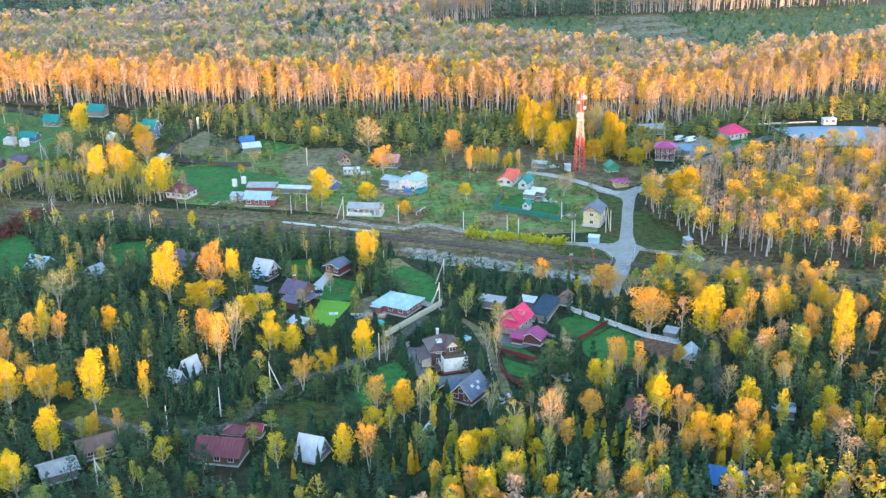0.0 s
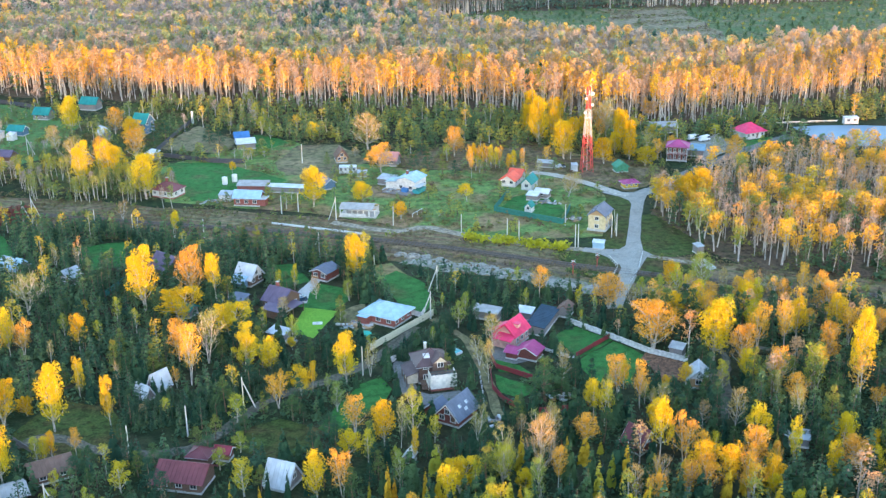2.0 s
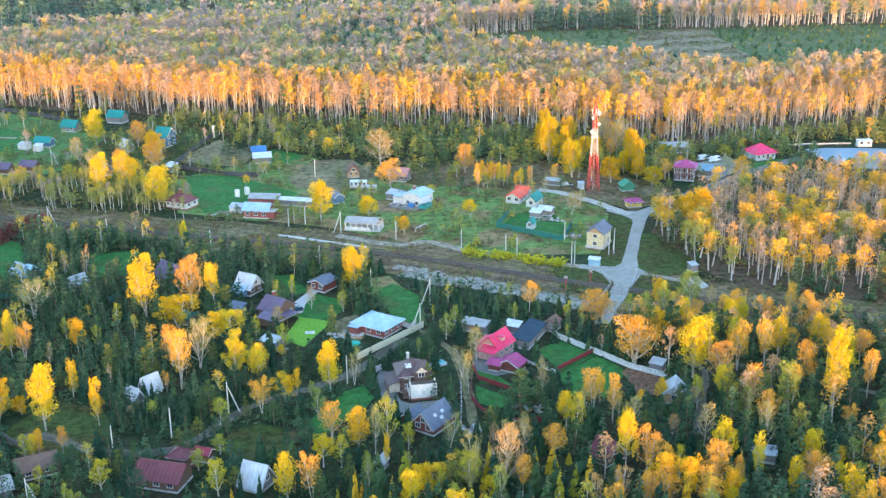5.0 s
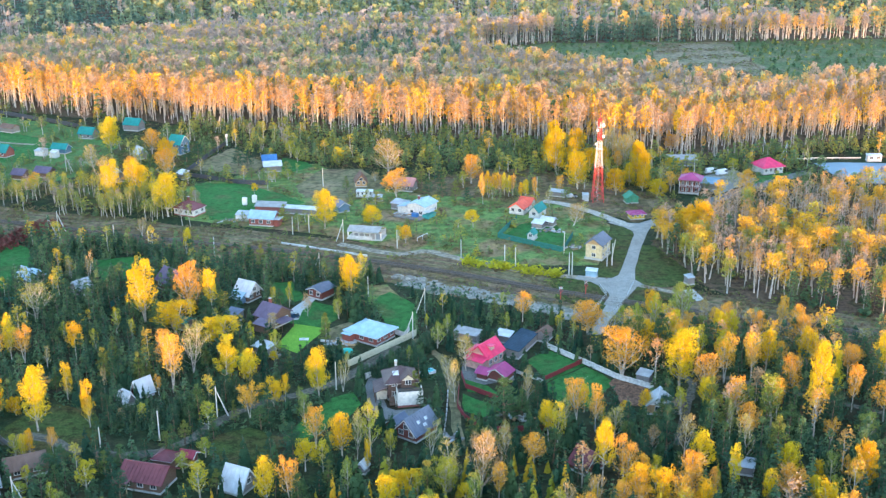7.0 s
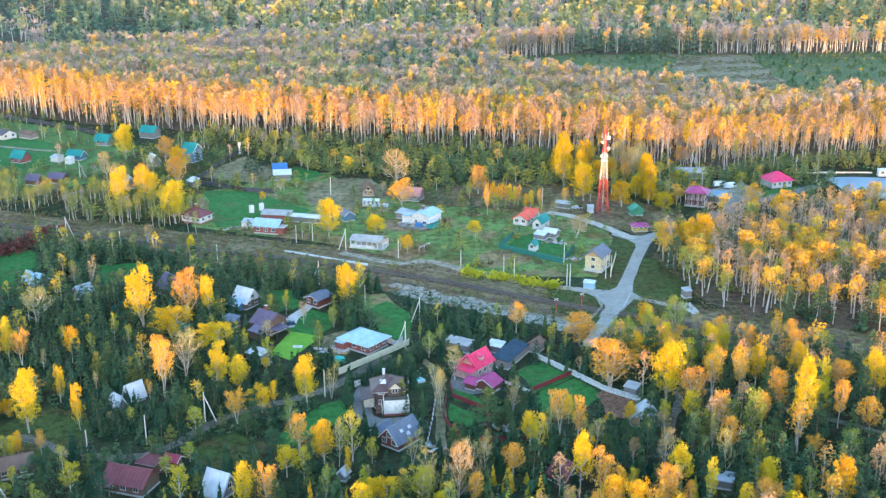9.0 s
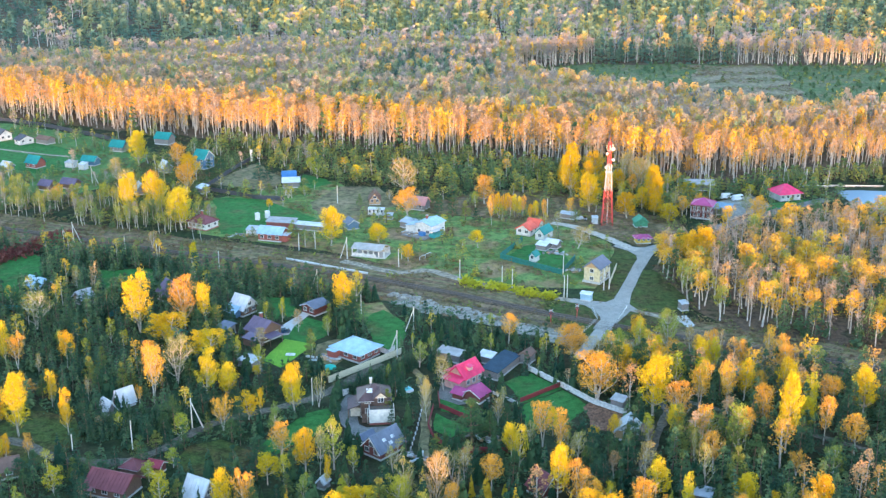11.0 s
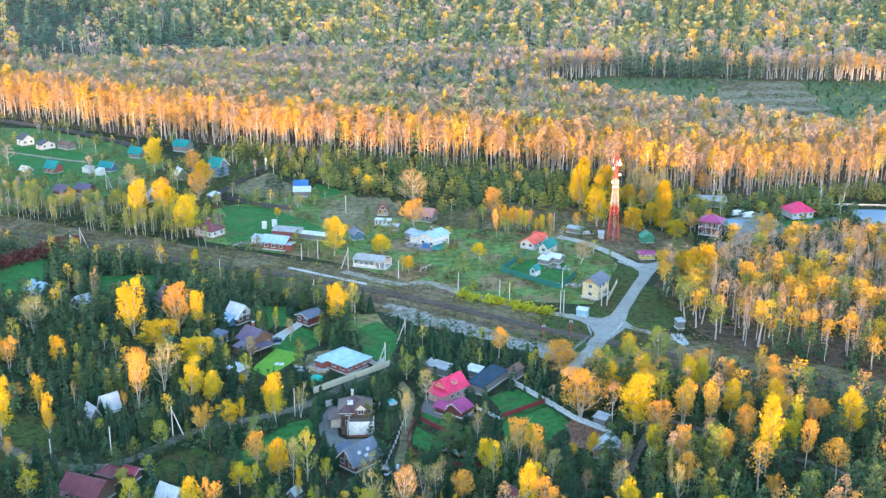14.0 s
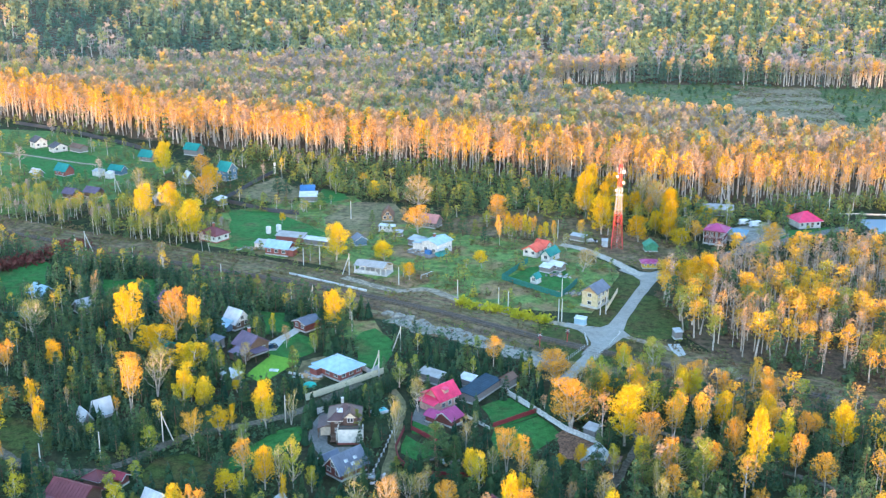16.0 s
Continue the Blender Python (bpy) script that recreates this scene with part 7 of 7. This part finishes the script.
MATS = [M_BIRCH, M_WOODS, M_SPRUCEBARK]
DOMES = lod_set(420, 0.32, 250, 0.46, 12, 10, 0.8, 1.5)
FINE, MID, COARSE, FAR = lod_set(260, 0.35, 200, 0.36, 11, 10, 0.75, 1.5), lod_set(150, 0.52, 300, 0.42, 9, 8, 0.65, 2.0, 0.26), lod_set(105, 0.8, 400, 0.4, 7, 6, 0.6, 2.6, 0.3, 0.24), lod_set(38, 1.4, 500, 0.36, 4, 4, 0.55, 3.0, 0.3, 0.26)


def hues(kind, r, lo=0.1, hi=0.72):
    t = r.uniform(lo, hi, len(kind))
    return np.where(kind >= 4, r.uniform(0.82, 1.0, len(kind)), t)


# overflow of the southern woods
if rest:
    x, y, h = (np.array([q[k] for q in rest]) for k in range(3))
    kind = np.array([{"p": 4, "c": 5}.get(q[3], 0) for q in rest])
    mass("southern_trees", "dense mixed pines, spruces and birches between gardens", x, y, h, h * 0.5, kind, np.where(kind >= 4, R(2).uniform(0.84, 1.0, len(x)), np.array([{"g": 0.56, "o": 0.48, "y": 0.66, "s": 0.34, "l": 0.58}.get(q[3], 0.6) for q in rest]) + R(4).normal(size=len(x)) * 0.035), FINE, MATS, 3)

# birch grove east of the junction
r = R(111)
GROVE = [(75.1, 359.8), (92.9, 376.4), (110.3, 386.0), (136.7, 396.7), (162.9, 404.8), (236.8, 420.0)] + [(166.3, 261.8), (147.8, 271.6), (123.6, 283.2), (113.3, 285.6), (99.0, 291.8), (89.9, 297.8), (84.7, 305.3), (79.5, 313.7), (76.4, 322.2), (69.4, 328.2), (68.0, 334.3)]
patch("grove_floor", "leaf litter and bare soil under the birch grove", GROVE, 0.026, M_LITTER, open_=False)
x, y = scatter(60, 300, 200, 450, 4.7, r)
sel = inside(GROVE, x, y) & ~blocked(x, y) & (x < 130 + (y - 220) * 0.4)
x, y = x[sel], y[sel]
kind = r.choice(6, len(x), p=[0.32, 0.2, 0.2, 0.18, 0.06, 0.04])
h = r.uniform(9.5, 14.5, len(x)) * np.where(kind == 5, 0.6, 1)
wide = r.uniform(0.34, 0.5, len(x))
bare, lime, u = field(x, y, 38, 73) + np.clip((y - 345) / 90, -0.3, 0.3), field(x, y, 30, 75) - np.clip((x - 105) / 90, -0.25, 0.4), r.uniform(0, 1, len(x))
share = np.clip(bare * 1.5 - 0.05, 0.25, 0.88)
tint = np.where(u < share, r.uniform(0.12, 0.46, len(x)), np.where(u < share + np.clip(lime - 0.3, 0.02, 0.4) * (1.2 - share), r.uniform(0.65, 0.78, len(x)), r.uniform(0.5, 0.6, len(x))))
thin = (tint < 0.47) & (kind < 4)
kind = np.where(thin, 2, np.where(kind == 2, 0, kind))
mass("birch_grove", "dense autumn birch grove with golden and thinning crowns", x, y, h, h * wide * np.where(thin, 1, 1.4), kind, np.where(kind >= 4, r.uniform(0.82, 0.95, len(x)), tint), DOMES, MATS, 5)

# young pines and bushes of the village
r = R(121)
x, y = scatter(-330, 330, 330, 640, 4.5, r)
e_ = edge_y(x)
band = (y < e_ - 2) & (y > e_ - np.interp(x, [-330, -130, -95, -60, 110, 330], [0, 0, 30, 62, 58, 40]))
loose = (y > rail_y(x) + 16) & (y < e_) & (field(x, y, 40, 31) > 0.45) & (r.uniform(0, 1, len(x)) < 0.42)
sel = (band | loose) & ~blocked(x, y) & ~inside(GROVE, x, y)
bd = band[sel]
x, y = x[sel], y[sel]
kind = np.where(bd, r.choice(6, len(x), p=[0.07, 0.03, 0.01, 0.05, 0.74, 0.1]), r.choice(6, len(x), p=[0.06, 0.02, 0.02, 0.05, 0.7, 0.15]))
h = np.where(bd, r.uniform(4, 8.8, len(x)), r.uniform(2.5, 6.5, len(x)))
mass("village_trees", "young pines and birches between village and forest", x, y, h, h * np.where(bd, r.uniform(0.5, 0.8, len(x)), r.uniform(0.6, 0.9, len(x))), kind, np.where((kind < 4) & (r.uniform(0, 1, len(x)) < 0.1), hues(kind, r, 0.5, 0.6), np.where(kind >= 4, r.uniform(0.72, 0.87, len(x)), hues(kind, r, 0.67, 0.79))), MID, MATS, 7)
r = R(131)
x, y = scatter(-260, -88, 370, 470, 3.4, r)  # birch belt west of the village
sel = (y > rail_y(x) + 14) & (y < rail_y(x) + 44) & ~blocked(x, y) & (field(x, y, 22, 4) > 0.46)
x, y = x[sel], y[sel]
kind = r.choice(6, len(x), p=[0.3, 0.25, 0.25, 0.15, 0.03, 0.02])
h = r.uniform(9.5, 13.5, len(x))
mass("birch_belt", "belt of slender pale birches along the railway", x, y, h * 0.72, h * 0.3, kind, np.where(r.uniform(0, 1, len(x)) < 0.18, hues(kind, r, 0.0, 0.2), hues(kind, r, 0.7, 0.79)), DOMES, MATS, 9)

# loose trees round the far hamlet
r = R(136)
x, y = scatter(-280, -62, 380, 600, 6.0, r)
sel = (y > rail_y(x) + 42) & (y < edge_y(x) - 14) & ~blocked(x, y) & (r.uniform(0, 1, len(x)) < np.where(x < -150, 0.05, 0.12) + 0.35 * (field(x, y, 34, 66) > 0.6))
x, y = x[sel], y[sel]
kind = r.choice(6, len(x), p=[0.2, 0.14, 0.2, 0.08, 0.3, 0.08])
h = r.uniform(4.5, 11, len(x)) * np.where(kind >= 4, 0.7, 1)
mass("hamlet_trees", "scattered pale birches and young pines round gardens", x, y, h, h * r.uniform(0.4, 0.6, len(x)), kind, np.where(kind >= 4, r.uniform(0.8, 0.95, len(x)), np.where(r.uniform(0, 1, len(x)) < 0.3, r.uniform(0.0, 0.2, len(x)), r.uniform(0.62, 0.8, len(x)))), FINE, MATS, 39)

# scrub beside the railway: clumps of leaves close to the ground
r = R(141)
x, y = scatter(-300, 300, 180, 520, 2.4, r)
dy = y - rail_y(x)
sel = (np.abs(dy) < 17) & (np.abs(dy) > 2.6) & (field(x, y, 22, 8) > 0.24) & ~near_line(ROAD, x, y, 6) & ~near_line(TRACK, x, y, 3)
vil = (dy > 17) & (y < edge_y(x)) & (field(x, y, 18, 18) > 0.62) & ~blocked(x, y)
wood = (dy < -15) & (field(x, y, 14, 28) > 0.3) & ~blocked(x, y) & (x > -120 - (y - 190) * 0.36) & (x < 122 + (y - 220) * 0.36)
sel = sel | vil | wood
x, y = x[sel], y[sel]
bush = []
for k in range(6):
    c = R(150 + k).normal(size=(14, 3)) * np.array([0.6, 0.6, 0.35]) + np.array([0, 0, 0.5])
    bush.append((np.zeros((0, 4, 3)), leaves(c, 0.34, R(160 + k)), 1.2, 1.6))
under = wood[sel]
kind = r.integers(0, 6, len(x))
h = r.uniform(0.5, 1.6, len(x))
ux, uy, uh = x[under], y[under], r.uniform(0.6, 1.9, under.sum())
mass("undergrowth", "dark green bushes and saplings under the trees", ux, uy, uh, uh * r.uniform(1.0, 1.8, len(ux)), r.integers(0, 6, len(ux)), r.uniform(0.86, 1.0, len(ux)), bush, [M_WOODS, M_WOODS, M_WOODS], 10, "undergrowth")
x, y, h, kind = x[~under], y[~under], h[~under], kind[~under]
mass("scrub", "brown and olive bushes and dry tall grass", x, y, h, h * r.uniform(1.0, 2.0, len(x)), kind, r.uniform(0.12, 0.68, len(x)), bush, [M_SCRUB, M_SCRUB, M_SCRUB], 11, "scrub")
x, y = scatter(-260, 160, 330, 560, 2.1, r)
sel = (y > rail_y(x) + 10) & (y < edge_y(x)) & ~blocked(x, y, -1.5) & (r.uniform(0, 1, len(x)) < 0.12 + 0.75 * (field(x, y, 26, 77) > 0.5))
x, y = x[sel], y[sel]
h = r.uniform(0.25, 0.75, len(x))
mass("meadow_tufts", "tufts of dry and green meadow grass", x, y, h, h * r.uniform(1.6, 3.2, len(x)), r.integers(0, 6, len(x)), np.clip(0.5 + 0.12 * r.normal(size=len(x)), 0.3, 0.66), bush, [M_SCRUB, M_SCRUB, M_SCRUB], 31, "grass")
hedge = smooth([(-77.8, 219.2), (-69.4, 221.0), (-62.2, 223.8), (-55.1, 229.5), (-46.3, 235.0)], 10)
x, y = np.array([p[0] for p in hedge]), np.array([p[1] for p in hedge])
x, y = np.repeat(x, 9) + r.normal(size=9 * len(x)) * 1.2, np.repeat(y, 9) + r.uniform(1.5, 11, 9 * len(y))
mass("spruce_thicket", "dense thicket of young dark spruces along the lane", x, y, r.uniform(3.0, 5.5, len(x)), r.uniform(1.8, 2.6, len(x)), np.full(len(x), 5), r.uniform(0.9, 1, len(x)), FINE, MATS, 16, "thicket")
hedge = smooth([(-21.8, 252.6), (-15.4, 259.0), (-8.2, 267.8), (-6.6, 273.0)], 12)
x, y = np.array([p[0] for p in hedge]) + 0.9, np.array([p[1] for p in hedge]) - 1.2
u = r.uniform(0, 1, 5 * len(x))
x, y = np.repeat(x, 5) + 3.2 * u + r.normal(size=5 * len(x)) * 0.3, np.repeat(y, 5) - 3.2 * u + r.normal(size=5 * len(y)) * 0.3
mass("spruce_hedge", "dense dark green spruce hedge along the lane", x, y, r.uniform(2.6, 4.4, len(x)), np.full(len(x), 1.9), np.full(len(x), 5), r.uniform(0.92, 1, len(x)), FINE, MATS, 14, "hedge")
hedge = smooth([(-125.0, 355.2), (-112.6, 359.5), (-96.3, 347.0), (-89.4, 341.0)], 12)
x, y = np.array([p[0] for p in hedge]), np.array([p[1] for p in hedge])
x, y = np.repeat(x, 5) + r.normal(size=5 * len(x)) * 1.3, np.repeat(y, 5) + r.normal(size=5 * len(y)) * 1.3
mass("spruce_row", "rows of young dark green spruces", x, y, r.uniform(3.5, 5.6, len(x)), np.full(len(x), 2.3), np.full(len(x), 5), r.uniform(0.92, 1, len(x)), FINE, MATS, 15, "hedge")
red = smooth([(-158.5, 347.5), (-150.3, 356.6), (-145.2, 371.8), (-140.1, 377.9)], 16)
x, y = np.repeat([p[0] for p in red], 3) + r.normal(size=3 * len(red)) * 2.0, np.repeat([p[1] for p in red], 3) + r.normal(size=3 * len(red)) * 2.0
mass("red_bushes", "dark red autumn bushes beside the railway", x, y, r.uniform(2.0, 3.6, len(x)), np.full(len(x), 3.6), r.integers(0, 6, len(x)), r.uniform(0.0, 0.05, len(x)), bush, [M_SCRUB, M_SCRUB, M_SCRUB], 33, "bushes")
hedge = smooth([(7.9, 334.9), (18.3, 330.1), (28.8, 325.4), (37.4, 322.0)], 14)
x, y = np.array([p[0] for p in hedge]), np.array([p[1] for p in hedge])
x, y = np.repeat(x, 3) + r.normal(size=3 * len(x)) * 0.5, np.repeat(y, 3) + r.normal(size=3 * len(y)) * 0.9
keep = (np.arange(len(x)) // 9) % 4 != 3
x, y = x[keep], y[keep]
mass("hedge", "yellow-green clipped hedge along the track", x, y, r.uniform(1.6, 2.4, len(x)), np.full(len(x), 2.6), r.integers(0, 6, len(x)), r.uniform(0.88, 1, len(x)), bush, [M_SCRUB, M_SCRUB, M_SCRUB], 12, "hedge")

patch("forest_litter", "brown leaf litter under the tall birch forest", [(-500, 722)] + list(zip(EDGE_X, EDGE_Y))[1:] + [(500, 1500), (-760, 1500)], 0.012, M_LITTER, "ground", 3, False)
# the tall forest: its edge, then the woods behind it
CLEAR = [[(20, 715), (38, 768), (85, 792), (190, 790), (190, 600), (140, 600), (60, 655)], [(150, 790), (208, 790), (196, 575), (140, 585)], [(203, 788), (420, 802), (420, 670), (235, 580), (195, 590)]]
r = R(151)
x, y = scatter(-420, 420, 440, 800, 4.4, r)
d = y - edge_y(x)
sel = (d > 0) & (d < 48) & (np.abs(x - 8) < 95 + (y - 150) * 0.5) & ~blocked(x, y)
x, y, d = x[sel], y[sel], d[sel]
kind = r.choice(6, len(x), p=[0.3, 0.27, 0.3, 0.1, 0.015, 0.015])
h = r.uniform(15.5, 20.5, len(x)) + 2 * field(x, y, 40, 3) - np.clip((x - 110) / 30, 0, 1) * 4
h *= np.where(r.uniform(0, 1, len(x)) < np.where(d < 14, 0.4, 0.12), r.uniform(0.4, 0.75, len(x)), 1)
mass("forest_edge", "tall golden birches at the edge of the forest", x, y, h, h * r.uniform(0.27, 0.42, len(x)), kind, np.where(r.uniform(0, 1, len(x)) < 0.14 + 0.4 * (field(x, y, 35, 71) > 0.55), hues(kind, r, 0.46, 0.6), np.where(r.uniform(0, 1, len(x)) < 0.08, hues(kind, r, 0.64, 0.74), hues(kind, r, 0.22, 0.46))), MID, MATS, 13)
YOUNG = [(-420, 745), (-300, 722), (-232, 735), (-188, 800), (-190, 860), (-255, 925), (-335, 985), (-390, 1130), (-560, 1220), (-640, 1000)]  # low dark spruces
for name, y0, y1, step, lod, seed in (("forest", 490, 800, 4.3, COARSE, 161), ("far_forest", 800, 1480, 10.5, FAR, 162)):
    r = R(seed)
    x, y = scatter(-760, 640, y0, y1, step, r)
    d = y - edge_y(x)
    sel = (d > 46) & (x > -60 - (y - 100) * 0.5) & (x < 75 + (y - 100) * 0.42)
    for c in CLEAR:
        sel &= ~inside(c, x, y)
    x, y = x[sel], y[sel]
    green = field(x, y, 230, 41) + np.clip((y - 820) / 900, 0, 0.3) + np.clip((-x - 120) / 500, 0, 0.35) * np.clip((y - 640) / 150, 0, 1)
    con = r.uniform(0, 1, len(x)) < np.clip((green - 0.5) * 2.2, 0.06, 0.8) * np.clip((y - edge_y(x)) / 220, 0.2, 1)
    young = inside(YOUNG, x, y) & (field(x, y, 45, 57) < 0.74)
    back = (y > 850) & ~young
    con = np.where(young, r.uniform(0, 1, len(x)) < 0.93, con | (back & (r.uniform(0, 1, len(x)) < 0.4)))
    kind = np.where(con, r.choice([4, 5], len(x)), r.choice(4, len(x), p=[0.34, 0.28, 0.2, 0.18]))
    h = r.uniform(13.5, 18.5, len(x)) + 3.0 * field(x, y, 70, 55) - np.where(con, 1.0, 0)
    h = np.where(young, r.uniform(4.5, 8.5, len(x)), h)
    u = r.uniform(0, 1, len(x))
    # birch tints go from tan to grey with distance: haze painted in
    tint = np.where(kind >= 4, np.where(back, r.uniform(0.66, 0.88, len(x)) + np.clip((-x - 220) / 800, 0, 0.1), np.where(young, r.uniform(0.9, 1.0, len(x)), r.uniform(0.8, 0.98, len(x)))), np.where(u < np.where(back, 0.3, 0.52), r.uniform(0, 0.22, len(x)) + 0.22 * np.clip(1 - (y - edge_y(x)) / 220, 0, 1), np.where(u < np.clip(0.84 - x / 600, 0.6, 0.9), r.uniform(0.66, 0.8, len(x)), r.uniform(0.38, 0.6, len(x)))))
    w = h * r.uniform(0.29, 0.42, len(x)) * (1 if y0 < 800 else 1.45) * np.where(young, 1.7, 1)
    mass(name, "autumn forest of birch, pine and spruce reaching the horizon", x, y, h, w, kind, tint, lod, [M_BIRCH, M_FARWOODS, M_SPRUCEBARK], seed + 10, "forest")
# low plantation in the clearings
r = R(171)
x, y = scatter(130, 215, 550, 795, 4.2, r)
sel = inside(CLEAR[1], x, y) & (field(x, y, 40, 91) > 0.42)
x, y = x[sel], y[sel]
mass("clearing_scrub", "low brown and olive scrub on a pale forest clearing", x, y, r.uniform(0.6, 1.6, len(x)), r.uniform(2.0, 5.0, len(x)), r.integers(0, 6, len(x)), r.uniform(0.12, 0.7, len(x)), bush, [M_SCRUB, M_SCRUB, M_SCRUB], 34, "scrub")
x, y = scatter(0, 430, 560, 850, 5.6, r)
sel = (inside(CLEAR[0], x, y) | inside(CLEAR[2], x, y)) & (r.uniform(0, 1, len(x)) < np.where(inside(CLEAR[1], x, y), 0.06, np.where(inside(CLEAR[2], x, y), 0.9, 0.55)))
x, y = x[sel], y[sel]
kind = r.choice([4, 5, 3], len(x), p=[0.6, 0.32, 0.08])
h = r.uniform(1.5, 3.2, len(x))
mass("plantation", "low young pines in the forest clearing", x, y, h, h * 1.1, kind, np.where(kind >= 4, r.uniform(0.76, 0.92, len(x)), 0.66), FAR, MATS, 19, "plantation")
# unseen woods before the gardens, below and behind the viewer, added for shade
for y0, y1, step, lod, seed in ((105, 163, 4.0, COARSE, 183), (30, 105, 6.5, FAR, 181), (-320, 30, 15, FAR, 182)):
    r = R(seed)
    x, y = scatter(-240 if y0 < 100 else -130, 240 if y0 < 100 else 110, y0, y1, step, r)
    kind = r.choice(6, len(x), p=[0.1, 0.08, 0.12, 0.05, 0.25, 0.4])
    h = r.uniform(8.5, 12.0, len(x))
    mass("unseen_shade_forest", "unseen mixed forest below the viewer, added to shade the gardens", x, y, h, h * 0.48, kind, hues(kind, r, 0.2, 0.7), lod, MATS, seed + 20, "forest")
